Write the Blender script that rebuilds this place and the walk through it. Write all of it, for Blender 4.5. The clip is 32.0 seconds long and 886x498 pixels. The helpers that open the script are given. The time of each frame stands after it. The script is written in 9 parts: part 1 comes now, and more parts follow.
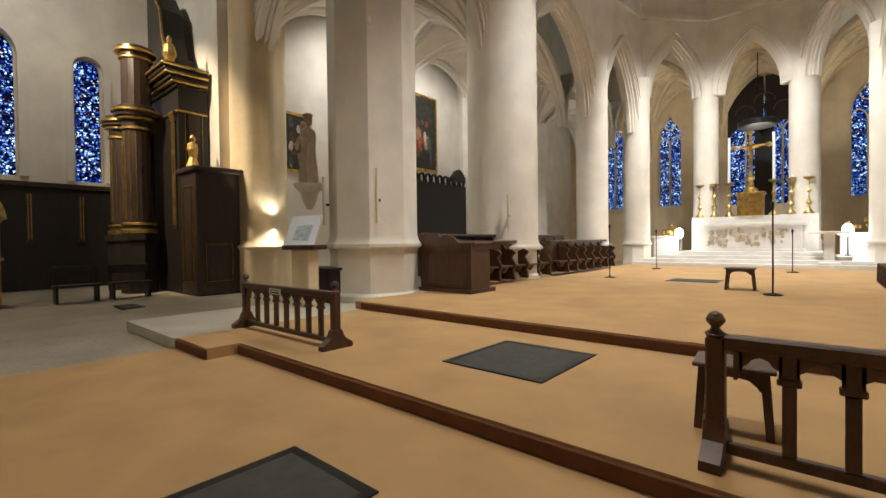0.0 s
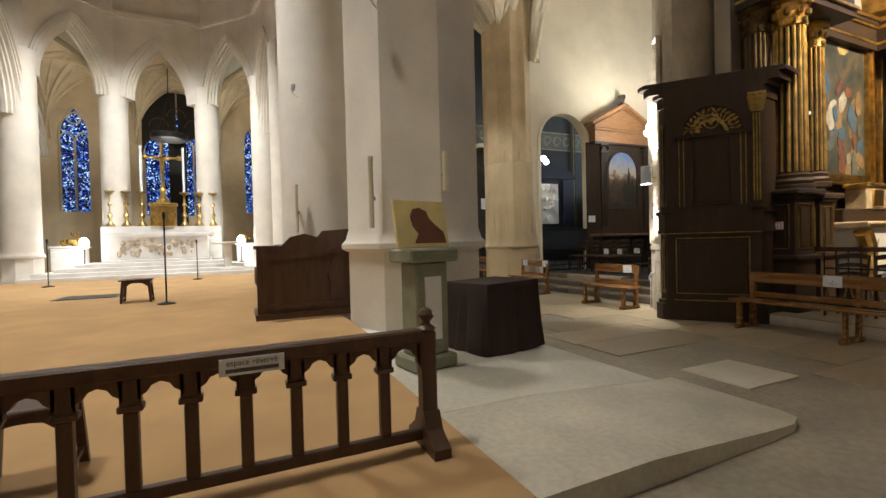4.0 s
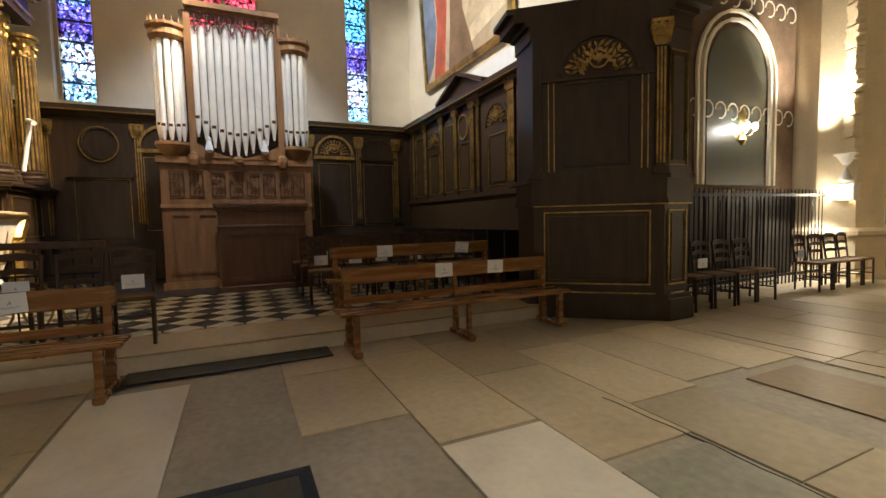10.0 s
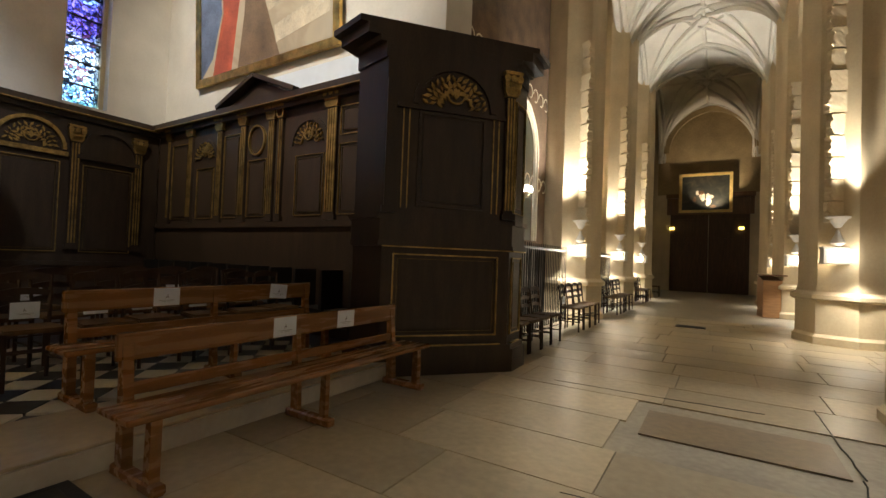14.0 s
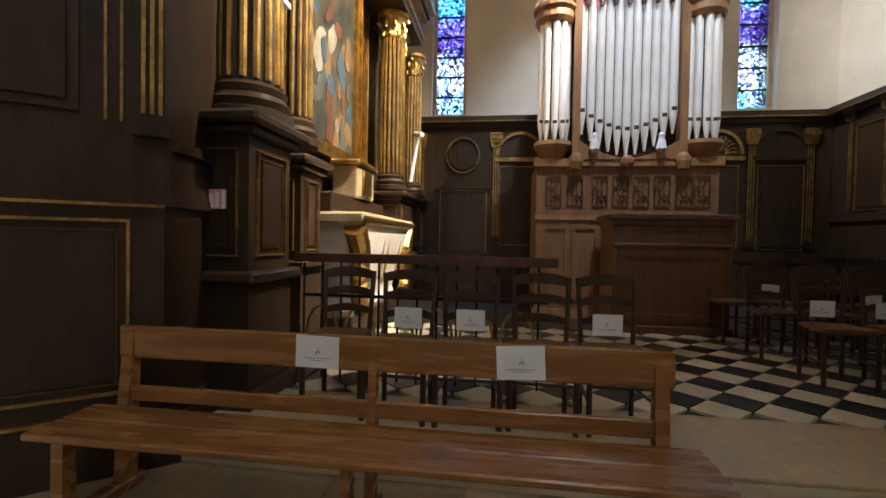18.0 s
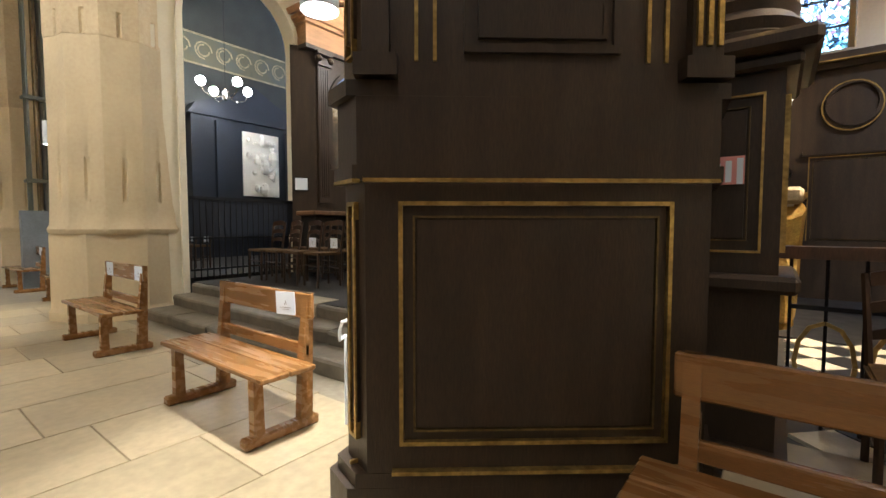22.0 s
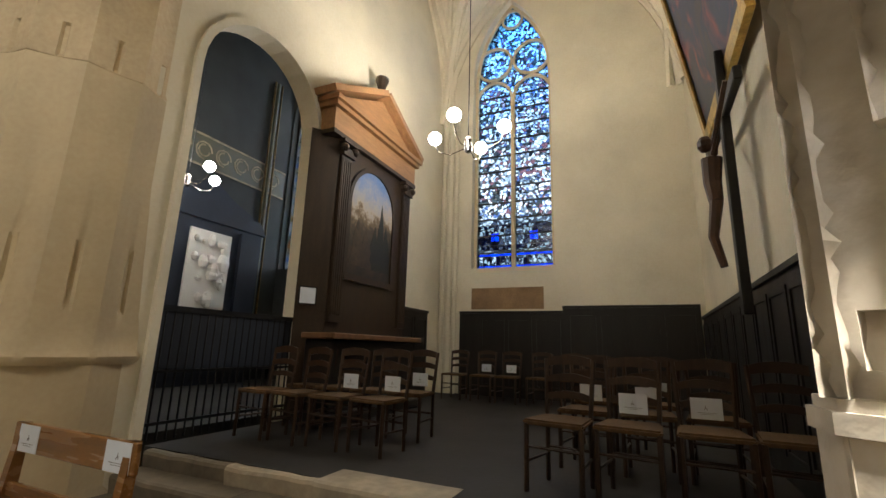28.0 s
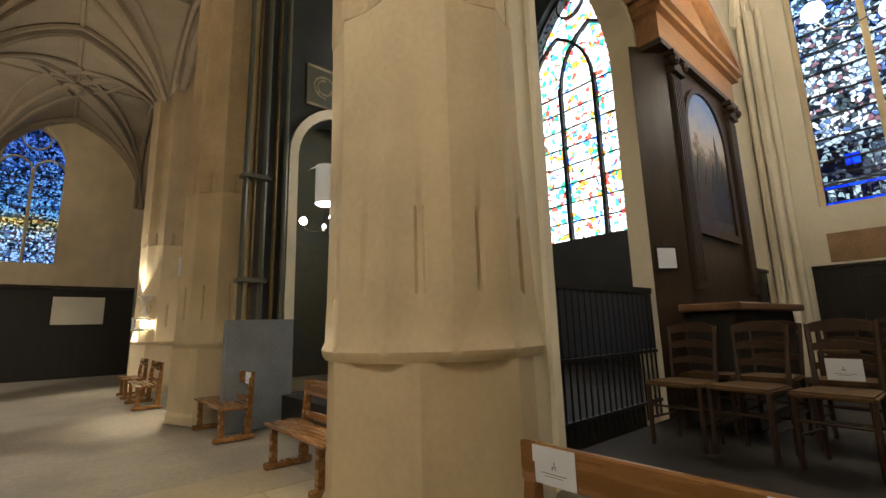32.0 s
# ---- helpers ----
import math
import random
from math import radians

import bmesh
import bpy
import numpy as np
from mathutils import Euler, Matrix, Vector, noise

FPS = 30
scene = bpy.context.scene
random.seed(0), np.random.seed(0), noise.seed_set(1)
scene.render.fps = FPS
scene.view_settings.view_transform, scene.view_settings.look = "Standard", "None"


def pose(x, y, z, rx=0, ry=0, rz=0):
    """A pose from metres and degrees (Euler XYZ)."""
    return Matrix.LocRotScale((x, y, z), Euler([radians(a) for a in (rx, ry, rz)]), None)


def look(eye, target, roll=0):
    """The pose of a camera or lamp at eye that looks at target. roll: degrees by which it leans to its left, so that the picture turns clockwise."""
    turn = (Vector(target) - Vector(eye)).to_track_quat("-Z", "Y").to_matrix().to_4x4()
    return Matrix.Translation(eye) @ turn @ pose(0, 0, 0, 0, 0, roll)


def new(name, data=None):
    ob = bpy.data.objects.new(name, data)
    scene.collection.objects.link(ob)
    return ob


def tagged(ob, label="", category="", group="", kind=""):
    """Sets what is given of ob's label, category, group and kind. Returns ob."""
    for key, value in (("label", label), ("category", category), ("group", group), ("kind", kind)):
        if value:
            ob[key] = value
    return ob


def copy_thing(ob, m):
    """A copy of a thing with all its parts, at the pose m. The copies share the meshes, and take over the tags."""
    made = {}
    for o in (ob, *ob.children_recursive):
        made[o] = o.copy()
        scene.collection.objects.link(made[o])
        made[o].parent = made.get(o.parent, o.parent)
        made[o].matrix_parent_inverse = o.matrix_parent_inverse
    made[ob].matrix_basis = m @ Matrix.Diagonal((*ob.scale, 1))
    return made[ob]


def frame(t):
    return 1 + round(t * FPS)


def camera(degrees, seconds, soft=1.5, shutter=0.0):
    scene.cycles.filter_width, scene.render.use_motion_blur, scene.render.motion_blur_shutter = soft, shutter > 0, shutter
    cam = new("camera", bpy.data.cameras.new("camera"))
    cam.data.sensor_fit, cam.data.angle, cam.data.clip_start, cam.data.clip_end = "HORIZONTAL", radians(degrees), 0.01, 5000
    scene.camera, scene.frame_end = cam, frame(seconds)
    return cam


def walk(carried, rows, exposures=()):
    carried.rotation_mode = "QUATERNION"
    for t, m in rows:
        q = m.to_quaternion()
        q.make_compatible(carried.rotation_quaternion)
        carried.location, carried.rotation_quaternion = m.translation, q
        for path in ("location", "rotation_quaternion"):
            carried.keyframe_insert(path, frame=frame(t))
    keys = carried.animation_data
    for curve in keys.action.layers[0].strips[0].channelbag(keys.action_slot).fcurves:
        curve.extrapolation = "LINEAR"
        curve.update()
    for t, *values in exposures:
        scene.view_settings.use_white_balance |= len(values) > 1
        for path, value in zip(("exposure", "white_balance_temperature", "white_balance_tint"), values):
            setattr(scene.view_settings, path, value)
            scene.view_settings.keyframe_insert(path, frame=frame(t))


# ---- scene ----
cam = camera(90.2, 32.0)
METRES, EYE, TILT, LEAN, TURN = 14.2, 1.47, 0.0, 0.0, 40.8
ROWS = [
    (0.0, 0.0, 0.0, 0.0, -0.01, -0.89, 0.72),
    (0.5, 0.0007, 0.0009, 0.0, -3.52, -0.28, 1.38),
    (1.0, 0.0016, 0.0009, -0.0001, -7.14, 0.29, 1.74),
    (1.5, 0.004, 0.0011, -0.001, -13.81, 0.16, 1.8),
    (2.0, 0.0074, -0.0, -0.0008, -18.67, -0.15, 1.6),
    (2.5, 0.0176, -0.0018, -0.0006, -26.13, -0.39, 1.41),
    (3.0, 0.0305, -0.0039, -0.0013, -39.62, -0.67, 0.91),
    (3.5, 0.04, -0.0044, -0.0016, -52.63, -0.97, 0.75),
    (4.0, 0.0534, -0.005, -0.0012, -65.56, -0.93, 1.4),
    (4.5, 0.0695, -0.0101, -0.0019, -85.02, -1.69, 2.24),
    (6.5, 0.1278, -0.0367, -0.0067, -128.1, -3.92, 3.1),
    (7.0, 0.1413, -0.048, -0.0059, -129.21, -3.92, 2.95),
    (7.5, 0.1575, -0.0522, -0.0074, -129.23, -3.79, 2.71),
    (8.0, 0.175, -0.0596, -0.0083, -129.03, -3.91, 2.67),
    (8.5, 0.1912, -0.0757, -0.0067, -131.39, -3.85, 2.1),
    (9.0, 0.2067, -0.0866, -0.0081, -139.74, -3.82, 1.15),
    (9.5, 0.2235, -0.0955, -0.0079, -148.42, -3.61, 0.69),
    (10.0, 0.2377, -0.1036, -0.0083, -155.79, -3.79, 1.27),
    (10.5, 0.2521, -0.1147, -0.0065, -168.96, -4.43, 1.45),
    (11.0, 0.2659, -0.1221, -0.0068, -181.13, -3.9, 0.99),
    (11.5, 0.2774, -0.1308, -0.0087, -189.48, -3.33, 0.56),
    (12.0, 0.2843, -0.1447, -0.0078, -197.69, -2.47, 1.05),
    (12.5, 0.2931, -0.1519, -0.0085, -202.23, -2.03, 0.73),
    (13.0, 0.3077, -0.156, -0.008, -203.45, -0.61, 0.13),
    (13.5, 0.3207, -0.1608, -0.0087, -200.42, 0.69, -1.51),
    (14.0, 0.3375, -0.1661, -0.0074, -188.96, 1.37, -2.14),
    (14.5, 0.3574, -0.1625, -0.0091, -175.97, 1.17, -2.67),
    (15.0, 0.3734, -0.1537, -0.0087, -162.66, 0.79, -2.35),
    (15.5, 0.3859, -0.1504, -0.0096, -151.77, 0.51, -1.88),
    (17.5, 0.434, -0.13, -0.0105, -127.81, -1.12, -1.35),
    (18.0, 0.4479, -0.1238, -0.0091, -123.1, -1.23, -1.05),
    (18.5, 0.4608, -0.1121, -0.0102, -117.34, -1.62, -0.7),
    (19.0, 0.4734, -0.1028, -0.0098, -116.8, -2.1, -0.13),
    (19.5, 0.4865, -0.0993, -0.0105, -116.85, -2.47, 0.09),
    (20.0, 0.5015, -0.094, -0.0097, -119.08, -3.01, 0.18),
    (20.5, 0.5118, -0.0846, -0.0105, -122.22, -3.49, -0.08),
    (21.0, 0.5199, -0.07, -0.0115, -116.64, -3.58, 0.64),
    (21.5, 0.5324, -0.0572, -0.0101, -105.95, -3.46, 0.69),
    (22.0, 0.54, -0.0449, -0.0099, -93.62, -3.12, -0.03),
    (22.5, 0.5487, -0.0287, -0.0079, -84.85, -1.65, -0.28),
    (23.0, 0.555, -0.0143, -0.0093, -80.44, -0.63, -0.61),
    (23.5, 0.5687, -0.0002, -0.0064, -79.84, 0.75, -0.79),
    (24.0, 0.5795, 0.0148, -0.0072, -82.75, 1.62, -1.48),
    (24.5, 0.59, 0.0304, -0.0061, -86.59, 2.23, -1.27),
    (25.0, 0.6062, 0.0406, -0.0057, -90.65, 2.84, 0.47),
    (25.5, 0.6195, 0.0488, -0.0046, -94.26, 3.51, 0.51),
    (26.0, 0.632, 0.0598, -0.0036, -99.48, 6.64, 0.09),
    (26.5, 0.644, 0.0698, -0.0038, -101.26, 8.24, -1.49),
    (28.5, 0.692, 0.1122, -0.002, -107.23, 13.24, -1.42),
    (29.0, 0.7059, 0.1279, -0.0014, -104.75, 12.72, -1.3),
    (29.5, 0.7167, 0.1458, -0.0018, -102.31, 11.46, -0.25),
    (30.0, 0.7278, 0.1633, -0.0045, -97.74, 9.93, 1.13),
    (30.5, 0.7433, 0.1768, -0.0029, -92.49, 9.68, 3.06),
    (31.0, 0.7533, 0.192, -0.0034, -87.79, 9.87, 2.51),
    (31.5, 0.765, 0.2085, -0.0041, -84.83, 9.86, 1.91),
    (32.0, 0.7802, 0.2227, -0.0037, -81.21, 10.1, 1.58),
]
walk(cam, [(t, pose(0, 0, EYE, TILT, LEAN, TURN) @ pose(METRES * x, METRES * y, METRES * z, 90 + pitch, roll, yaw)) for t, x, y, z, yaw, pitch, roll in ROWS],
     [(0.0, 0.12, 6250, 10), (3.0, 0.12, 6150, 10), (4.5, 0.1, 6100, 10), (7.0, 0.35, 6300, 10), (8.5, 0.35, 6400, 10), (10.0, 0.45, 6500, 10), (11.0, 0.55, 6500, 10), (12.0, 0.5, 6500, 10), (13.0, 0.3, 6500, 10), (14.0, 0.05, 6300, 10),
      (18.0, 0.45, 5800, 10), (19.0, 0.6, 5700, 10), (20.0, 0.6, 5700, 10), (21.0, 0.85, 5800, 10), (22.0, 0.95, 5900, 10), (22.5, 0.55, 5950, 10), (23.0, 0.1, 6000, 10), (24.0, -0.15, 6050, 10), (26.0, -0.15, 6050, 10), (28.5, 0.05, 6400, 10), (32.0, 0.1, 6750, 10)])

# ---- world and light ----
world = bpy.data.worlds.new("sky")
scene.world = world
world.use_nodes = True
wn = world.node_tree.nodes
sky = wn.new("ShaderNodeTexSky")
sky.sky_type, sky.sun_disc = "NISHITA", False
sky.sun_elevation, sky.sun_rotation = radians(50), radians(200)
wn["Background"].inputs["Strength"].default_value = 0.15
world.node_tree.links.new(sky.outputs[0], wn["Background"].inputs["Color"])


def lamp(name, kind, m, power, colour, size=0.2, spot=60, blend=0.5):
    d = bpy.data.lights.new(name, kind)
    d.energy, d.color = power, colour
    if kind == "AREA":
        d.size = size
    else:
        d.shadow_soft_size = size
    if kind == "SPOT":
        d.spot_size, d.spot_blend = radians(spot), blend
    ob = new(name, d)
    ob.matrix_basis = m
    return ob


WARM, NEUTRAL, WHITE, COOL = (1.0, 0.78, 0.52), (1.0, 0.925, 0.79), (1.0, 0.955, 0.88), (0.92, 0.95, 1.0)
# unseen fill lamps added high over the choir and the crossing
for lx, ly, lz, tx, ty, tz, power, cone in ((-2.55, 11.5, 13.5, -2.55, 12.0, 0.0, 3900, 98), (-2.55, 18.5, 13.5, -2.55, 22.0, 0.0, 6200, 98), (-2.55, 4.0, 14.0, -2.55, 4.0, 0.0, 2500, 74)):
    lamp("choir_fill", "SPOT", look((lx, ly, lz), (tx, ty, tz)), power, WHITE if cone > 90 else NEUTRAL, 0.5, cone, 0.75)
# added fill without a fitting, brightens the aisle floor
lamp("aisle_fill", "SPOT", look((4.2, -7.6, 8.6), (4.5, -2.3, 0.0)), 1500, NEUTRAL, 0.4, 36, 0.9)
# unseen lamp added to brighten the bench and the pier casing
lamp("crossing_fill", "SPOT", look((0.5, 0.5, 13.5), (8.4, 4.6, 0.9)), 800, NEUTRAL, 0.3, 27, 0.9)
# added fill for the north aisle wall, likewise the second one below
lamp("aisle_fill", "AREA", look((-12.0, 9.5, 8.8), (-14.0, 12.5, 4.5)), 90, WHITE, 1.0)
# unseen lamps added to brighten the organ wall and both transept altarpieces
lamp("transept_fill", "SPOT", look((9.2, 1.1, 10.5), (13.4, 1.1, 4.4)), 1900, COOL, 0.25, 44, 0.8)
lamp("altar_fill", "SPOT", look((10.4, -1.4, 9.6), (11.8, 5.2, 4.0)), 9500, WARM, 0.2, 50, 0.6)
lamp("north_altar_fill", "SPOT", look((-14.5, -1.0, 10.0), (-16.5, 5.2, 4.5)), 4800, WARM, 0.2, 55, 0.6)
lamp("aisle_fill", "AREA", look((-12.0, 14.5, 8.8), (-14.1, 15.0, 4.5)), 105, WHITE, 1.0)
# area fills added in mid-air to lift the vaults behind the apse
lamp("apse_fill", "AREA", look((-2.55, 27.8, 6.2), (-2.55, 28.5, 11.0)), 55, NEUTRAL, 1.0)
for x in (-9.0, -6.2, 1.1, 3.9):
    lamp("apse_fill", "AREA", look((x, 26.6, 5.6), (x + 0.4 * (1 if x > -2 else -1), 27.6, 11.0)), 34, NEUTRAL, 0.8)
# added area fill, no fitting known, for the north transept wall
lamp("north_transept_fill", "AREA", look((-16.0, 0.6, 12.0), (-17.5, 2.0, 3.0)), 230, NEUTRAL, 1.0)
lamp("ambulatory_floodlight", "SPOT", look((4.5, 10.2, 6.2), (8.2, 12.4, 1.6)), 330, NEUTRAL, 0.2, 70, 0.8)
# unseen spot added to brighten the large painting and the panelling
lamp("painting_fill", "SPOT", look((10.6, 2.6, 10.0), (11.8, -3.5, 6.0)), 2700, NEUTRAL, 0.2, 62, 0.7)

# ---- materials ----
def shader(name):
    m = bpy.data.materials.new(name)
    m.use_nodes = True
    return m, m.node_tree.nodes, m.node_tree.links, m.node_tree.nodes["Principled BSDF"]


def mat(name, col, rough=0.6, metal=0.0, var=0.18, scale=2.5, bump=0.15, fine=45.0, stretch=(1, 1, 1), piece=0.0, depth=0.01, dirt=0.0, dirtcol=(0.1, 0.08, 0.06), run=1.0):
    """A surface with broad and fine colour variation, relief, and optional stains and per-piece variation."""
    m, n, l, p = shader(name)
    tc, mp = n.new("ShaderNodeTexCoord"), n.new("ShaderNodeMapping")
    mp.inputs["Scale"].default_value = stretch
    l.new(tc.outputs["Object"], mp.inputs["Vector"])
    big, small = n.new("ShaderNodeTexNoise"), n.new("ShaderNodeTexNoise")
    big.inputs["Scale"].default_value, small.inputs["Scale"].default_value = scale, fine
    big.inputs["Detail"].default_value, small.inputs["Detail"].default_value = 5, 3
    l.new(mp.outputs[0], big.inputs["Vector"]), l.new(mp.outputs[0], small.inputs["Vector"])
    ramp = n.new("ShaderNodeValToRGB")
    ramp.color_ramp.elements[0].position, ramp.color_ramp.elements[1].position = 0.3, 0.72
    ramp.color_ramp.elements[0].color = (*[c * (1 - var) for c in col], 1)
    ramp.color_ramp.elements[1].color = (*[min(1, c * (1 + var)) for c in col], 1)
    l.new(big.outputs["Fac"], ramp.inputs[0])
    mix = n.new("ShaderNodeMix")
    mix.data_type, mix.blend_type = "RGBA", "OVERLAY"
    mix.inputs["Factor"].default_value = min(1.0, var * 1.6)
    l.new(ramp.outputs[0], mix.inputs[6]), l.new(small.outputs["Fac"], mix.inputs[7])
    out = mix.outputs[2]
    if dirt:
        st = n.new("ShaderNodeTexNoise")
        st.inputs["Scale"].default_value, st.inputs["Detail"].default_value = scale * 0.6, 8
        dm = n.new("ShaderNodeMapping")
        dm.inputs["Scale"].default_value = (1, 1, run)
        l.new(tc.outputs["Object"], dm.inputs["Vector"]), l.new(dm.outputs[0], st.inputs["Vector"])
        sr = n.new("ShaderNodeMapRange")
        sr.inputs[1].default_value, sr.inputs[2].default_value, sr.inputs[4].default_value = 0.5, 0.75, dirt
        l.new(st.outputs["Fac"], sr.inputs[0])
        md = n.new("ShaderNodeMix")
        md.data_type = "RGBA"
        md.inputs[7].default_value = (*dirtcol, 1)
        l.new(sr.outputs[0], md.inputs[0]), l.new(out, md.inputs[6])
        out = md.outputs[2]
    if piece:
        oi, hs, mr = n.new("ShaderNodeObjectInfo"), n.new("ShaderNodeHueSaturation"), n.new("ShaderNodeMapRange")
        mr.inputs[3].default_value, mr.inputs[4].default_value = 1 - piece, 1 + piece
        l.new(oi.outputs["Random"], mr.inputs[0]), l.new(mr.outputs[0], hs.inputs["Value"]), l.new(out, hs.inputs["Color"])
        out = hs.outputs[0]
    l.new(out, p.inputs["Base Color"])
    rr = n.new("ShaderNodeMapRange")
    rr.inputs[3].default_value, rr.inputs[4].default_value = max(0.02, rough - 0.12), min(1, rough + 0.12)
    l.new(big.outputs["Fac"], rr.inputs[0]), l.new(rr.outputs[0], p.inputs["Roughness"])
    p.inputs["Metallic"].default_value = metal
    if bump:
        b = n.new("ShaderNodeBump")
        b.inputs["Strength"].default_value, b.inputs["Distance"].default_value = bump, depth
        l.new(small.outputs["Fac"], b.inputs["Height"]), l.new(b.outputs[0], p.inputs["Normal"])
    return m


M_STONE = mat("limestone", (0.68, 0.56, 0.365), 0.75, var=0.1, scale=1.4, bump=0.1, fine=22, dirt=0.55, dirtcol=(0.33, 0.25, 0.15), run=0.16)
M_STONEUP = mat("darker_limestone", (0.62, 0.5, 0.323), 0.78, var=0.14, scale=1.5, bump=0.12, fine=22, dirt=0.6, dirtcol=(0.3, 0.22, 0.13), run=0.16)
# brown stone of the far vaults; their dimness is put into its colour
M_STONEDIM = mat("dimmed_brown_limestone", (0.27, 0.215, 0.145), 0.8, var=0.14, scale=1.6, bump=0.12, fine=22, dirt=0.6, dirtcol=(0.24, 0.18, 0.11), run=0.16)
M_BROWNDOOR = mat("brown_door_oak", (0.085, 0.042, 0.02), 0.5, var=0.3, scale=2.5, bump=0.15, stretch=(4, 4, 0.6))
M_OCHRE = mat("ochre_stone_wall", (0.36, 0.27, 0.14), 0.8, var=0.2, scale=1.0, bump=0.2, fine=20, dirt=0.5, dirtcol=(0.2, 0.14, 0.07))
M_WHITE = mat("pale_stone", (0.74, 0.70, 0.62), 0.75, var=0.1, scale=1.2, bump=0.1, fine=24, dirt=0.35, dirtcol=(0.5, 0.45, 0.36), run=0.2)
M_PLASTER = mat("cream_plaster", (0.74, 0.68, 0.54), 0.85, var=0.1, scale=0.9, bump=0.12, fine=25, dirt=0.2, dirtcol=(0.52, 0.45, 0.32))
M_ROUGH = mat("chipped_stone", (0.66, 0.60, 0.50), 0.85, var=0.14, scale=2.2, bump=0.35, fine=12, depth=0.02)
M_SLAB = mat("paving_stone", (0.41, 0.335, 0.215), 0.36, var=0.16, scale=1.1, bump=0.08, fine=14, piece=0.23, dirt=0.3, dirtcol=(0.24, 0.2, 0.14))
M_SLABLIGHT = mat("pale_paving_stone", (0.66, 0.60, 0.49), 0.45, var=0.1, scale=3, bump=0.1, fine=22)
M_FLOOR = mat("stone_floor", (0.32, 0.28, 0.21), 0.5, var=0.2, scale=1.2, bump=0.15, fine=18)
M_PLATFORM = mat("grey_stone_platform", (0.52, 0.49, 0.40), 0.35, var=0.14, scale=1.6, bump=0.1, fine=24)
M_CARPET = mat("tan_carpet", (0.47, 0.29, 0.125), 0.95, var=0.14, scale=1.3, bump=0.5, fine=260, dirt=0.15, dirtcol=(0.36, 0.2, 0.08))
M_CARPETEDGE = mat("brown_carpet_edge", (0.16, 0.06, 0.022), 0.95, var=0.2, scale=6, bump=0.5, fine=200)
M_MAT = mat("dark_rubber_mat", (0.055, 0.055, 0.045), 0.85, var=0.3, scale=8, bump=0.6, fine=160)
M_BLACK = mat("black_marble_tile", (0.022, 0.022, 0.024), 0.35, var=0.3, scale=6, bump=0.05)
M_TILE = mat("white_marble_tile", (0.62, 0.58, 0.46), 0.35, var=0.15, scale=5, bump=0.05, piece=0.1)
M_DARKWOOD = mat("dark_stained_wood", (0.037, 0.0225, 0.0128), 0.42, var=0.3, scale=2.5, bump=0.15, fine=40, stretch=(4, 4, 0.6))
M_BLACKWOOD = mat("near_black_wood", (0.015, 0.0125, 0.01), 0.45, var=0.3, scale=2, bump=0.12, fine=40, stretch=(4, 4, 0.6))
M_BROWNWOOD = mat("brown_oak", (0.17, 0.085, 0.038), 0.42, var=0.28, scale=2.5, bump=0.15, fine=40, stretch=(4, 4, 0.6))
M_BENCH = mat("varnished_oak", (0.25, 0.118, 0.036), 0.27, var=0.22, scale=2.2, bump=0.1, fine=40, stretch=(7, 0.7, 7))
M_ORGANDARK = mat("red_brown_oak", (0.19, 0.095, 0.042), 0.45, var=0.28, scale=2.5, bump=0.15, fine=40, stretch=(4, 4, 0.6))
M_INNERGILT = mat("dim_gilt_line", (0.13, 0.088, 0.034), 0.5, 0.6, var=0.4, scale=9, bump=0.1)
M_ORGANOAK = mat("light_brown_oak", (0.27, 0.145, 0.066), 0.42, var=0.25, scale=2.5, bump=0.15, fine=40, stretch=(4, 4, 0.6))
M_CREAMSTONE = mat("cream_stone", (0.73, 0.61, 0.41), 0.78, var=0.1, scale=0.9, bump=0.08, fine=20, dirt=0.5, dirtcol=(0.42, 0.33, 0.2), run=0.3)
M_STALL = mat("carved_dark_oak", (0.075, 0.035, 0.018), 0.42, var=0.3, scale=3, bump=0.2, fine=35, stretch=(4, 4, 0.8))
M_GOLD = mat("worn_gilding", (0.62, 0.42, 0.13), 0.35, 1.0, var=0.35, scale=6, bump=0.25, fine=60, dirt=0.5, dirtcol=(0.12, 0.08, 0.03))
M_DULLGOLD = mat("dull_gilding", (0.42, 0.285, 0.095), 0.45, 0.9, var=0.4, scale=7, bump=0.25, fine=60, dirt=0.6, dirtcol=(0.07, 0.05, 0.02))
M_GILTLINE = mat("gilt_line", (0.42, 0.29, 0.1), 0.36, 0.85, var=0.4, scale=9, bump=0.1)
M_BRIGHTGILT = mat("bright_gilding", (0.75, 0.55, 0.2), 0.5, 0.4, var=0.2, scale=6, bump=0.2)
M_TIN = mat("tin_organ_pipe", (0.9, 0.91, 0.9), 0.45, 0.3, var=0.06, scale=3, bump=0.03, fine=20)
M_STEEL = mat("polished_steel", (0.3, 0.28, 0.25), 0.25, 1.0, var=0.1, scale=8)
M_IRON = mat("black_iron", (0.02, 0.02, 0.022), 0.45, 0.6, var=0.2, scale=6)
M_BRASS = mat("aged_brass", (0.55, 0.4, 0.16), 0.35, 1.0, var=0.3, scale=10)
M_CHAIR = mat("dark_chair_wood", (0.042, 0.02, 0.0095), 0.42, var=0.3, scale=4, bump=0.1, stretch=(4, 4, 0.8))
M_RUSH = mat("woven_rush", (0.125, 0.07, 0.028), 0.8, var=0.3, scale=18, bump=0.5, fine=120)
M_PAPER = mat("white_paper", (0.76, 0.82, 0.9), 0.7, var=0.03, scale=6, bump=0.03)
M_INK = mat("grey_ink", (0.1, 0.1, 0.11), 0.7, var=0.05)
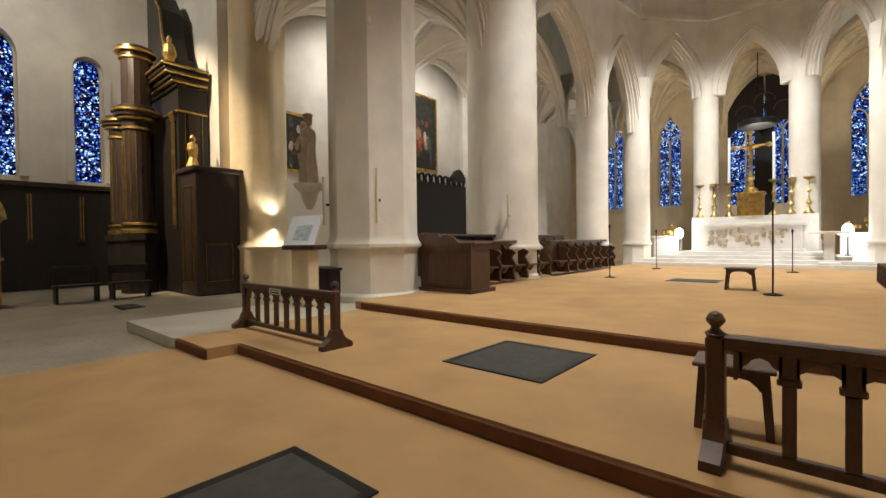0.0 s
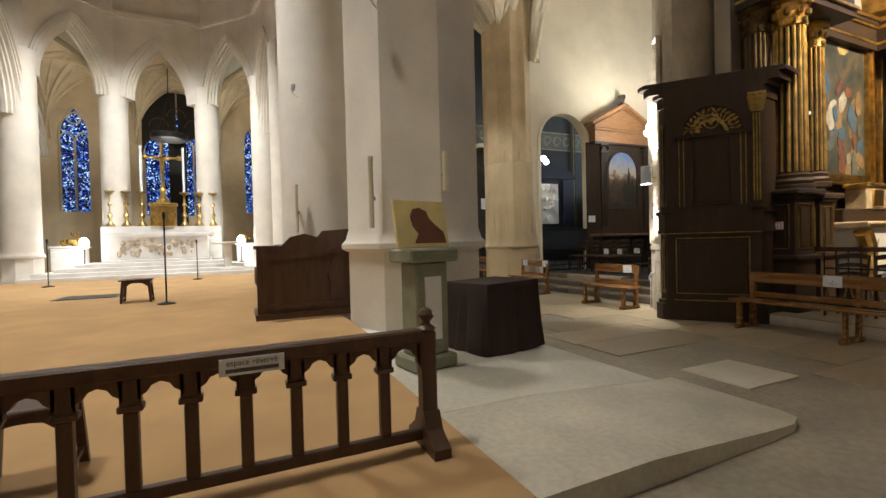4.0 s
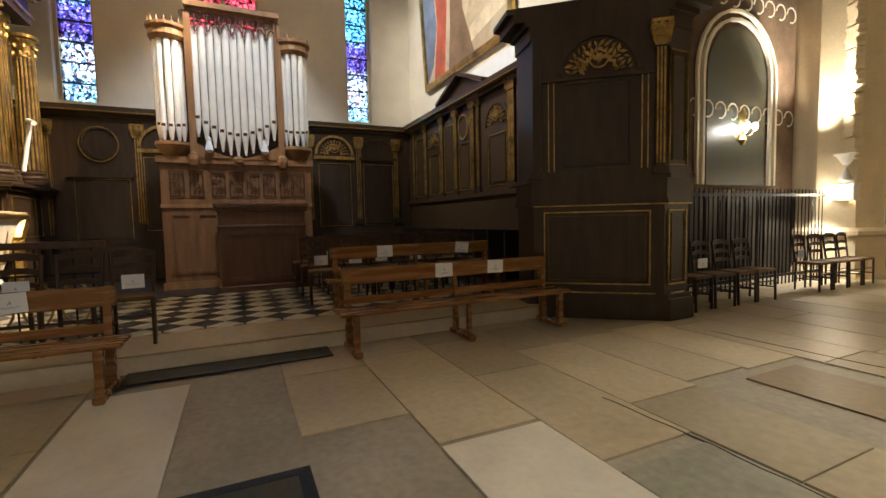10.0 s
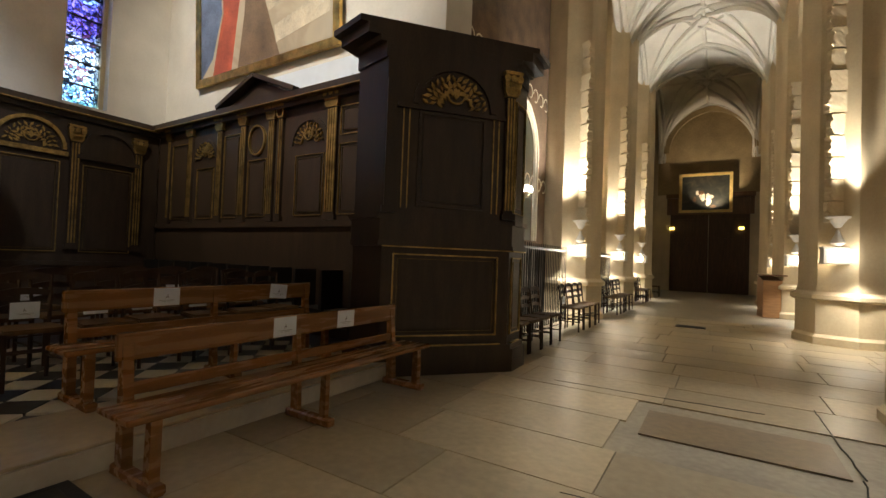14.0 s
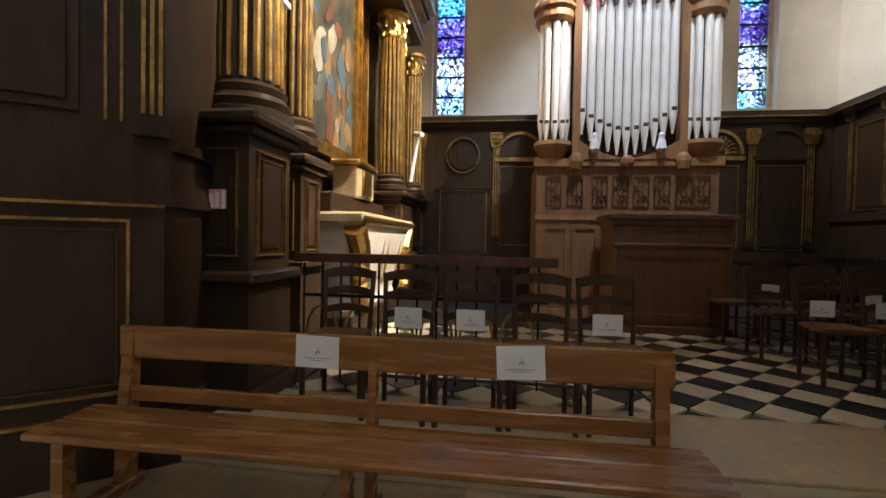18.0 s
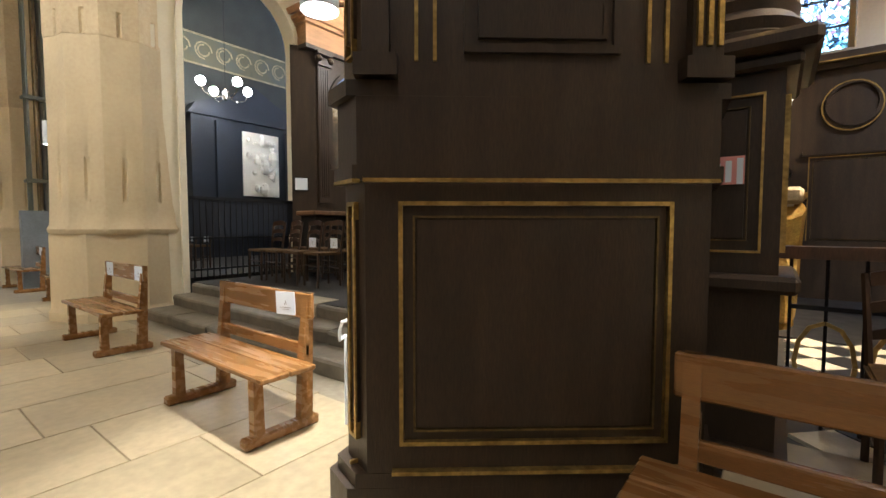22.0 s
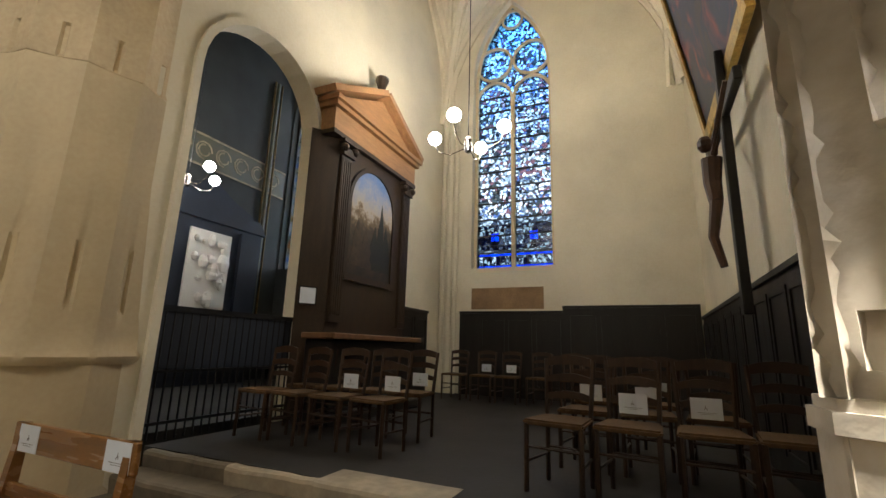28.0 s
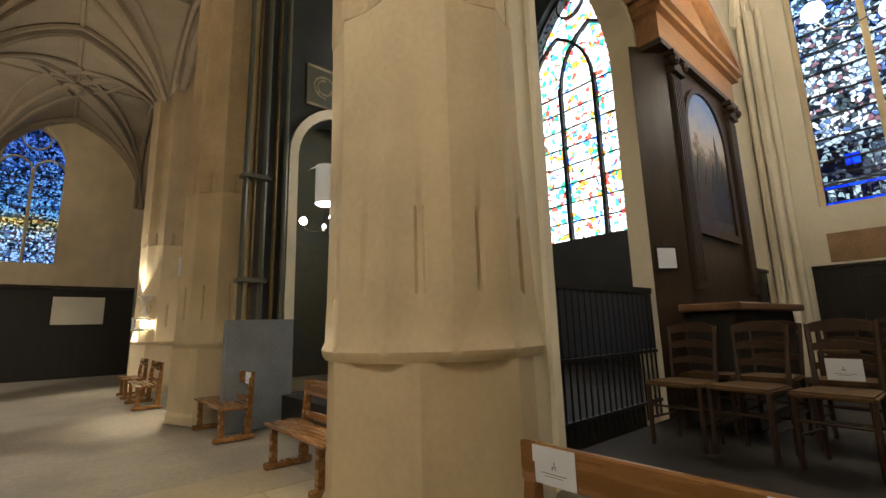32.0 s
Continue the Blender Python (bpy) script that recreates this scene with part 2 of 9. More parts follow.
M_MARBLE = mat("white_marble", (0.78, 0.76, 0.72), 0.35, var=0.1, scale=2, bump=0.05, dirt=0.25, dirtcol=(0.5, 0.48, 0.46))
M_CHALK = mat("pale_stone_figure", (0.48, 0.4, 0.3), 0.8, var=0.2, scale=5, bump=0.2)
M_PINE = mat("orange_pine", (0.37, 0.195, 0.085), 0.45, var=0.2, scale=3, bump=0.1, stretch=(1, 6, 6))
M_NAVY = mat("dark_blue_paint", (0.012, 0.017, 0.03), 0.6, var=0.3, scale=1.5, bump=0.1)
# near-black base: the dim light at chapel floor level is put into the colour
M_CHAPELFLOOR = mat("worn_stone_in_shade", (0.015, 0.0125, 0.0095), 0.7, var=0.2, scale=1.5, bump=0.15, fine=18)
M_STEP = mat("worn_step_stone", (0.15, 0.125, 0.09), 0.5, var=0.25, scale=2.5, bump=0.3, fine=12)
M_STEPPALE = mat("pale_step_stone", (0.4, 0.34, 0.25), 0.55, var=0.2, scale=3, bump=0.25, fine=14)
M_LEAD = mat("window_lead", (0.012, 0.012, 0.014), 0.6, var=0.1)
for wood in (M_DARKWOOD, M_BLACKWOOD):
    wood.node_tree.nodes["Principled BSDF"].inputs["Specular IOR Level"].default_value = 0.42
M_RED = mat("red_sign", (0.6, 0.03, 0.03), 0.5, var=0.03, bump=0)


def emitter(name, col, power):
    m, n, l, p = shader(name)
    p.inputs["Base Color"].default_value = (0.8, 0.8, 0.8, 1)
    p.inputs["Emission Color"].default_value = (*col, 1)
    p.inputs["Emission Strength"].default_value = power
    return m


M_SKYGLOW = emitter("daylight_backdrop", (0.86, 0.94, 1.0), 4.4)
M_SKYDIM = emitter("dim_daylight_backdrop", (0.82, 0.92, 1.0), 1.3)
M_GLOBE = emitter("lit_opal_globe", (1.0, 0.95, 0.87), 46)
M_SCONCELIGHT = emitter("lit_sconce_bulb", (1.0, 0.86, 0.62), 45)


def glass(name, cols, scale, zones=(), dark=0.12, stretch=(1, 1, 1)):
    """Stained glass: small coloured panes that let the sky through, lead between them; zones tint it by height."""
    m, n, l, p = shader(name)
    n.remove(p)
    tc, mp = n.new("ShaderNodeTexCoord"), n.new("ShaderNodeMapping")
    mp.inputs["Scale"].default_value = stretch
    bend, off = n.new("ShaderNodeTexNoise"), n.new("ShaderNodeVectorMath")
    bend.inputs["Scale"].default_value, bend.inputs["Detail"].default_value = scale * 0.35, 3
    off.operation, off.inputs[1].default_value = "MULTIPLY_ADD", (1.1 / scale,) * 3
    l.new(tc.outputs["Object"], bend.inputs["Vector"]), l.new(bend.outputs["Color"], off.inputs[0]), l.new(tc.outputs["Object"], off.inputs[2])
    l.new(off.outputs[0], mp.inputs["Vector"])
    vo, ed, no = n.new("ShaderNodeTexVoronoi"), n.new("ShaderNodeTexVoronoi"), n.new("ShaderNodeTexNoise")
    ed.feature = "DISTANCE_TO_EDGE"
    no.inputs["Scale"].default_value, no.inputs["Detail"].default_value = scale * 0.16, 1
    for v in (vo, ed):
        v.inputs["Scale"].default_value = scale
        l.new(mp.outputs[0], v.inputs["Vector"])
    l.new(mp.outputs[0], no.inputs["Vector"])
    sep, add, mul = n.new("ShaderNodeSeparateColor"), n.new("ShaderNodeMath"), n.new("ShaderNodeMath")
    l.new(vo.outputs["Color"], sep.inputs[0])
    add.operation = "ADD"
    mul.operation, mul.inputs[1].default_value, mul.inputs[2].default_value = "MULTIPLY_ADD", 0.9, -0.45
    l.new(no.outputs["Fac"], mul.inputs[0])
    l.new(sep.outputs[0], add.inputs[0]), l.new(mul.outputs[0], add.inputs[1])
    ramp = n.new("ShaderNodeValToRGB")
    ramp.color_ramp.interpolation = "CONSTANT"
    for k, c in enumerate(cols):
        e = ramp.color_ramp.elements[k] if k < 2 else ramp.color_ramp.elements.new(k / len(cols))
        e.position, e.color = k / len(cols), (*c, 1)
    l.new(add.outputs[0], ramp.inputs[0])
    out = ramp.outputs[0]
    if zones:
        xyz, mr, zr, mz = n.new("ShaderNodeSeparateXYZ"), n.new("ShaderNodeMapRange"), n.new("ShaderNodeValToRGB"), n.new("ShaderNodeMix")
        l.new(tc.outputs["Object"], xyz.inputs[0]), l.new(xyz.outputs["Z"], mr.inputs[0])
        wob = n.new("ShaderNodeMath")
        wob.operation, wob.inputs[1].default_value = "MULTIPLY_ADD", 0.5
        l.new(no.outputs["Fac"], wob.inputs[0]), l.new(xyz.outputs["Z"], wob.inputs[2]), l.new(wob.outputs[0], mr.inputs[0])
        z0, z1 = zones[0][0], zones[-1][0]
        mr.inputs[1].default_value, mr.inputs[2].default_value = z0 + 0.25, z1 + 0.25
        for k, (z, c) in enumerate(zones):
            e = zr.color_ramp.elements[k] if k < 2 else zr.color_ramp.elements.new(0.5)
            e.position, e.color = (z - z0) / (z1 - z0), (*c, 1)
        l.new(mr.outputs[0], zr.inputs[0])
        mz.data_type, mz.blend_type = "RGBA", "MULTIPLY"
        mz.inputs[0].default_value = 0.85
        l.new(out, mz.inputs[6]), l.new(zr.outputs[0], mz.inputs[7])
        out = mz.outputs[2]
    lead = n.new("ShaderNodeMath")
    lead.operation, lead.inputs[1].default_value = "GREATER_THAN", dark * 0.35
    l.new(ed.outputs["Distance"], lead.inputs[0])
    mx = n.new("ShaderNodeMix")
    mx.data_type = "RGBA"
    mx.inputs[6].default_value = (0.004, 0.004, 0.006, 1)
    l.new(lead.outputs[0], mx.inputs[0]), l.new(out, mx.inputs[7])
    tr, gl, ms = n.new("ShaderNodeBsdfTransparent"), n.new("ShaderNodeBsdfGlossy"), n.new("ShaderNodeMixShader")
    gl.inputs["Roughness"].default_value = 0.2
    gl.inputs["Color"].default_value = (0.3, 0.3, 0.3, 1)
    ms.inputs[0].default_value = 0.05
    l.new(mx.outputs[2], tr.inputs["Color"])
    l.new(tr.outputs[0], ms.inputs[1]), l.new(gl.outputs[0], ms.inputs[2])
    l.new(ms.outputs[0], n["Material Output"].inputs["Surface"])
    return m


PANES = [(0.5, 0.56, 0.62), (0.95, 0.97, 1.0), (0.66, 0.72, 0.8), (0.1, 0.12, 0.16), (1.0, 1.0, 1.0), (0.5, 0.34, 0.38), (0.8, 0.88, 0.98), (0.3, 0.4, 0.6), (0.9, 0.94, 1.0), (0.24, 0.28, 0.3)]
M_GLASSBLUE = glass("blue_stained_glass", [(0.02, 0.05, 0.2), (0.06, 0.16, 0.55), (0.2, 0.36, 0.75), (0.01, 0.015, 0.05), (0.45, 0.6, 0.85), (0.14, 0.04, 0.06), (0.02, 0.04, 0.16), (0.8, 0.9, 1.0)], 15)
M_GLASSFAR = glass("blue_and_gold_stained_glass", PANES, 11, ((4.0, (0.5, 0.7, 1.0)), (5.2, (0.7, 0.85, 1.0)), (5.6, (0.9, 0.7, 0.25)), (6.0, (0.3, 0.6, 0.9)), (9.3, (0.1, 0.25, 0.7))))
M_GLASSMIX = glass("figured_stained_glass", PANES, 13, ((3.2, (0.05, 0.12, 0.75)), (3.45, (0.1, 0.14, 0.45)), (3.8, (0.1, 0.14, 0.24)), (4.2, (0.16, 0.2, 0.28)), (4.6, (0.62, 0.64, 0.66)), (6.2, (0.5, 0.56, 0.62)), (7.4, (0.6, 0.68, 0.76)), (7.85, (0.08, 0.42, 1.0)), (10.2, (0.2, 0.58, 1.0))))
M_GLASSLIGHT = glass("pale_stained_glass", [(1.0, 1.0, 1.0), (0.9, 0.96, 1.0), (0.85, 0.3, 0.25), (1.0, 1.0, 1.0), (0.62, 0.82, 1.0), (1.0, 1.0, 1.0), (0.98, 0.9, 0.65), (1.0, 1.0, 1.0), (0.9, 0.96, 1.0), (0.9, 0.55, 0.2), (0.2, 0.6, 0.5), (1.0, 1.0, 1.0), (0.25, 0.5, 0.95), (0.96, 0.98, 1.0)], 8, (), 0.07)
M_PANEBLUE = glass("bright_blue_glass", [(0.02, 0.1, 0.5), (0.03, 0.16, 0.7)], 9, (), 0.03)
M_PANEWHITE = glass("white_glass", [(0.2, 0.25, 0.3), (0.4, 0.45, 0.5), (0.12, 0.15, 0.2)], 14)
M_PANEDARK = glass("dark_grey_blue_glass", [(0.03, 0.035, 0.06), (0.12, 0.14, 0.18), (0.02, 0.03, 0.08), (0.3, 0.36, 0.4)], 14)
M_GLASSTURQ = glass("turquoise_stained_glass", PANES, 17, ((4.0, (0.3, 0.62, 0.62)), (4.3, (0.55, 0.8, 0.95)), (4.9, (0.85, 0.92, 1.0)), (5.35, (0.6, 0.66, 0.75)), (5.55, (0.2, 0.12, 0.55)), (6.1, (0.3, 0.25, 0.75)), (6.4, (0.25, 0.7, 0.95)), (8.0, (0.2, 0.68, 1.0)), (11.0, (0.3, 0.7, 1.0))))
M_GLASSRED = glass("red_and_blue_stained_glass", PANES, 12, ((4.4, (0.9, 0.3, 0.35)), (6.2, (0.75, 0.06, 0.12)), (6.9, (0.8, 0.1, 0.15)), (7.2, (0.25, 0.7, 1.0)), (11.3, (0.3, 0.6, 1.0))))

# ---- building helpers ----
def box(bm, x0, y0, z0, x1, y1, z1, bevel=0.0):
    v = [bm.verts.new(c) for c in ((x0, y0, z0), (x1, y0, z0), (x1, y1, z0), (x0, y1, z0), (x0, y0, z1), (x1, y0, z1), (x1, y1, z1), (x0, y1, z1))]
    f = [bm.faces.new([v[i] for i in q]) for q in ((0, 3, 2, 1), (4, 5, 6, 7), (0, 1, 5, 4), (1, 2, 6, 5), (2, 3, 7, 6), (3, 0, 4, 7))]
    if bevel:
        bmesh.ops.bevel(bm, geom=list({e for q in f for e in q.edges}), offset=bevel, segments=1, affect="EDGES")


def prism(bm, pts, z0, z1, top=1.0, cx=0.0, cy=0.0):
    """A column of the plan pts; top scales its upper outline about (cx, cy)."""
    a = [bm.verts.new((x, y, z0)) for x, y in pts]
    b = [bm.verts.new((cx + (x - cx) * top, cy + (y - cy) * top, z1)) for x, y in pts]
    k = len(pts)
    for i in range(k):
        bm.faces.new((a[i], a[(i + 1) % k], b[(i + 1) % k], b[i]))
    bm.faces.new(a[::-1]), bm.faces.new(b)


def slab(bm, pts, place, d0, d1):
    """The flat outline pts (u, z), thickened from d0 to d1, laid by place(u, d, z)."""
    a = [bm.verts.new(place(u, d0, z)) for u, z in pts]
    b = [bm.verts.new(place(u, d1, z)) for u, z in pts]
    k = len(pts)
    for i in range(k):
        bm.faces.new((a[i], a[(i + 1) % k], b[(i + 1) % k], b[i]))
    bm.faces.new(a[::-1]), bm.faces.new(b)


def lathe(bm, prof, n=20, at=(0, 0, 0), lobes=0, amp=0.0):
    """A turned form: rows (radius, height); lobes with amp swell it, or, below zero, cut hollow flutes with sharp arrises; a row may add its own amp and the depth of a narrow slot in each flute."""
    rings = []
    for r, z, *own in prof:
        ring = []
        am = own[0] if own else amp
        for i in range(n):
            a = 2 * math.pi * i / n
            s = abs(math.sin(lobes * a / 2))
            q = r * (1 + am * math.cos(lobes * a)) if lobes > 0 else r * (1 + am * (1 - 2 * s)) if lobes else r
            if len(own) > 1 and s > 0.975:
                q -= r * own[1]
            ring.append(bm.verts.new((at[0] + q * math.cos(a), at[1] + q * math.sin(a), at[2] + z)))
        rings.append(ring)
    for a, b in zip(rings, rings[1:]):
        for i in range(n):
            bm.faces.new((a[i], a[(i + 1) % n], b[(i + 1) % n], b[i]))
    bm.faces.new(rings[0][::-1]), bm.faces.new(rings[-1])


def tube(bm, pts, r, n=6, r1=None):
    """A round bar along the points."""
    rings, last = [], len(pts) - 1
    for k, p in enumerate(pts):
        p = Vector(p)
        d = (Vector(pts[min(k + 1, last)]) - Vector(pts[max(k - 1, 0)])).normalized()
        s = d.orthogonal().normalized() if abs(d.z) > 0.98 or not rings else d.cross(Vector((0, 0, 1))).normalized()
        if rings and s.dot(old) < 0:
            s = -s
        old, t, q = s, d.cross(s), r if r1 is None else r + (r1 - r) * k / last
        rings.append([bm.verts.new(p + q * (math.cos(2 * math.pi * i / n) * s + math.sin(2 * math.pi * i / n) * t)) for i in range(n)])
    for a, b in zip(rings, rings[1:]):
        for i in range(n):
            bm.faces.new((a[i], a[(i + 1) % n], b[(i + 1) % n], b[i]))
    bm.faces.new(rings[0][::-1]), bm.faces.new(rings[-1])


def ball(bm, at, r, n=12, squash=1.0):
    m = n // 2
    lathe(bm, [(max(1e-3, r * math.sin(math.pi * k / m)), -r * squash * math.cos(math.pi * k / m)) for k in range(m + 1)], n, at)


def finish(name, bm, material, smooth=False):
    if len(bm.verts) < 4000:
        bmesh.ops.remove_doubles(bm, verts=bm.verts, dist=1e-5)
    bmesh.ops.recalc_face_normals(bm, faces=bm.faces)
    me = bpy.data.meshes.new(name)
    bm.to_mesh(me)
    bm.free()
    me.materials.append(material)
    if smooth:
        me.shade_smooth()
        me.set_sharp_from_angle(angle=radians(35))
    return me


def part(name, bm, material, parent, label="", smooth=False):
    ob = new(name, finish(name, bm, material, smooth))
    ob.parent = parent
    return tagged(ob, label)


def share(name, me, parent, m=None, label=""):
    """One more part on a mesh that is already made."""
    ob = new(name, me)
    ob.parent = parent
    if m:
        ob.matrix_basis = m
    return tagged(ob, label)


def thing(name, label, category, group="", m=None):
    ob = new(name)
    ob.empty_display_size = 0.1
    if m:
        ob.matrix_basis = m
    return tagged(ob, label, category, group)


def setting(name, bm, material, label, category="", smooth=False):
    return tagged(new(name, finish(name, bm, material, smooth)), label, category or name.split("_")[0], "", "structure")


def along_x(y):
    return lambda u, d, z: (u, y + d, z)


def along_y(x):
    return lambda u, d, z: (x + d, u, z)


def pointed(u0, u1, zs, za, n=8):
    """A pointed arch from (u0, zs) over the apex za to (u1, zs)."""
    a, h = (u1 - u0) / 2, za - zs
    c = (h * h - a * a) / (2 * a)
    r, out = a + c, []
    for k in range(n + 1):
        t = math.asin(min(1, h / r)) * k / n
        out.append((u0 + r - r * math.cos(t), zs + r * math.sin(t)))
    return out + [(u0 + u1 - u, z) for u, z in out[-2::-1]]


def rounded(u0, u1, zs, n=12):
    a, c = (u1 - u0) / 2, (u0 + u1) / 2
    return [(c - a * math.cos(math.pi * k / n), zs + a * math.sin(math.pi * k / n)) for k in range(n + 1)]


def over_arch(bm, place, curve, top, d0, d1):
    """The wall above an opening whose head is curve, up to top."""
    for (ua, za), (ub, zb) in zip(curve, curve[1:]):
        slab(bm, [(ua, za), (ub, zb), (ub, top), (ua, top)], place, d0, d1)


def rect(bm, place, u0, z0, u1, z1, d0, d1):
    slab(bm, [(u0, z0), (u1, z0), (u1, z1), (u0, z1)], place, d0, d1)


def hollow(bm, place, u0, z0, u1, z1, w, d0, d1):
    """A rectangular frame of bar width w."""
    rect(bm, place, u0, z0, u1, z0 + w, d0, d1)
    rect(bm, place, u0, z1 - w, u1, z1, d0, d1)
    rect(bm, place, u0, z0 + w, u0 + w, z1 - w, d0, d1)
    rect(bm, place, u1 - w, z0 + w, u1, z1 - w, d0, d1)


def band(bm, place, curve, w, d0, d1):
    """A strip of width w along a curve of (u, z), on its outer side."""
    c = [Vector(p) for p in curve]
    outer = []
    for k, p in enumerate(c):
        d = (c[min(k + 1, len(c) - 1)] - c[max(k - 1, 0)]).normalized()
        outer.append(p + w * Vector((-d.y, d.x)))
    for a, b, q, r in zip(c, c[1:], outer[1:], outer):
        slab(bm, [tuple(a), tuple(b), tuple(q), tuple(r)], place, d0, d1)

# ---- the building ----
AX, TY = -2.55, 1.15          # axis of the nave and choir; axis of the transept
L1, L2 = 0.15, 0.30           # the two levels of the choir platform

bm = bmesh.new()
box(bm, -24, -32, -0.3, 19, 34, -0.015)
setting("floor", bm, M_FLOOR, "worn beige stone paving of the church", "floor")


def platform(name, pts, z0, z1, material, label):
    bm = bmesh.new()
    prism(bm, pts, z0, z1)
    return setting(name, bm, material, label, "platform")


platform("platform_carpet", [(-7.0, 2.27), (-5.95, 2.27), (-5.95, 2.68), (0.85, 2.68), (0.85, 2.27), (1.95, 2.27), (1.95, 5.6), (-7.0, 5.6)], -0.015, L1, M_CARPET, "first low carpeted step in front of the choir")


def ramp(name, outline, material, label):
    """Paving beside the carpet that slopes down to the floor from x = 2.6 on; outline goes round from the carpet's edge."""
    fall = lambda x: L1 - 0.004 - (0.1 * min(1.0, max(0.0, (x - 2.8) / 1.5)))
    bm = bmesh.new()
    half = len(outline) // 2
    up, low = [bm.verts.new((x, y, fall(x))) for x, y in outline], [bm.verts.new((x, y, -0.015)) for x, y in outline]
    for k in range(half - 1):
        bm.faces.new((up[k], up[k + 1], up[-k - 2], up[-k - 1]))
    for k in range(len(outline)):
        bm.faces.new((low[k], low[k - 1], up[k - 1], up[k]))
    return setting(name, bm, material, label, "platform")


xs = (1.954, 2.4, 2.8, 3.2, 3.6, 4.0)
ramp("platform_stone_south", [*((x, 3.502) for x in xs), (4.3, 3.502), (4.3, 8.5), *((x, 8.5) for x in xs[::-1])], M_PLATFORM, "pale polished stone paving sloping away from the carpet")
ramp("platform_ramp", [*((x, 2.25 + 0.008 * k) for k, x in enumerate(xs)), (4.3, 2.31), (4.46, 2.37), (4.5, 2.5), (4.5, 3.498), (4.46, 3.498), (4.3, 3.498), *((x, 3.498) for x in xs[::-1])],
     mat("grey_worn_ramp_stone", (0.5, 0.46, 0.365), 0.4, var=0.16, scale=1.8, bump=0.1, fine=22, dirt=0.3, dirtcol=(0.3, 0.25, 0.18)), "grey stone edge of the paving sloping to the floor")
platform("platform_stone_north", [(-9.3, 2.22), (-7.004, 2.22), (-7.004, 8.5), (-9.3, 8.5)], -0.015, L1, M_PLATFORM, "pale polished stone platform beside the carpet")
platform("platform_choir", [(-7.2, 5.6), (2.1, 5.6), (2.1, 22.0), (-7.2, 22.0)], -0.015, L2, M_CARPET, "tan carpeted floor of the choir")
bm = bmesh.new()
box(bm, -7.05, -12, -0.016, 1.6, 2.675, 0.006)
setting("carpet_crossing", bm, M_CARPET, "tan carpet on the floor of the crossing", "carpet")
# dark nosings of the carpeted steps
bm = bmesh.new()
for x0, x1, y in ((-5.95, 0.85, 2.68), (-7.0, -5.95, 2.27), (0.85, 1.95, 2.27)):
    box(bm, x0, y - 0.03, 0.006, x1, y + 0.004, L1 - 0.02, 0.01)
box(bm, -7.0, 5.57, L1, 1.95, 5.604, L2 - 0.02, 0.01)
setting("trim_step_edge", bm, M_CARPETEDGE, "dark brown carpet risers of the low steps", "step edge")


# piers and columns
def pier(name, cx, cy, r, top, base, material, label, lobes=8, amp=0.05, z0=0.0, plinth=1.12, flat=None):
    bm = bmesh.new()
    lathe(bm, [(r * plinth * 1.06, z0), (r * plinth * 1.06, z0 + 0.14), (r * plinth, z0 + 0.2), (r * plinth, base - 0.16)], 8 if not flat else flat, (cx, cy, 0))
    flute = -lobes if lobes else 0
    k = 96 if lobes else 48
    lathe(bm, [(r * plinth * 0.98, base - 0.16), (r * (plinth + 0.05), base - 0.12), (r * (plinth + 0.05), base - 0.05), (r * 1.04, base + 0.02), (r * 1.02, base + 0.1), (r, base + 0.16), (r, top)], k, (cx, cy, 0), flute, amp)
    return setting(name, bm, material, label, "pier", True)


def worn_pier(cx, cy, r, base):
    """An aisle pier: octagonal foot, cleaned shaft with a row of broken slots, upper courses above."""
    bm = bmesh.new()
    lathe(bm, [(r * 1.12, 0), (r * 1.12, 0.12), (r * 1.09, 0.18), (r * 1.08, base - 0.18)], 8, (cx, cy, 0))
    setting("pier_chapel_base", bm, M_STONE, "eight-sided foot of the worn aisle pier", "pier")
    bm = bmesh.new()
    lathe(bm, [(r * 1.05, base - 0.18, 0.006), (r * 1.075, base - 0.15, 0.006), (r * 1.085, base - 0.11, 0.006), (r * 1.05, base - 0.05, 0.01), (r * 1.03, base + 0.1, 0.024), (r * 1.02, base + 0.26, 0.026), (r * 1.02, base + 0.3, 0.026, 0.03), (r * 1.015, 1.95, 0.026, 0.05), (r * 1.01, 2.2, 0.026, 0.03), (r * 1.01, 2.24, 0.026), (r, 2.9, 0.028), (r, 3.84, 0.03)], 288, (cx, cy, 0), -12)
    setting("pier_chapel", bm, M_STONE, "stone aisle pier with worn mouldings and broken slots", "pier", True)
    bm = bmesh.new()
    lathe(bm, [(r * 0.99, 3.84, 0.03), (r * 1.003, 3.85, 0.034), (r * 1.003, 3.9, 0.04, 0.04), (r * 1.003, 4.18, 0.04, 0.03), (r * 1.003, 4.2, 0.04), (r * 1.003, 10, 0.045)], 288, (cx, cy, 0), -12)
    setting("pier_chapel_upper", bm, M_STONEUP, "upper courses of the cream stone aisle pier", "pier", True)


pier("pier_crossing_southeast", 3.15, 7.0, 1.0, 13, 1.5, M_WHITE, "tall pale ribbed stone crossing pier", 8, 0.05, 0.03, 1.05)
pier("pier_crossing_northeast", -8.25, 7.0, 1.0, 13, 1.5, M_WHITE, "tall pale ribbed stone crossing pier", 8, 0.05, L1, 1.05)
def octagon(cx, cy, a):
    """An eight-sided plan with flat sides to the axes, a from centre to side."""
    return [(cx + a * u, cy + a * v) for u, v in ((1, -0.414), (1, 0.414), (0.414, 1), (-0.414, 1), (-1, 0.414), (-1, -0.414), (-0.414, -1), (0.414, -1))]


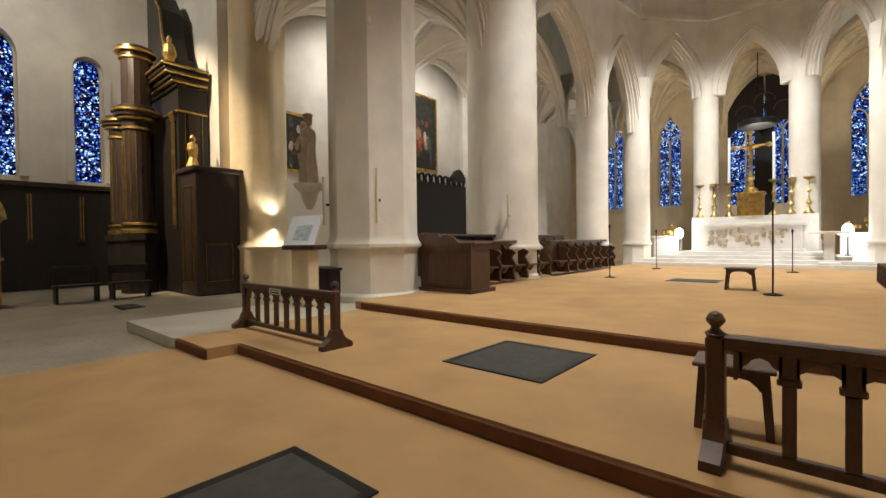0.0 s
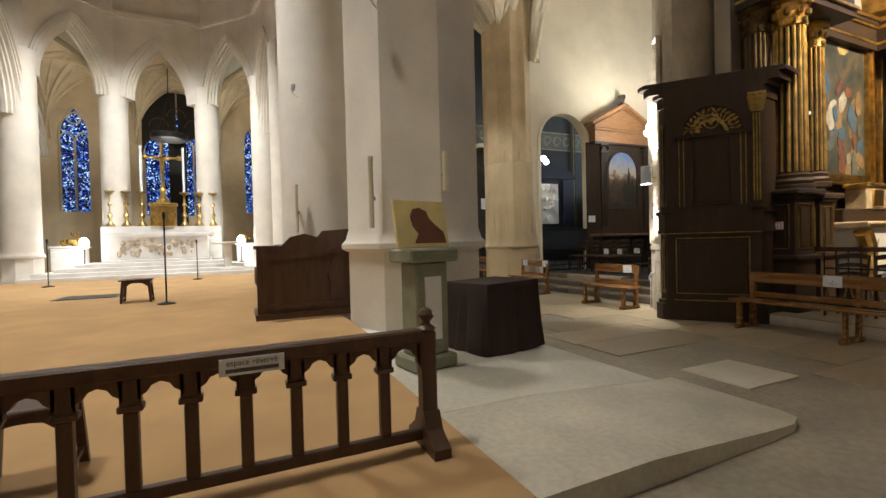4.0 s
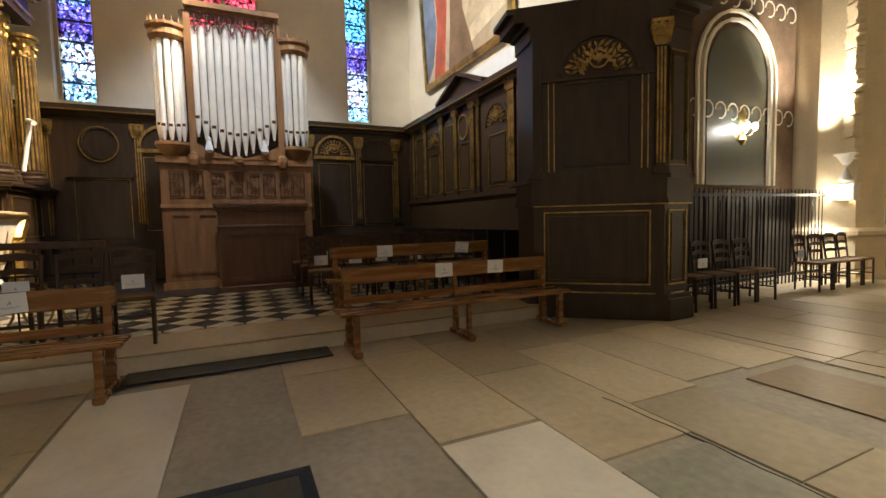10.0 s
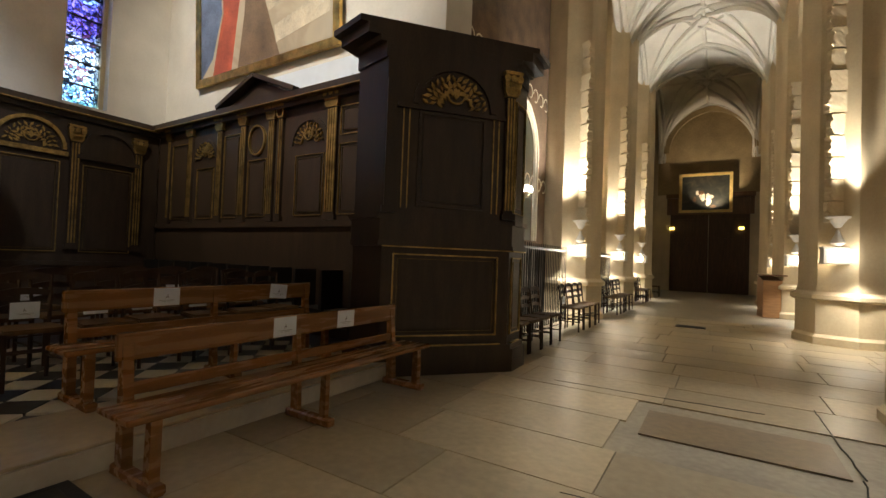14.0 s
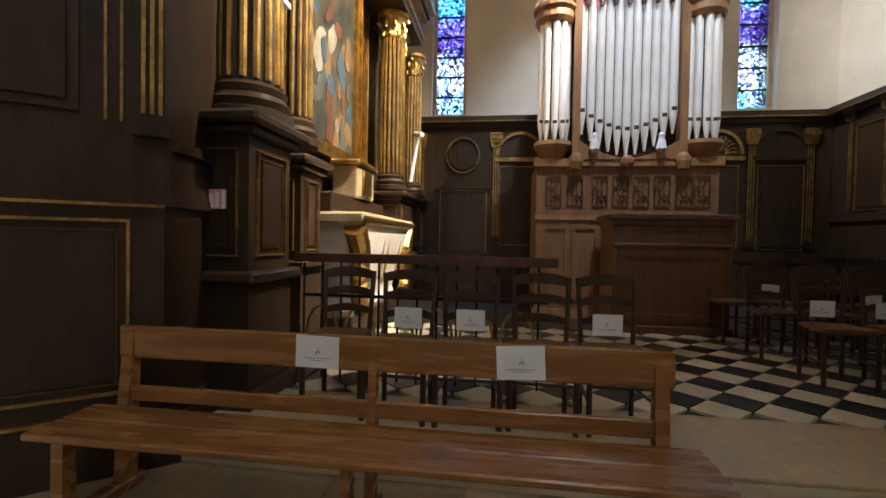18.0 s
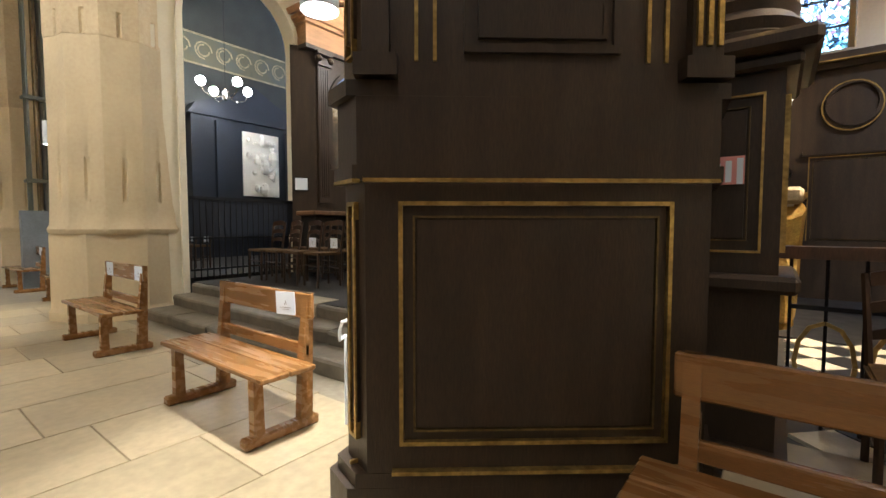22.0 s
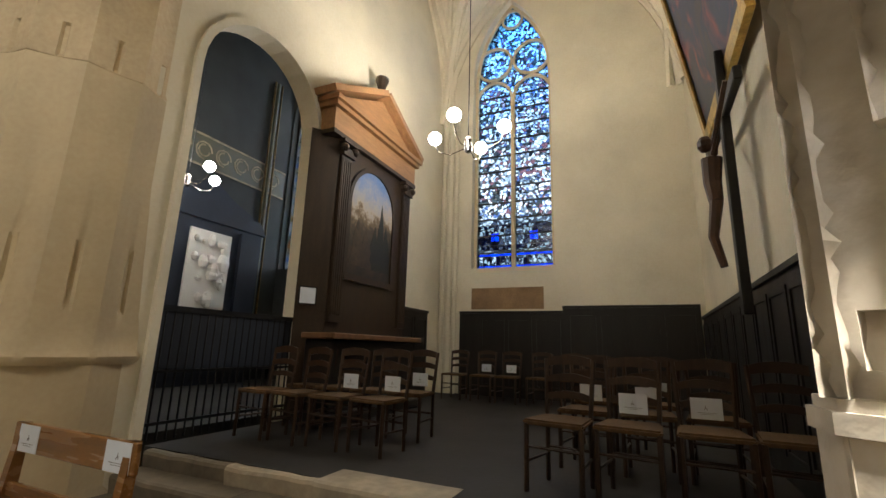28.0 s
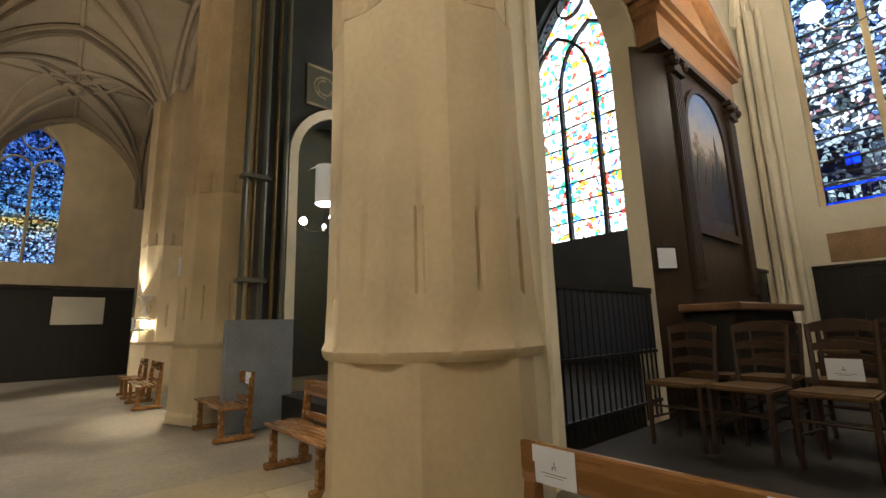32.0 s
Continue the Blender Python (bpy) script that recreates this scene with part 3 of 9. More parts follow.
for name, x in (("pier_crossing_southwest", 2.69), ("pier_crossing_northwest", 2 * AX - 2.69)):
    bm = bmesh.new()
    prism(bm, octagon(x, -4.05, 1.15), 0, 0.09)
    prism(bm, octagon(x, -4.05, 1.15), 0.09, 0.14, 0.965, x, -4.05)
    prism(bm, octagon(x, -4.05, 1.1), 0.14, 2.02, 0.993, x, -4.05)
    prism(bm, octagon(x, -4.05, 1.092), 2.02, 2.07, 1.022, x, -4.05)
    prism(bm, octagon(x, -4.05, 1.116), 2.07, 2.13)
    prism(bm, octagon(x, -4.05, 1.116), 2.13, 2.26, 0.945, x, -4.05)
    setting(name, bm, M_CREAMSTONE, "massive cream stone foot of the crossing pier", "pier")
    bm = bmesh.new()
    lathe(bm, [(1.06, 2.2, 0.0), (1.08, 2.24, 0.01), (1.1, 2.3, 0.015), (1.09, 2.36, 0.02), (1.06, 2.44, 0.03), (1.05, 2.62, 0.045), (1.05, 13, 0.05)], 240, (x, -4.05, 0), -10)
    setting(name + "_shaft", bm, M_CREAMSTONE, "massive cream stone crossing pier with soft flutes", "pier", True)
for n, (x, y, r) in enumerate(((-7.8, 12.0, 1.1), (-7.55, 18.6, 0.65), (-6.95, 22.6, 0.6), (-4.45, 25.2, 0.55))):
    for s in (x, 2 * AX - x):
        pier("column_choir", s, y, r, 9.2, L2 + 1.05, M_WHITE, "smooth round pale stone choir column", 0, 0, L2, 1.08)
for y in (12.5, 18.4, 24.3):
    worn_pier(8.66, y, 0.82, 1.38)
    pier("pier_chapel_north", -13.65, y, 0.92, 10, 1.25, M_WHITE, "stone aisle pier with worn mouldings", 8, 0.05)
for y in (-10.4, -15.6, -20.8):
    pier("pier_nave_south", 8.5, y, 0.74, 11, 1.0, M_STONE, "ribbed stone wall pier with sconce", 8, 0.06)
    pier("pier_nave", 2.95, y, 0.74, 11, 1.0, M_STONE, "ribbed stone nave pier with sconce", 8, 0.06)


def window_opening(bm, place, u0, u1, z0, zs, za, top, d0, d1):
    if z0 > 0:
        rect(bm, place, u0, 0, u1, z0, d0, d1)
    over_arch(bm, place, pointed(u0, u1, zs, za), top, d0, d1)


def stained_window(name, place, u0, u1, z0, zs, za, material, label, lights=1, bars=10, tracery=True, d=0.25, dim=False, stone=None, heads=None, sill=0.0):
    """A pointed window: pane, stone mullions, tracery and iron saddle bars; heads sets where the lights spring and crosses their bars."""
    stone = stone or M_STONE
    spring = heads or zs - 0.25
    w = thing(name, label, "window")
    w["kind"] = "structure"
    bm = bmesh.new()
    slab(bm, [(u0, z0 + sill), *pointed(u0, u1, zs, za), (u1, z0 + sill)], place, d, d + 0.012)
    pane = part("pane", bm, material, w)
    pane.visible_shadow = False
    bm = bmesh.new()
    rect(bm, place, u0 - 0.8, z0 - 1.0, u1 + 0.8, za + 0.8, d + 1.2, d + 1.22)
    tagged(new("backdrop", finish("backdrop", bm, M_SKYDIM if dim else M_SKYGLOW)), "plain pale daylight outside the window", "sky", "", "structure")
    bm = bmesh.new()
    band(bm, place, [(u0, z0), *pointed(u0, u1, zs, za), (u1, z0)], -0.07, d - 0.06, d + 0.08)
    rect(bm, place, u0, z0 - 0.12, u1, z0, d - 0.2, d + 0.08)
    part("frame", bm, stone, w)
    if lights > 1:
        bm = bmesh.new()
        step = (u1 - u0) / lights
        for k in range(1, lights):
            rect(bm, place, u0 + k * step - 0.045, z0, u0 + k * step + 0.045, spring + 0.05, d - 0.06, d + 0.07)
        part("mullion", bm, stone, w)
        if tracery:
            bm = bmesh.new()
            for k in range(lights if lights != 3 else 0):
                band(bm, place, pointed(u0 + k * step, u0 + (k + 1) * step, spring, spring + 0.52, 8), -0.06, d - 0.05, d + 0.06)
            if lights == 3:
                for k in (0, 1):
                    band(bm, place, pointed(u0 + k * step, u0 + (k + 2) * step, spring, spring + 1.6, 12), -0.07, d - 0.05, d + 0.06)
            if heads and lights == 2:
                for k in (0, 1):
                    cu, cz, ro = u0 + (k + 0.5) * step, spring + 1.02, step * 0.44
                    ring = [(cu + ro * math.cos(a * math.pi / 10), cz + ro * math.sin(a * math.pi / 10)) for a in range(21)]
                    band(bm, place, ring, -0.06, d - 0.05, d + 0.06)
            mid, r = (u0 + u1) / 2, (u1 - u0) * (0.2 if not heads else 0.12)
            band(bm, place, [(mid + r * math.cos(a * math.pi / 8), zs + (za - zs) * (0.62 if not heads else 0.8) + r * math.sin(a * math.pi / 8)) for a in range(17)], -0.05, d - 0.05, d + 0.06)
            part("tracery", bm, stone, w)
    bm = bmesh.new()
    for k in range(1, bars):
        z = z0 + (zs - z0) * k / bars
        rect(bm, place, u0, z - 0.014, u1, z + 0.014, d - 0.02, d + 0.03)
    part("saddle_bars", bm, M_LEAD, w)
    return w


# south transept: end wall with three windows
bm = bmesh.new()
pl = along_y(15.5)
for u0, u1 in ((-4.2, -2.46), (-1.74, 0.35), (1.95, 3.68), (4.42, 6.2)):
    rect(bm, pl, u0, 0, u1, 17.6, 0, 0.7)
for u0, u1, z0 in ((-2.46, -1.74, 4.05), (3.68, 4.42, 4.05), (0.35, 1.95, 4.4)):
    window_opening(bm, pl, u0, u1, z0, 10.2, 11.4, 17.6, 0, 0.7)
setting("wall_transept_south", bm, M_WHITE, "pale stone end wall of the transept with tall windows", "wall")
stained_window("window_1", pl, 3.68, 4.42, 4.05, 10.2, 11.4, M_GLASSTURQ, "tall narrow blue and turquoise stained glass window", 1, 14)
stained_window("window_2", pl, 0.35, 1.95, 4.4, 10.2, 11.4, M_GLASSRED, "wide red and blue stained glass window behind the organ", 2, 13)
stained_window("window_3", pl, -2.46, -1.74, 4.05, 10.2, 11.4, M_GLASSTURQ, "tall narrow blue and turquoise stained glass window", 1, 14)
bm = bmesh.new()
rect(bm, along_x(-3.55), 8.3, 0, 15.5, 17.6, -0.7, 0)
setting("wall_transept_west", bm, M_WHITE, "pale stone side wall of the transept", "wall")
bm = bmesh.new()
rect(bm, along_x(5.6), 8.9, 0, 15.5, 17.6, 0, 0.3)
setting("wall_transept_east", bm, M_WHITE, "pale stone side wall of the transept", "wall")

bm = bmesh.new()
box(bm, 8.36, -3.5, -0.015, 15.5, 5.6, 0.15)
setting("floor_transept", bm, M_BLACK, "raised dark marble floor of the transept", "floor")

# first chapel off the ambulatory
CF = 0.45
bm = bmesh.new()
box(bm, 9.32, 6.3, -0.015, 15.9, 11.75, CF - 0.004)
setting("floor_chapel", bm, M_CHAPELFLOOR, "stone floor of the raised chapel, darkened for shade", "floor")
rnd = random.Random(5)
for k, x in enumerate((8.62, 8.96, 9.24)):
    bm = bmesh.new()
    box(bm, x + 0.08, 6.9, -0.015, 9.34, 11.6, 0.15 * (k + 1) - 0.02)
    step = setting("step_chapel", bm, M_STEP, "worn uneven stone step up to the chapel", "step")
    y = 6.88
    while y < 11.6:
        y1 = min(11.62, y + rnd.uniform(0.7, 1.5))
        if 11.62 - y1 < 0.4:
            y1 = 11.62
        bm = bmesh.new()
        f0, f1, top = x + rnd.uniform(-0.035, 0.03), x + rnd.uniform(-0.035, 0.03), 0.15 * (k + 1) + rnd.uniform(-0.012, 0.004)
        n = 6
        rows = []
        for i in range(n + 1):
            t = i / n
            yy = y + 0.006 + (y1 - y - 0.012) * t
            fr = f0 + (f1 - f0) * t + rnd.uniform(-0.008, 0.008)
            dip = top - 0.016 * math.sin(math.pi * t) * rnd.random()
            rows.append([bm.verts.new(c) for c in ((fr + 0.012, yy, 0.15 * k - 0.01), (fr, yy, dip - 0.035), (fr + 0.012, yy, dip - 0.01), (fr + 0.04, yy, dip), (x + 0.36, yy, top), (x + 0.36, yy, 0.15 * k - 0.01))])
        for p_, q_ in zip(rows, rows[1:]):
            for i in range(5):
                bm.faces.new((p_[i], p_[i + 1], q_[i + 1], q_[i]))
        bm.faces.new(rows[0]), bm.faces.new(rows[-1][::-1])
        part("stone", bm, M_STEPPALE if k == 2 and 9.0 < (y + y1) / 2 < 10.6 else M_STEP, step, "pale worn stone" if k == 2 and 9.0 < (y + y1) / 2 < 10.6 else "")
        y = y1
bm = bmesh.new()
pl = along_y(15.9)
for u0, u1 in ((5.6, 9.05), (10.98, 12.0)):
    rect(bm, pl, u0, 0, u1, 17.6, 0, 0.6)
window_opening(bm, pl, 9.05, 10.98, 3.25, 8.1, 10.3, 17.6, 0, 0.6)
setting("wall_chapels_south", bm, M_PLASTER, "cream plastered outer wall of the chapel", "wall")
M_DARKPAINT = mat("dark_painted_wall", (0.03, 0.034, 0.034), 0.7, var=0.35, scale=1.2)
bm = bmesh.new()
for u0, u1 in ((12.0, 13.93), (16.95, 28.0), (31.0, 31.2)):
    rect(bm, pl, u0, 0, u1, 17.6, 0, 0.6)
window_opening(bm, pl, 13.93, 16.95, 3.5, 8.1, 10.6, 17.6, 0, 0.6)
window_opening(bm, pl, 28.0, 31.0, 3.5, 8.1, 10.3, 17.6, 0, 0.6)
setting("wall_chapels_painted", bm, M_DARKPAINT, "dark painted outer wall of the further chapels", "wall")
w = stained_window("window_4", pl, 9.05, 10.98, 3.25, 8.1, 10.3, M_GLASSMIX, "two-light stained glass window with blue tracery", 2, 12, True, 0.25, False, None, 7.62, 1.2)
def pane(u0, z0, u1, z1, material, label):
    bm = bmesh.new()
    rect(bm, pl, u0, z0, u1, z1, 0.25, 0.256)
    part("border_pane", bm, material, w, label).visible_shadow = False


for k in (0, 1):
    a, b = 9.05 + 0.965 * k, 10.015 + 0.965 * k
    for z0, z1, material, label in ((3.25, 3.34, M_PANEBLUE, "deep blue border strip"), (3.56, 3.62, M_PANEBLUE, "deep blue border strip"), (3.62, 3.7, M_PANEWHITE, "pale band of glass"), (3.7, 3.82, M_PANEDARK, "dark band of glass"), (4.22, 4.32, M_PANEDARK, "dark band of glass"), (4.32, 4.45, M_PANEWHITE, "pale band of glass")):
        pane(a, z0, b, z1, material, label)
    for j in range(9):
        pane(a + 0.107 * j, 3.34, a + 0.107 * (j + 1), 3.56, M_PANEWHITE if j % 3 == 1 else M_PANEDARK, "small border pane")
    c = a + (0.5, 0.46)[k]
    t0, t1 = (9.8, 10.0) if k == 0 else (10.03, 10.23)
    for u0, u1 in ((a, c - 0.1), (c + 0.1, b)):
        cuts = sorted({u0, u1, *[u for u in (t0, t1) if u0 < u < u1]})
        for ua, ub in zip(cuts, cuts[1:]):
            pane(ua, 3.82, ub, 4.22, M_PANEWHITE if t0 - 0.01 < (ua + ub) / 2 < t1 else M_PANEDARK, "pane of the dark ornamental band")
    bm = bmesh.new()
    for z in (3.34, 3.56, 3.62, 3.7, 3.82, 4.22, 4.32, 4.45):
        rect(bm, pl, a, z - 0.007, b, z + 0.007, 0.24, 0.262)
    for j in range(1, 9):
        rect(bm, pl, a + 0.107 * j - 0.006, 3.347, a + 0.107 * j + 0.006, 3.553, 0.241, 0.261)
    for u in (c - 0.1, c + 0.1, t0, t1):
        rect(bm, pl, u - 0.006, 3.827, u + 0.006, 4.213, 0.241, 0.261)
    part("lead_lines", bm, M_LEAD, w)
    pane(c - 0.1, 3.82, c + 0.1, 3.92, M_PANEDARK, "pane of the dark ornamental band")
    pane(c - 0.1, 3.92, c + 0.1, 4.12, M_PANEBLUE, "bright blue roundel")
    pane(c - 0.1, 4.12, c + 0.1, 4.22, M_PANEDARK, "pane of the dark ornamental band")
stained_window("window_5", pl, 13.93, 16.95, 3.5, 8.1, 10.6, M_GLASSLIGHT, "pale bright stained glass window with dark crossing tracery", 3, 9, True, 0.25, False, M_LEAD, 7.72)
stained_window("window_6", pl, 28.0, 31.0, 3.5, 8.1, 10.3, M_GLASSMIX, "tall stained glass window of the furthest chapel", 2, 12)
bm = bmesh.new()
pl = along_x(11.75)
rect(bm, pl, 11.2, 0, 15.9, 12, 0, 0.28)
rect(bm, pl, 8.6, 0, 9.25, 12, 0, 0.28)
over_arch(bm, pl, rounded(9.25, 11.2, 4.5, 16), 12, 0, 0.28)
band(bm, pl, [(9.25, 0), *rounded(9.25, 11.2, 4.5, 16)], 0.09, -0.05, 0)
setting("wall_chapel_east", bm, M_PLASTER, "cream plastered chapel wall with pointed archway", "wall")
bm = bmesh.new()
rect(bm, along_x(6.3), 9.31, 0, 15.9, 12, -0.39, 0)
setting("wall_chapel_west", bm, M_PLASTER, "cream plastered chapel wall", "wall")
bm = bmesh.new()
pl = along_x(17.0)
rect(bm, pl, 8.7, 0, 9.25, 12, 0, 0.5)
rect(bm, pl, 11.2, 0, 15.9, 12, 0, 0.5)
over_arch(bm, pl, rounded(9.25, 11.2, 4.5, 16), 12, 0, 0.5)
setting("wall_chapel_far", bm, M_DARKPAINT, "dark green and blue painted wall of the second chapel", "wall")
bm = bmesh.new()
band(bm, pl, [(9.25, 0), *rounded(9.25, 11.2, 4.5, 16), (11.2, 0)], 0.16, -0.1, 0)
setting("trim_chapel_arch", bm, M_PLASTER, "pale stone arch moulding", "arch")

# enclosing walls
bm = bmesh.new()
rect(bm, along_x(-29.0), -21, 0, 9.2, 17.6, -0.6, 0)
rect(bm, along_y(9.1), -29, 0, -4.2, 17.6, 0, 0.6)
setting("wall_nave", bm, M_STONE, "stone outer walls of the nave aisle", "wall")
bm = bmesh.new()
rect(bm, along_y(-20.7), -29, 0, -4.5, 17.6, -0.6, 0)
rect(bm, along_y(-20.7), 7.5, 0, 32, 17.6, -0.6, 0)
rect(bm, along_y(15.9), 31.2, 0, 32, 17.6, 0, 0.6)
setting("wall_outer", bm, M_WHITE, "pale stone outer walls of the church", "wall")
bm = bmesh.new()
box(bm, -21, -29.6, 17.5, 17, 32.6, 18)
setting("ceiling_high", bm, M_WHITE, "high pale vault over the church", "ceiling")


# rib vaults
def vault(name, x0, x1, y0, y1, zs, za, material, label, n=20):
    bm = bmesh.new()
    ax, ay, cx, cy = (x1 - x0) / 2, (y1 - y0) / 2, (x0 + x1) / 2, (y0 + y1) / 2

    def rise(s, a):
        h = za - zs
        c = (h * h - a * a) / (2 * a)
        r = a + c
        return math.sqrt(max(0, r * r - (abs(s) * a + c) ** 2))

    grid = [[bm.verts.new((cx + ax * (2 * i / n - 1), cy + ay * (2 * j / n - 1), zs + max(rise(2 * i / n - 1, ax), rise(2 * j / n - 1, ay)))) for j in range(n + 1)] for i in range(n + 1)]
    for i in range(n):
        for j in range(n):
            bm.faces.new((grid[i][j], grid[i + 1][j], grid[i + 1][j + 1], grid[i][j + 1]))
    ts = [k / 12 - 1 for k in range(25)]
    for s in (1, -1):
        tube(bm, [(cx + ax * t, cy + s * ay * t, zs + max(rise(t, ax), rise(t, ay)) - 0.04) for t in ts], 0.11, 6)
        for off, rr in ((0.0, 0.13), (0.24, 0.08)):
            tube(bm, [(cx + ax * t, cy + s * (ay - off), zs + rise(t, ax) - 0.05) for t in ts], rr, 6)
            tube(bm, [(cx + s * (ax - off), cy + ay * t, zs + rise(t, ay) - 0.05) for t in ts], rr, 6)
        for f in (0.36, -0.36):
            tube(bm, [(cx + s * ax * (1 - t), cy + ay * s * (1 - t * (1 - f)), zs + max(rise(1 - t, ax), rise(1 - t * (1 - f), ay)) - 0.03) for t in [k / 12 for k in range(13)]], 0.07, 6)
            tube(bm, [(cx + s * ax * (1 - t * (1 - f)), cy - ay * s * (1 - t), zs + max(rise(1 - t * (1 - f), ax), rise(1 - t, ay)) - 0.03) for t in [k / 12 for k in range(13)]], 0.07, 6)
    tube(bm, [(cx + ax * t, cy, za - 0.03) for t in ts], 0.06, 6)
    tube(bm, [(cx, cy + ay * t, za - 0.03) for t in ts], 0.06, 6)
    lathe(bm, [(0.1, -0.3), (0.22, -0.2), (0.2, -0.02)], 10, (cx, cy, za))
    return setting(name, bm, material, label, "ceiling", True)


for k, y in enumerate((-4.8, -10.4, -15.6, -20.8)):
    y0 = (-10.4, -15.6, -20.8, -29.0)[k]
    vault("ceiling_aisle", 3.3, 8.3, y0, y, 7.9, 11.2, M_WHITE, "pale ribbed vault of the aisle")
for y0, y1 in ((6.7, 12.5), (12.5, 18.4), (18.4, 24.3)):
    vault("ceiling_ambulatory", 3.6, 8.4, y0, y1, 6.6, 9.8, M_PLASTER if y0 < 18 else M_STONEDIM, "ribbed stone vault of the ambulatory")
    vault("ceiling_ambulatory", -13.5, -8.7, y0, y1, 6.6, 9.8, M_WHITE, "pale ribbed vault of the ambulatory")
vault("ceiling_chapel", 9.0, 15.9, 6.3, 11.75, 7.0, 11.2, M_PLASTER, "cream vault of the chapel")

# ---- movable furniture ----
def notice(parent, place, u, z, w=0.222, h=0.158, tilt=0.0, name="paper_notice"):
    """A printed A4 notice with a wheelchair mark and two lines of small print."""
    bm = bmesh.new()
    c, s = math.cos(tilt), math.sin(tilt)
    slab(bm, [(u + x * c - y * s, z + x * s + y * c) for x, y in ((-w / 2, -h / 2), (w / 2, -h / 2), (w / 2, h / 2), (-w / 2, h / 2))], place, 0.002, 0.005)
    sheet = part(name, bm, M_PAPER, parent, "white printed paper notice")
    bm = bmesh.new()
    for x0, x1, y0, y1 in ((-0.3, 0.3, -0.2, -0.185), (-0.2, 0.2, -0.27, -0.258), (-0.03, -0.015, 0.0, 0.14), (-0.03, 0.03, -0.015, 0.01), (0.02, 0.035, -0.09, -0.01), (-0.06, -0.045, -0.07, 0.03)):
        slab(bm, [(u + w * x * c - h * y * s, z + w * x * s + h * y * c) for x, y in ((x0, y0), (x1, y0), (x1, y1), (x0, y1))], place, 0.005, 0.0065)
    part("print", bm, M_INK, sheet, "grey printed mark and lines")


def bench(y0, y1, x, supports, label, group, z=0.0, top=0.86, facing=-1, notices=()):
    """An oak bench along y; its back stands at x and its seat reaches towards facing."""
    b = thing("bench", label, "bench", group, pose(x, (y0 + y1) / 2, z))
    L, f = (y1 - y0) / 2, facing
    bm = bmesh.new()
    box(bm, -0.018, -L, top - 0.17, 0.018, L, top, 0.008)
    part("backrest", bm, M_BENCH, b)
    bm = bmesh.new()
    box(bm, -0.016 + f * 0.02, -L + 0.03, 0.47, 0.016 + f * 0.02, L - 0.03, 0.55, 0.006)
    part("lower_rail", bm, M_BENCH, b)
    for k in (0, 1):
        bm = bmesh.new()
        a, c = f * (0.05 + 0.19 * k), f * (0.235 + 0.19 * k)
        box(bm, min(a, c), -L - 0.1, 0.415, max(a, c), L + 0.1, 0.45, 0.008)
        part("seat_board", bm, M_BENCH, b)
    for k in range(supports):
        y = -L + 0.06 + (2 * L - 0.12) * k / (supports - 1)
        e = bpy.data.objects.new("trestle", None)
        scene.collection.objects.link(e)
        e.parent = b
        leg = f * 0.4
        for name, pts in (("front_leg", [(leg, 0.06), (leg - f * 0.07, 0.06), (leg - f * 0.06, 0.415), (leg - f * 0.0, 0.415)]),
                          ("rear_post", [(f * 0.08, 0.06), (-f * 0.01, 0.06), (-f * 0.03, top), (f * 0.015, top), (f * 0.06, 0.45)])):
            bm = bmesh.new()
            slab(bm, pts, lambda u, d, z: (u, y + d, z), *((-0.03, 0.03) if k in (0, supports - 1) else (-0.02, 0.02)))
            part(name, bm, M_BENCH, e)
        bm = bmesh.new()
        box(bm, min(f * 0.46, -f * 0.06), y - 0.04, 0, max(f * 0.46, -f * 0.06), y + 0.04, 0.065, 0.012)
        part("foot", bm, M_BENCH, e)
    for yy, tilt in notices:
        notice(b, lambda u, d, z: (f * (0.018 + d), u, z), (yy - (y0 + y1) / 2), top - 0.085, tilt=tilt)
    return b


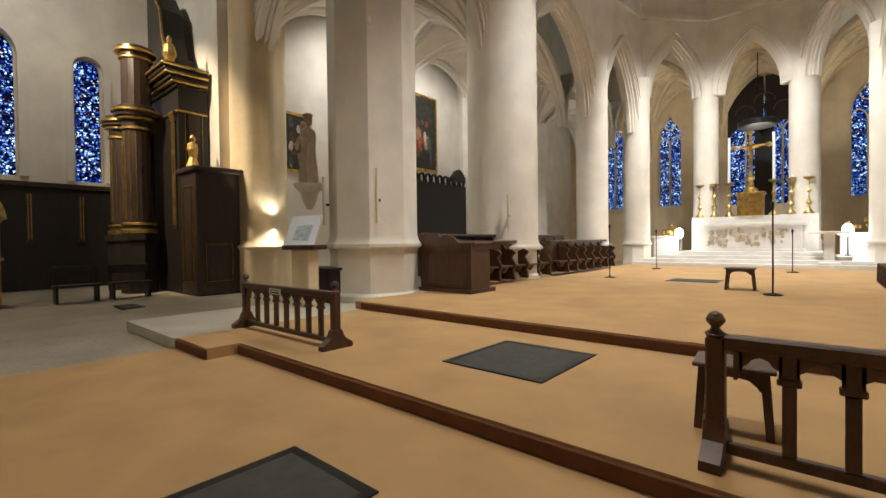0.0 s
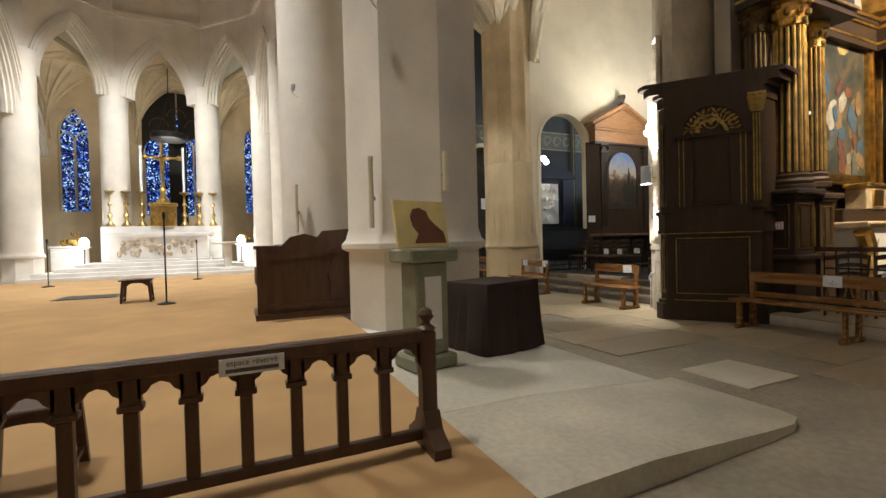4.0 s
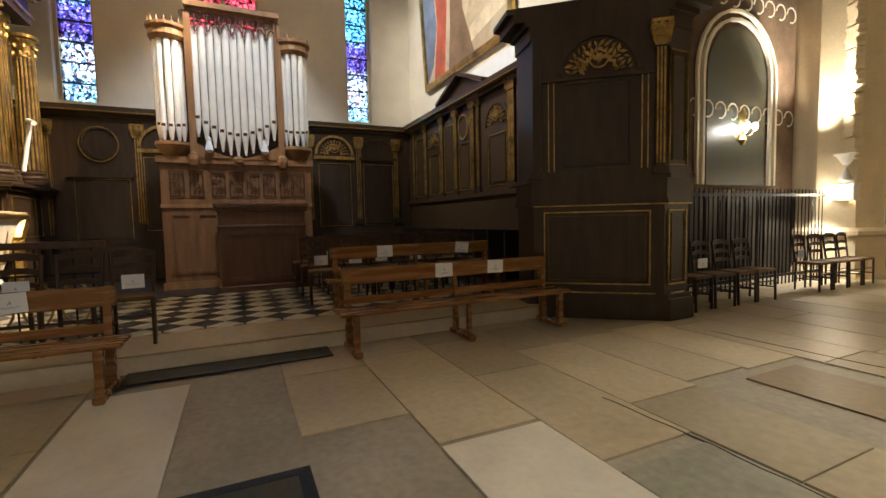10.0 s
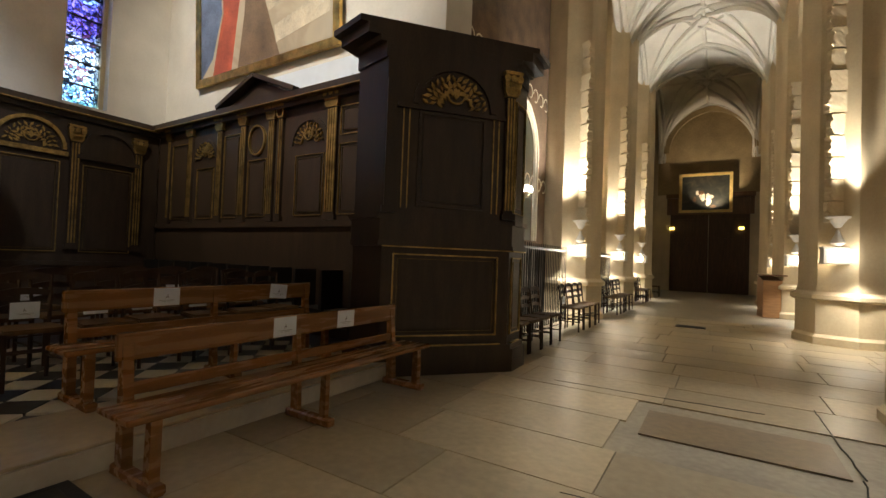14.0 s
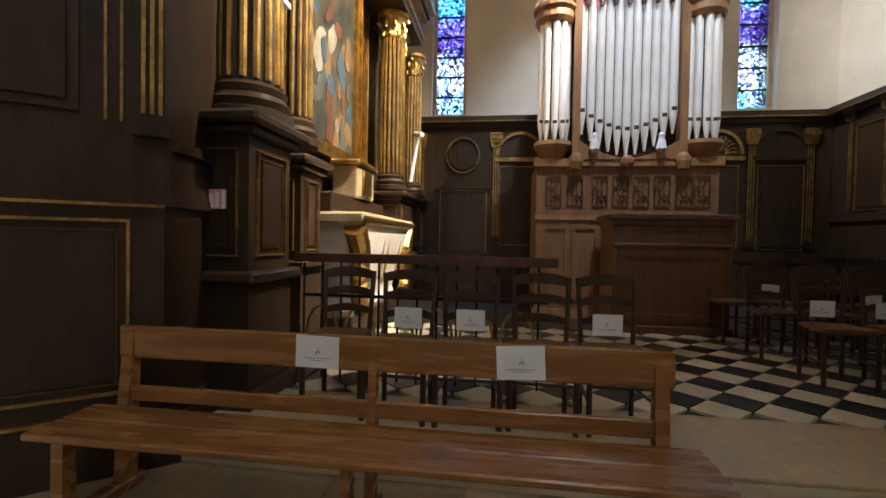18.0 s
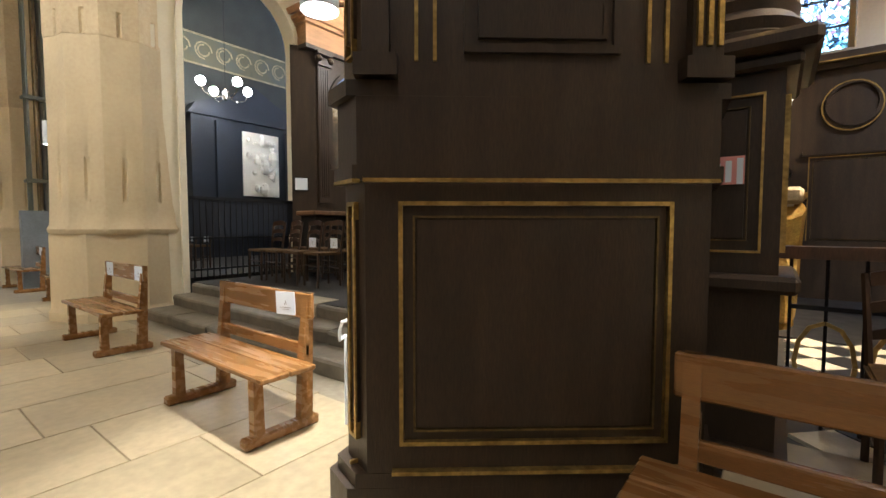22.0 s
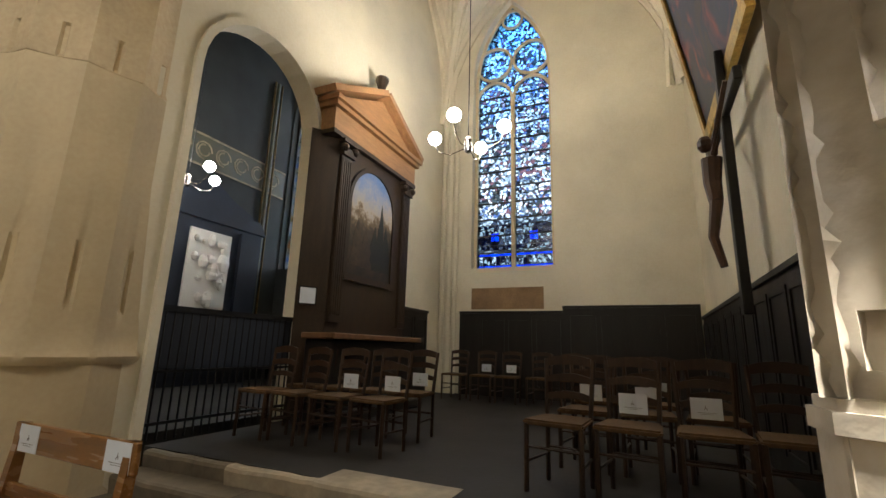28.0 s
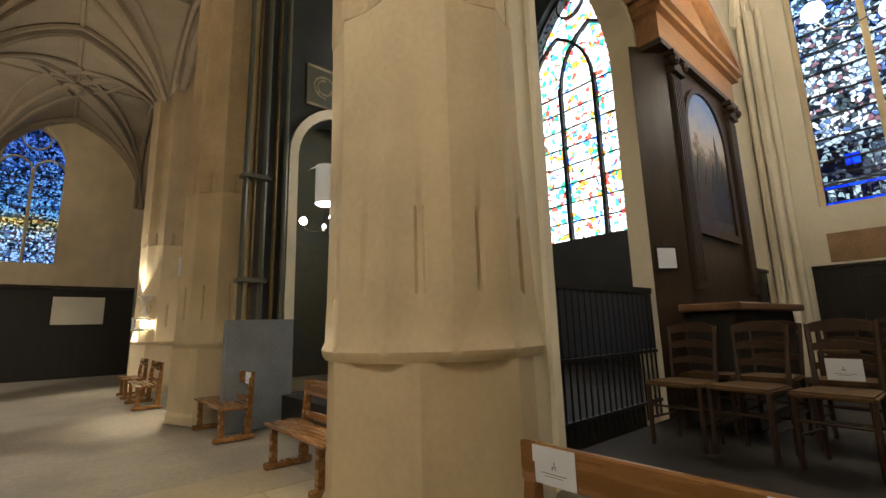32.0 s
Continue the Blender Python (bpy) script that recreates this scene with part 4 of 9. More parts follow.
def make_chair(label, group):
    """A rush-seated church chair that faces -x."""
    c = thing("church_chair", label, "chair", group)
    leg = None
    for sx in (-0.2, 0.2):
        for sy in (-0.2, 0.2):
            bm = bmesh.new()
            if sx > 0:
                tube(bm, [(0.17, sy * 0.85, 0), (0.17, sy * 0.85, 0.45), (0.235, sy * 0.95, 0.92)], 0.018, 6)
                part("back_post", bm, M_CHAIR, c)
            else:
                tube(bm, [(-0.2, sy, 0), (-0.19, sy, 0.46)], 0.019, 6)
                part("leg", bm, M_CHAIR, c)
    bm = bmesh.new()
    prism(bm, [(-0.215, -0.225), (-0.215, 0.225), (0.19, 0.19), (0.19, -0.19)], 0.45, 0.49)
    bmesh.ops.bevel(bm, geom=list(bm.edges), offset=0.014, segments=2, affect="EDGES")
    part("seat", bm, M_RUSH, c, "woven straw seat")
    for z, h in ((0.86, 0.065), (0.73, 0.05), (0.6, 0.045)):
        bm = bmesh.new()
        x = 0.17 + (z - 0.45) * 0.135
        rows = []
        for k in range(7):
            t = k / 3 - 1
            bow = 0.02 * (1 - t * t)
            rows.append([bm.verts.new((x + bow + dx, t * 0.175, z + zz + (0.028 if zz else 0.016) * (1 - t * t))) for dx, zz in ((-0.008, 0), (0.008, 0), (0.008, h), (-0.008, h))])
        for a, b in zip(rows, rows[1:]):
            for i in range(4):
                bm.faces.new((a[i], a[(i + 1) % 4], b[(i + 1) % 4], b[i]))
        bm.faces.new(rows[0][::-1]), bm.faces.new(rows[-1])
        part("back_slat", bm, M_CHAIR, c)
    for a, b in (((-0.195, -0.2, 0.2), (0.17, -0.17, 0.2)), ((-0.195, 0.2, 0.2), (0.17, 0.17, 0.2)), ((-0.195, -0.2, 0.3), (-0.195, 0.2, 0.3)), ((0.17, -0.17, 0.25), (0.17, 0.17, 0.25))):
        bm = bmesh.new()
        tube(bm, [a, b], 0.011, 5)
        part("stretcher", bm, M_CHAIR, c)
    return c


def with_notice(ob):
    notice(ob, lambda u, d, z: (0.172 - d, -u, z), 0.0, 0.61, 0.2, 0.145)
    return ob


CHAIR = make_chair("dark wooden church chair with woven straw seat", "straw-seated church chairs")
CHAIR.matrix_basis = pose(9.0, 3.97, 0.17, 0, 0, 4)
NOTED = with_notice(make_chair("dark church chair with straw seat and paper notice", "straw-seated church chairs"))
NOTED.matrix_basis = pose(8.87, 3.49, 0.17, 0, 0, -3)


def chairs(rows):
    for x, y, z, turn, noted in rows:
        copy_thing(NOTED if noted else CHAIR, pose(x, y, z, 0, 0, turn))


# south transept, north-east side and south-west side
chairs([(8.87, 3.03, 0.17, 2, 1), (8.88, 2.56, 0.17, -2, 0), (8.9, 2.1, 0.17, 3, 1)])
rnd = random.Random(4)
for i, x in enumerate((10.2, 11.0, 11.8)):
    for j in range(6):
        chairs([(x + rnd.uniform(-0.05, 0.05), 0.0 - 0.52 * j + rnd.uniform(-0.04, 0.04), 0.17, rnd.uniform(-7, 7), int((i + j) % 3 == 0 or (i == 0 and j < 4)))])
# along the aisle wall
for k, y in enumerate((-4.75, -5.25, -5.75, -6.25)):
    chairs([(7.72, y, 0, rnd.uniform(-6, 6), int(k < 2))])
for k, y in enumerate((-7.9, -8.4, -8.9, -9.35)):
    chairs([(7.72, y, 0, rnd.uniform(-6, 6), int(k == 0))])
for y in (-11.9, -12.4, -12.9, -13.4, -13.9, -17.0, -17.5, -18.0, -18.5, -22.0):
    chairs([(7.7, y, 0, rnd.uniform(-6, 6), 0)])
# the chapel: two groups on either side of a gangway
for x, y, n in ((10.25, 9.75, 1), (10.25, 10.25, 1), (10.25, 10.75, 0), (10.25, 11.22, 0), (11.0, 9.8, 1), (11.0, 10.3, 0), (11.0, 10.8, 0), (11.0, 11.25, 0)):
    chairs([(x, y, CF, -6 + rnd.uniform(-5, 5), n)])
for x, y, n in ((9.95, 8.1, 0), (9.98, 7.62, 1), (10.0, 7.12, 1), (10.0, 6.66, 0), (10.75, 8.0, 1), (10.75, 7.5, 1), (10.78, 7.0, 0), (11.6, 8.0, 0), (11.6, 7.4, 1)):
    chairs([(x, y - 0.12, CF, -4 + rnd.uniform(-5, 5), n)])
for x, y, n in ((14.9, 10.9, 0), (14.9, 10.3, 1), (14.9, 9.8, 1), (14.9, 9.2, 0), (14.9, 8.6, 0)):
    chairs([(x, y, CF, rnd.uniform(-5, 5), n)])
# beyond the second archway
for y in (13.6, 14.2, 14.8, 15.4):
    chairs([(10.2, y, CF, rnd.uniform(-8, 8), int(y < 15))])
# choir, beside the southern stalls
for y in (14.2, 15.0, 15.8):
    chairs([(1.25, y, L2, 0, 0)])

bench(2.05, 4.82, 8.05, 3, "long varnished oak bench with two paper notices", "long benches before the transept", 0, 0.86, -1, ((3.72, 0.02), (2.73, -0.05)))
bench(-2.55, 0.12, 8.2, 3, "long varnished oak bench with two paper notices", "long benches before the transept", 0, 0.85, -1, ((-1.08, 0.0), (-1.78, 0.03)))
bench(-2.41, 0.0, 9.42, 3, "long varnished oak bench with paper notices", "long benches before the transept", 0.17, 0.85, -1, ((-0.75, 0), (-1.95, 0.1)))
bench(6.93, 8.13, 7.98, 2, "short varnished oak bench with one paper notice", "short benches along the chapels", 0, 0.88, -1, ((7.2, -0.06),))
bench(9.86, 11.09, 8.03, 2, "short varnished oak bench with two paper notices", "short benches along the chapels", 0, 0.89, -1, ((10.0, 0.0), (10.9, 0.0)))
bench(13.45, 14.7, 8.53, 2, "short varnished oak bench before the far chapel", "short benches along the chapels", 0, 0.88)
bench(16.2, 17.5, 8.42, 2, "short varnished oak bench before the far chapel", "short benches along the chapels", 0, 0.88, -1, ((16.35, 0), (16.95, 0)))
bench(20.3, 21.6, 7.95, 2, "short varnished oak bench before the far chapel", "short benches along the chapels", 0, 0.88)
bench(22.4, 23.4, 7.95, 2, "short varnished oak bench before the far chapel", "short benches along the chapels", 0, 0.88)


def stool(x, y, z, turn, label, size=0.4, h=0.44):
    s = thing("stool", label, "stool", "", pose(x, y, z, 0, 0, turn))
    a = size / 2
    bm = bmesh.new()
    box(bm, -a - 0.03, -a * 0.8 - 0.02, h - 0.03, a + 0.03, a * 0.8 + 0.02, h, 0.008)
    part("top", bm, M_STALL, s)
    for sx in (-1, 1):
        for sy in (-1, 1):
            bm = bmesh.new()
            lo = [bm.verts.new((sx * (a * 0.98) + i * 0.024, sy * (a * 0.8) + j * 0.024, 0)) for i, j in ((-1, -1), (1, -1), (1, 1), (-1, 1))]
            hi = [bm.verts.new((sx * (a * 0.84) + i * 0.027, sy * (a * 0.66) + j * 0.027, h - 0.03)) for i, j in ((-1, -1), (1, -1), (1, 1), (-1, 1))]
            for i in range(4):
                bm.faces.new((lo[i], lo[(i + 1) % 4], hi[(i + 1) % 4], hi[i]))
            bm.faces.new(lo[::-1]), bm.faces.new(hi)
            part("leg", bm, M_STALL, s)
    for sy in (-1, 1):
        bm = bmesh.new()
        slab(bm, [(-a * 0.88, h - 0.03), (-a * 0.88, h - 0.17), *[(a * 0.7 * t, h - 0.15 + 0.07 * (1 - t ** 4)) for t in (-1, -0.9, -0.6, -0.2, 0.2, 0.6, 0.9, 1)], (a * 0.88, h - 0.17), (a * 0.88, h - 0.03)], along_x(sy * a * 0.68), -0.011, 0.011)
        part("apron", bm, M_STALL, s)
    for sx in (-1, 1):
        bm = bmesh.new()
        box(bm, sx * a * 0.87 - 0.011, -a * 0.62, h - 0.12, sx * a * 0.87 + 0.011, a * 0.62, h - 0.03)
        part("side_apron", bm, M_STALL, s)
        bm = bmesh.new()
        box(bm, sx * a * 0.93 - 0.012, -a * 0.7, 0.07, sx * a * 0.93 + 0.012, a * 0.7, 0.1)
        part("stretcher", bm, M_STALL, s)


stool(3.73, -2.55, 0, 2, "dark brown wooden stool beside the stone pier")
stool(3.41, -1.28, 0, -4, "dark brown wooden stool beside the stone pier")
stool(-0.48, 3.68, L1, 5, "dark wooden stool behind the barrier on carpet", 0.42, 0.46)
stool(-1.45, 12.1, L2, 3, "low dark wooden stool in the choir", 0.55, 0.5)


def barrier(x0, x1, y, z, top, bays, label, note):
    """An oak barrier of turned posts, cusped arches and square balusters along x."""
    b = thing("barrier", label, "barrier", "oak barriers before the choir", pose(x0, y, z))
    W = x1 - x0
    bm = bmesh.new()
    box(bm, 0.04, -0.05, top - 0.13, W - 0.04, 0.05, top - 0.045, 0.012)
    part("handrail", bm, M_STALL, b)
    bm = bmesh.new()
    box(bm, 0.04, -0.03, 0.055, W - 0.04, 0.03, 0.12, 0.008)
    part("bottom_rail", bm, M_STALL, b)
    pitch = (W - 0.12) / bays
    for k in range(bays):
        u0, u1 = 0.09 + k * pitch, 0.09 + (k + 1) * pitch
        bm = bmesh.new()
        mid, w = (u0 + u1) / 2, pitch / 2
        arch = [(u0 + 0.02, top - 0.3), (u0 + 0.045, top - 0.25), (u0 + 0.03, top - 0.225), (mid - w * 0.45, top - 0.2), (mid - w * 0.3, top - 0.17), (mid, top - 0.155), (mid + w * 0.3, top - 0.17), (mid + w * 0.45, top - 0.2), (u1 - 0.03, top - 0.225), (u1 - 0.045, top - 0.25), (u1 - 0.02, top - 0.3)]
        over_arch(bm, along_x(0), [(u0, top - 0.3), *arch, (u1, top - 0.3)], top - 0.13, -0.022, 0.022)
        part("cusped_arch", bm, M_STALL, b)
    for k in range(1, bays):
        u = 0.09 + k * pitch
        bm = bmesh.new()
        box(bm, u - 0.032, -0.028, 0.12, u + 0.032, 0.028, top - 0.29, 0.006)
        box(bm, u - 0.055, -0.035, top - 0.29, u + 0.055, 0.035, top - 0.255, 0.006)
        part("baluster", bm, M_STALL, b)
    for u in (0.0, W):
        bm = bmesh.new()
        box(bm, u - 0.05, -0.05, 0, u + 0.05, 0.05, top - 0.06, 0.012)
        lathe(bm, [(0.05, 0), (0.062, 0.015), (0.03, 0.04), (0.024, 0.055), (0.05, 0.085), (0.052, 0.105), (0.035, 0.135), (0.008, 0.15)], 12, (u, 0, top - 0.06))
        p = part("post", bm, M_STALL, b)
        bm = bmesh.new()
        slab(bm, [(-0.22, 0), (0.22, 0), (0.22, 0.06), (0.17, 0.09), (0.1, 0.14), (0.06, 0.24), (-0.06, 0.24), (-0.1, 0.14), (-0.17, 0.09), (-0.22, 0.06)], along_y(u), -0.055, 0.055)
        part("foot", bm, M_STALL, p)
    bm = bmesh.new()
    rect(bm, along_x(-0.052), W * note - 0.16, top - 0.17, W * note + 0.16, top - 0.08, -0.006, 0)
    s = part("reserved_sign", bm, M_PAPER, b, "white printed sign on the handrail")
    for text, size, zz, colour in (("espace réservé", 0.042, -0.118, M_INK),):
        cu = bpy.data.curves.new("writing", "FONT")
        cu.body, cu.size, cu.align_x, cu.extrude = text, size, "CENTER", 0.001
        tx = new("writing", cu)
        cu.materials.append(colour)
        tx.parent, tx.matrix_basis = s, pose(W * note, -0.0595, top + zz, 90)
    bm = bmesh.new()
    rect(bm, along_x(-0.0585), W * note - 0.13, top - 0.155, W * note + 0.13, top - 0.135, -0.002, 0)
    part("small_print", bm, M_INK, s)
    return b


barrier(-7.05, -4.65, 3.3, L1, 0.76, 8, "dark oak barrier with cusped arches on carpet", 0.42)
barrier(-0.49, 1.69, 3.05, L1, 0.8, 8, "dark oak barrier with cusped arches on carpet", 0.53)


def mat_on_floor(name, x0, y0, x1, y1, z, label):
    m = thing(name, label, "floor mat", "", pose((x0 + x1) / 2, (y0 + y1) / 2, z))
    a, b = (x1 - x0) / 2, (y1 - y0) / 2
    bm = bmesh.new()
    box(bm, -a, -b, 0, a, b, 0.012, 0.004)
    part("mat", bm, M_MAT, m)
    bm = bmesh.new()
    hollow(bm, lambda u, d, z: (u, z, 0.012 + d), -a - 0.03, -b - 0.03, a + 0.03, b + 0.03, 0.07, -0.008, 0.002)
    part("border", bm, M_IRON, m)


mat_on_floor("floor_grille", -3.15, 3.68, -2.0, 4.92, L1, "dark square floor grille set in carpet")
mat_on_floor("floor_grille", -2.85, 0.75, -2.0, 1.65, 0.006, "dark square floor grille set in carpet")
mat_on_floor("floor_grille", -3.35, 13.5, -2.15, 14.4, L2, "dark square floor grille set in carpet")
mat_on_floor("doormat", 5.24, 0.82, 5.95, 1.5, 0.0, "dark bristle mat on the stone floor")
mat_on_floor("doormat", 8.0, 0.3, 8.33, 2.03, 0.0, "long black mat before the transept step")
mat_on_floor("floor_grate", 5.4, -10.75, 5.95, -10.4, 0.0, "small dark iron grate in the aisle floor")
mat_on_floor("floor_grate", 4.9, 15.0, 5.5, 15.4, 0.0, "small dark iron grate in the aisle floor")


def mic_stand(x, y, h):
    s = thing("microphone_stand", "thin black microphone stand on round base", "microphone stand", "microphone stands", pose(x, y, L2))
    for name, pts in (("base", [(0.17, 0), (0.17, 0.02), (0.05, 0.05)]), ("pole", [(0.016, 0.05), (0.016, h)]), ("microphone", [(0.02, h), (0.035, h + 0.1), (0.02, h + 0.16)])):
        bm = bmesh.new()
        lathe(bm, pts, 12)
        part(name, bm, M_IRON, s)


mic_stand(-0.79, 11.2, 1.75)
mic_stand(-5.05, 13.8, 1.5)
mic_stand(-5.04, 18.8, 1.4)
mic_stand(-0.8, 18.9, 1.3)

# ---- dark panelling with gilt lines ----
def face(p, q):
    """A placing on the upright plane over p to q, seen from the left of that way: u along it, d outwards."""
    (x0, y0), (x1, y1) = p, q
    L = math.hypot(x1 - x0, y1 - y0)
    ux, uy = (x1 - x0) / L, (y1 - y0) / L
    return lambda u, d, z: (x0 + u * ux - d * uy, y0 + u * uy + d * ux, z)


def length(p, q):
    return math.hypot(q[0] - p[0], q[1] - p[1])


def gilt_panel(parent, place, u0, z0, u1, z1, gilt=0.016, line=None):
    """A fielded panel: raised field, moulding, and a gilt line round it."""
    bm = bmesh.new()
    rect(bm, place, u0 + 0.07, z0 + 0.07, u1 - 0.07, z1 - 0.07, 0.0, 0.014)
    p = part("panel", bm, M_DARKWOOD, parent)
    bm = bmesh.new()
    hollow(bm, place, u0, z0, u1, z1, gilt, 0.0, 0.022)
    part("gilt_moulding" if line is None else "moulding", bm, line or M_GILTLINE, p, "gilt moulding line" if line is None else "")
    bm = bmesh.new()
    hollow(bm, place, u0 + 0.055, z0 + 0.055, u1 - 0.055, z1 - 0.055, gilt * 0.5, 0.0, 0.018)
    part("inner_line", bm, line or M_INNERGILT, p, "thin gilt line" if line is None else "")


def pilaster(parent, place, u, w, z0, z1, flutes=3, cap=True):
    bm = bmesh.new()
    rect(bm, place, u - w / 2, z0, u + w / 2, z1, 0, 0.045)
    rect(bm, place, u - w / 2 - 0.03, z0, u + w / 2 + 0.03, z0 + 0.08, 0, 0.065)
    p = part("pilaster", bm, M_DARKWOOD, parent)
    for k in range(flutes):
        bm = bmesh.new()
        x = u - w / 2 + w * (k + 0.5) / flutes
        rect(bm, place, x - w * 0.08, z0 + 0.12, x + w * 0.08, z1 - 0.02, 0.045, 0.058)
        part("gilt_flute", bm, M_DULLGOLD, p, "gilt flute")
    if cap:
        bm = bmesh.new()
        rect(bm, place, u - w / 2 - 0.02, z1, u + w / 2 + 0.02, z1 + 0.03, 0, 0.075)
        rect(bm, place, u - w / 2, z1 + 0.03, u + w / 2, z1 + 0.26, 0, 0.03)
        rect(bm, place, u - w / 2 - 0.06, z1 + 0.26, u + w / 2 + 0.06, z1 + 0.3, 0, 0.11)
        bell = part("capital", bm, M_DULLGOLD, p, "gilt leafy capital")
        for k, (dz, g) in enumerate(((0.03, 0.0), (0.1, 0.01), (0.17, 0.025))):
            for j in range(4 if k < 2 else 3):
                x = u + (j / (3 if k < 2 else 2) - 0.5) * (w + 2 * g)
                bm = bmesh.new()
                slab(bm, [(x - 0.035, z1 + dz), (x + 0.035, z1 + dz), (x + 0.045, z1 + dz + 0.06), (x, z1 + dz + 0.1), (x - 0.045, z1 + dz + 0.06)], place, 0.02, 0.08 + g)
                part("gilt_leaf", bm, M_DULLGOLD, p)


def foliage(parent, place, u, z, w, h, n=16, seed=1):
    """A gilt carved spray: leaves and a round medallion in a half-round head."""
    r = random.Random(seed)
    leaves = []
    for k in range(n):
        a = math.pi * (k + 0.5) / n
        for f in (0.5, 0.7, 0.9):
            bm = bmesh.new()
            cu, cz = u + math.cos(a) * w * f, z + math.sin(a) * h * f
            t, s = a + r.uniform(-0.9, 0.9), w * r.uniform(0.09, 0.15)
            slab(bm, [(cu - s * math.cos(t), cz - s * math.sin(t)), (cu + 0.4 * s * math.sin(t), cz - 0.4 * s * math.cos(t)), (cu + s * math.cos(t), cz + s * math.sin(t)), (cu - 0.4 * s * math.sin(t), cz + 0.4 * s * math.cos(t))], place, 0.01, 0.03 + r.uniform(0, 0.012))
            leaves.append(bm)
    bm = bmesh.new()
    ring = [(u + w * 0.24 * math.cos(k * math.pi / 8), z + h * 0.42 + w * 0.24 * math.sin(k * math.pi / 8)) for k in range(17)]
    band(bm, place, ring, -w * 0.05, 0.01, 0.035)
    slab(bm, [(u - w * 0.12, z + h * 0.42), (u, z + h * 0.26), (u + w * 0.12, z + h * 0.42), (u, z + h * 0.62)], place, 0.01, 0.03)
    carving = part("gilt_carving", bm, M_DULLGOLD, parent, "gilt carved leaf ornament")
    for leaf in leaves:
        part("gilt_leaf", leaf, M_DULLGOLD, carving)


def grow(pts, d, cx, cy):
    return [(x + d * (1 if x > cx else -1) * 0.9, y + d * (1 if y > cy else -1)) for x, y in pts]


def casing(pts, faces, label):
    """A wood-cased pier: plan pts; faces lists the sides (index, with flutes at their ends)."""
    t = thing("panelled_pier_casing", label, "wood panelling", "wood-cased transept piers")
    cx, cy = sum(p[0] for p in pts) / len(pts), sum(p[1] for p in pts) / len(pts)
    bm = bmesh.new()
    prism(bm, pts, 0.33, 3.86)
    part("body", bm, M_DARKWOOD, t)
    for name, d, z0, z1, material in (("plinth", 0.06, 0, 0.28, M_DARKWOOD), ("plinth_moulding", 0.035, 0.28, 0.34, M_DARKWOOD), ("waist_moulding", 0.035, 1.5, 1.56, M_DARKWOOD), ("dado", 0.022, 1.56, 1.82, M_DARKWOOD), ("dado_cap", 0.05, 1.82, 1.88, M_DARKWOOD), ("frieze", 0.02, 3.68, 3.86, M_DARKWOOD), ("cornice_bed", 0.07, 3.86, 3.93, M_DARKWOOD), ("cornice", 0.18, 3.93, 4.05, M_DARKWOOD), ("cornice_top", 0.25, 4.05, 4.12, M_DARKWOOD)):
        bm = bmesh.new()
        prism(bm, grow(pts, d, cx, cy), z0, z1)
        part(name, bm, material, t)
    for i, wide in faces:
        p, q = pts[i], pts[(i + 1) % len(pts)]
        L, pl = length(p, q), face(p, q)
        for a, b, z, d in ((0, L, 1.49, 0.02), (0.1, L - 0.1, 0.345, 0.0)):
            bm = bmesh.new()
            rect(bm, pl, a, z, b, z + 0.015, d, d + 0.032)
            part("gilt_line", bm, M_GILTLINE, t, "gilt line")
        gilt_panel(t, pl, 0.16 if wide else 0.06, 0.46, L - (0.13 if wide else 0.06), 1.42)
        if wide:
            gilt_panel(t, pl, 0.38, 1.98, L - 0.38, 3.1, 0.03, M_DARKWOOD)
            for u in (0.2, 0.27, L - 0.27, L - 0.2):
                bm = bmesh.new()
                rect(bm, pl, u - 0.007, 1.95, u + 0.007, 3.12, 0, 0.012)
                part("gilt_strip", bm, M_GILTLINE, t, "thin gilt strip")
            bm = bmesh.new()
            rect(bm, pl, 0.12, 3.11, L - 0.12, 3.16, 0, 0.04)
            band(bm, pl, rounded(0.24, L - 0.24, 3.17, 16) if L < 1.45 else rounded(0.33, L - 0.37, 3.17, 16), 0.07, 0, 0.035)
            part("arch_moulding", bm, M_DARKWOOD, t)
            foliage(t, pl, L / 2 - (0 if L < 1.45 else 0.02), 3.18, 0.42, 0.4, 16, i)
            pilaster(t, pl, 0.06, 0.12, 1.88, 3.42, 3)
            pilaster(t, pl, L - 0.05, 0.1, 1.88, 3.42, 0, False)
        else:
            gilt_panel(t, pl, 0.06, 1.98, L - 0.06, 3.4, 0.01)
    return t


# plans run so that the outer side lies to the left of each edge
casing([(7.40, 5.80), (7.46, 5.98), (7.62, 6.02), (9.0, 6.02), (9.0, 4.86), (8.25, 4.74)], ((0, False), (5, True)), "dark wood pier casing with gilt-edged panels")
casing([(7.38, -3.78), (8.42, -2.55), (9.0, -2.7), (9.0, -4.25), (7.40, -4.25)], ((0, True), (4, False)), "dark wood pier casing with gilt-edged panels")

# panelling of the transept walls
w = thing("wall_panelling", "dark wood wall panelling with gilt pilasters and carvings", "wood panelling")
pl = face((8.4, -3.42), (15.4, -3.42))
bm = bmesh.new()
rect(bm, pl, 0, 0.15, 7.0, 3.75, -0.12, 0)
part("backing", bm, M_DARKWOOD, w)
for z0, z1, d in ((3.75, 3.84, 0.1), (3.84, 3.95, 0.2), (1.8, 1.88, 0.06), (0.15, 0.3, 0.05)):
    bm = bmesh.new()
    rect(bm, pl, 0.5, z0, 7.0, z1, -0.1, d)
    part("moulding", bm, M_DARKWOOD, w)
bm = bmesh.new()
rect(bm, pl, 0.6, 3.835, 7.0, 3.85, 0.1, 0.21)
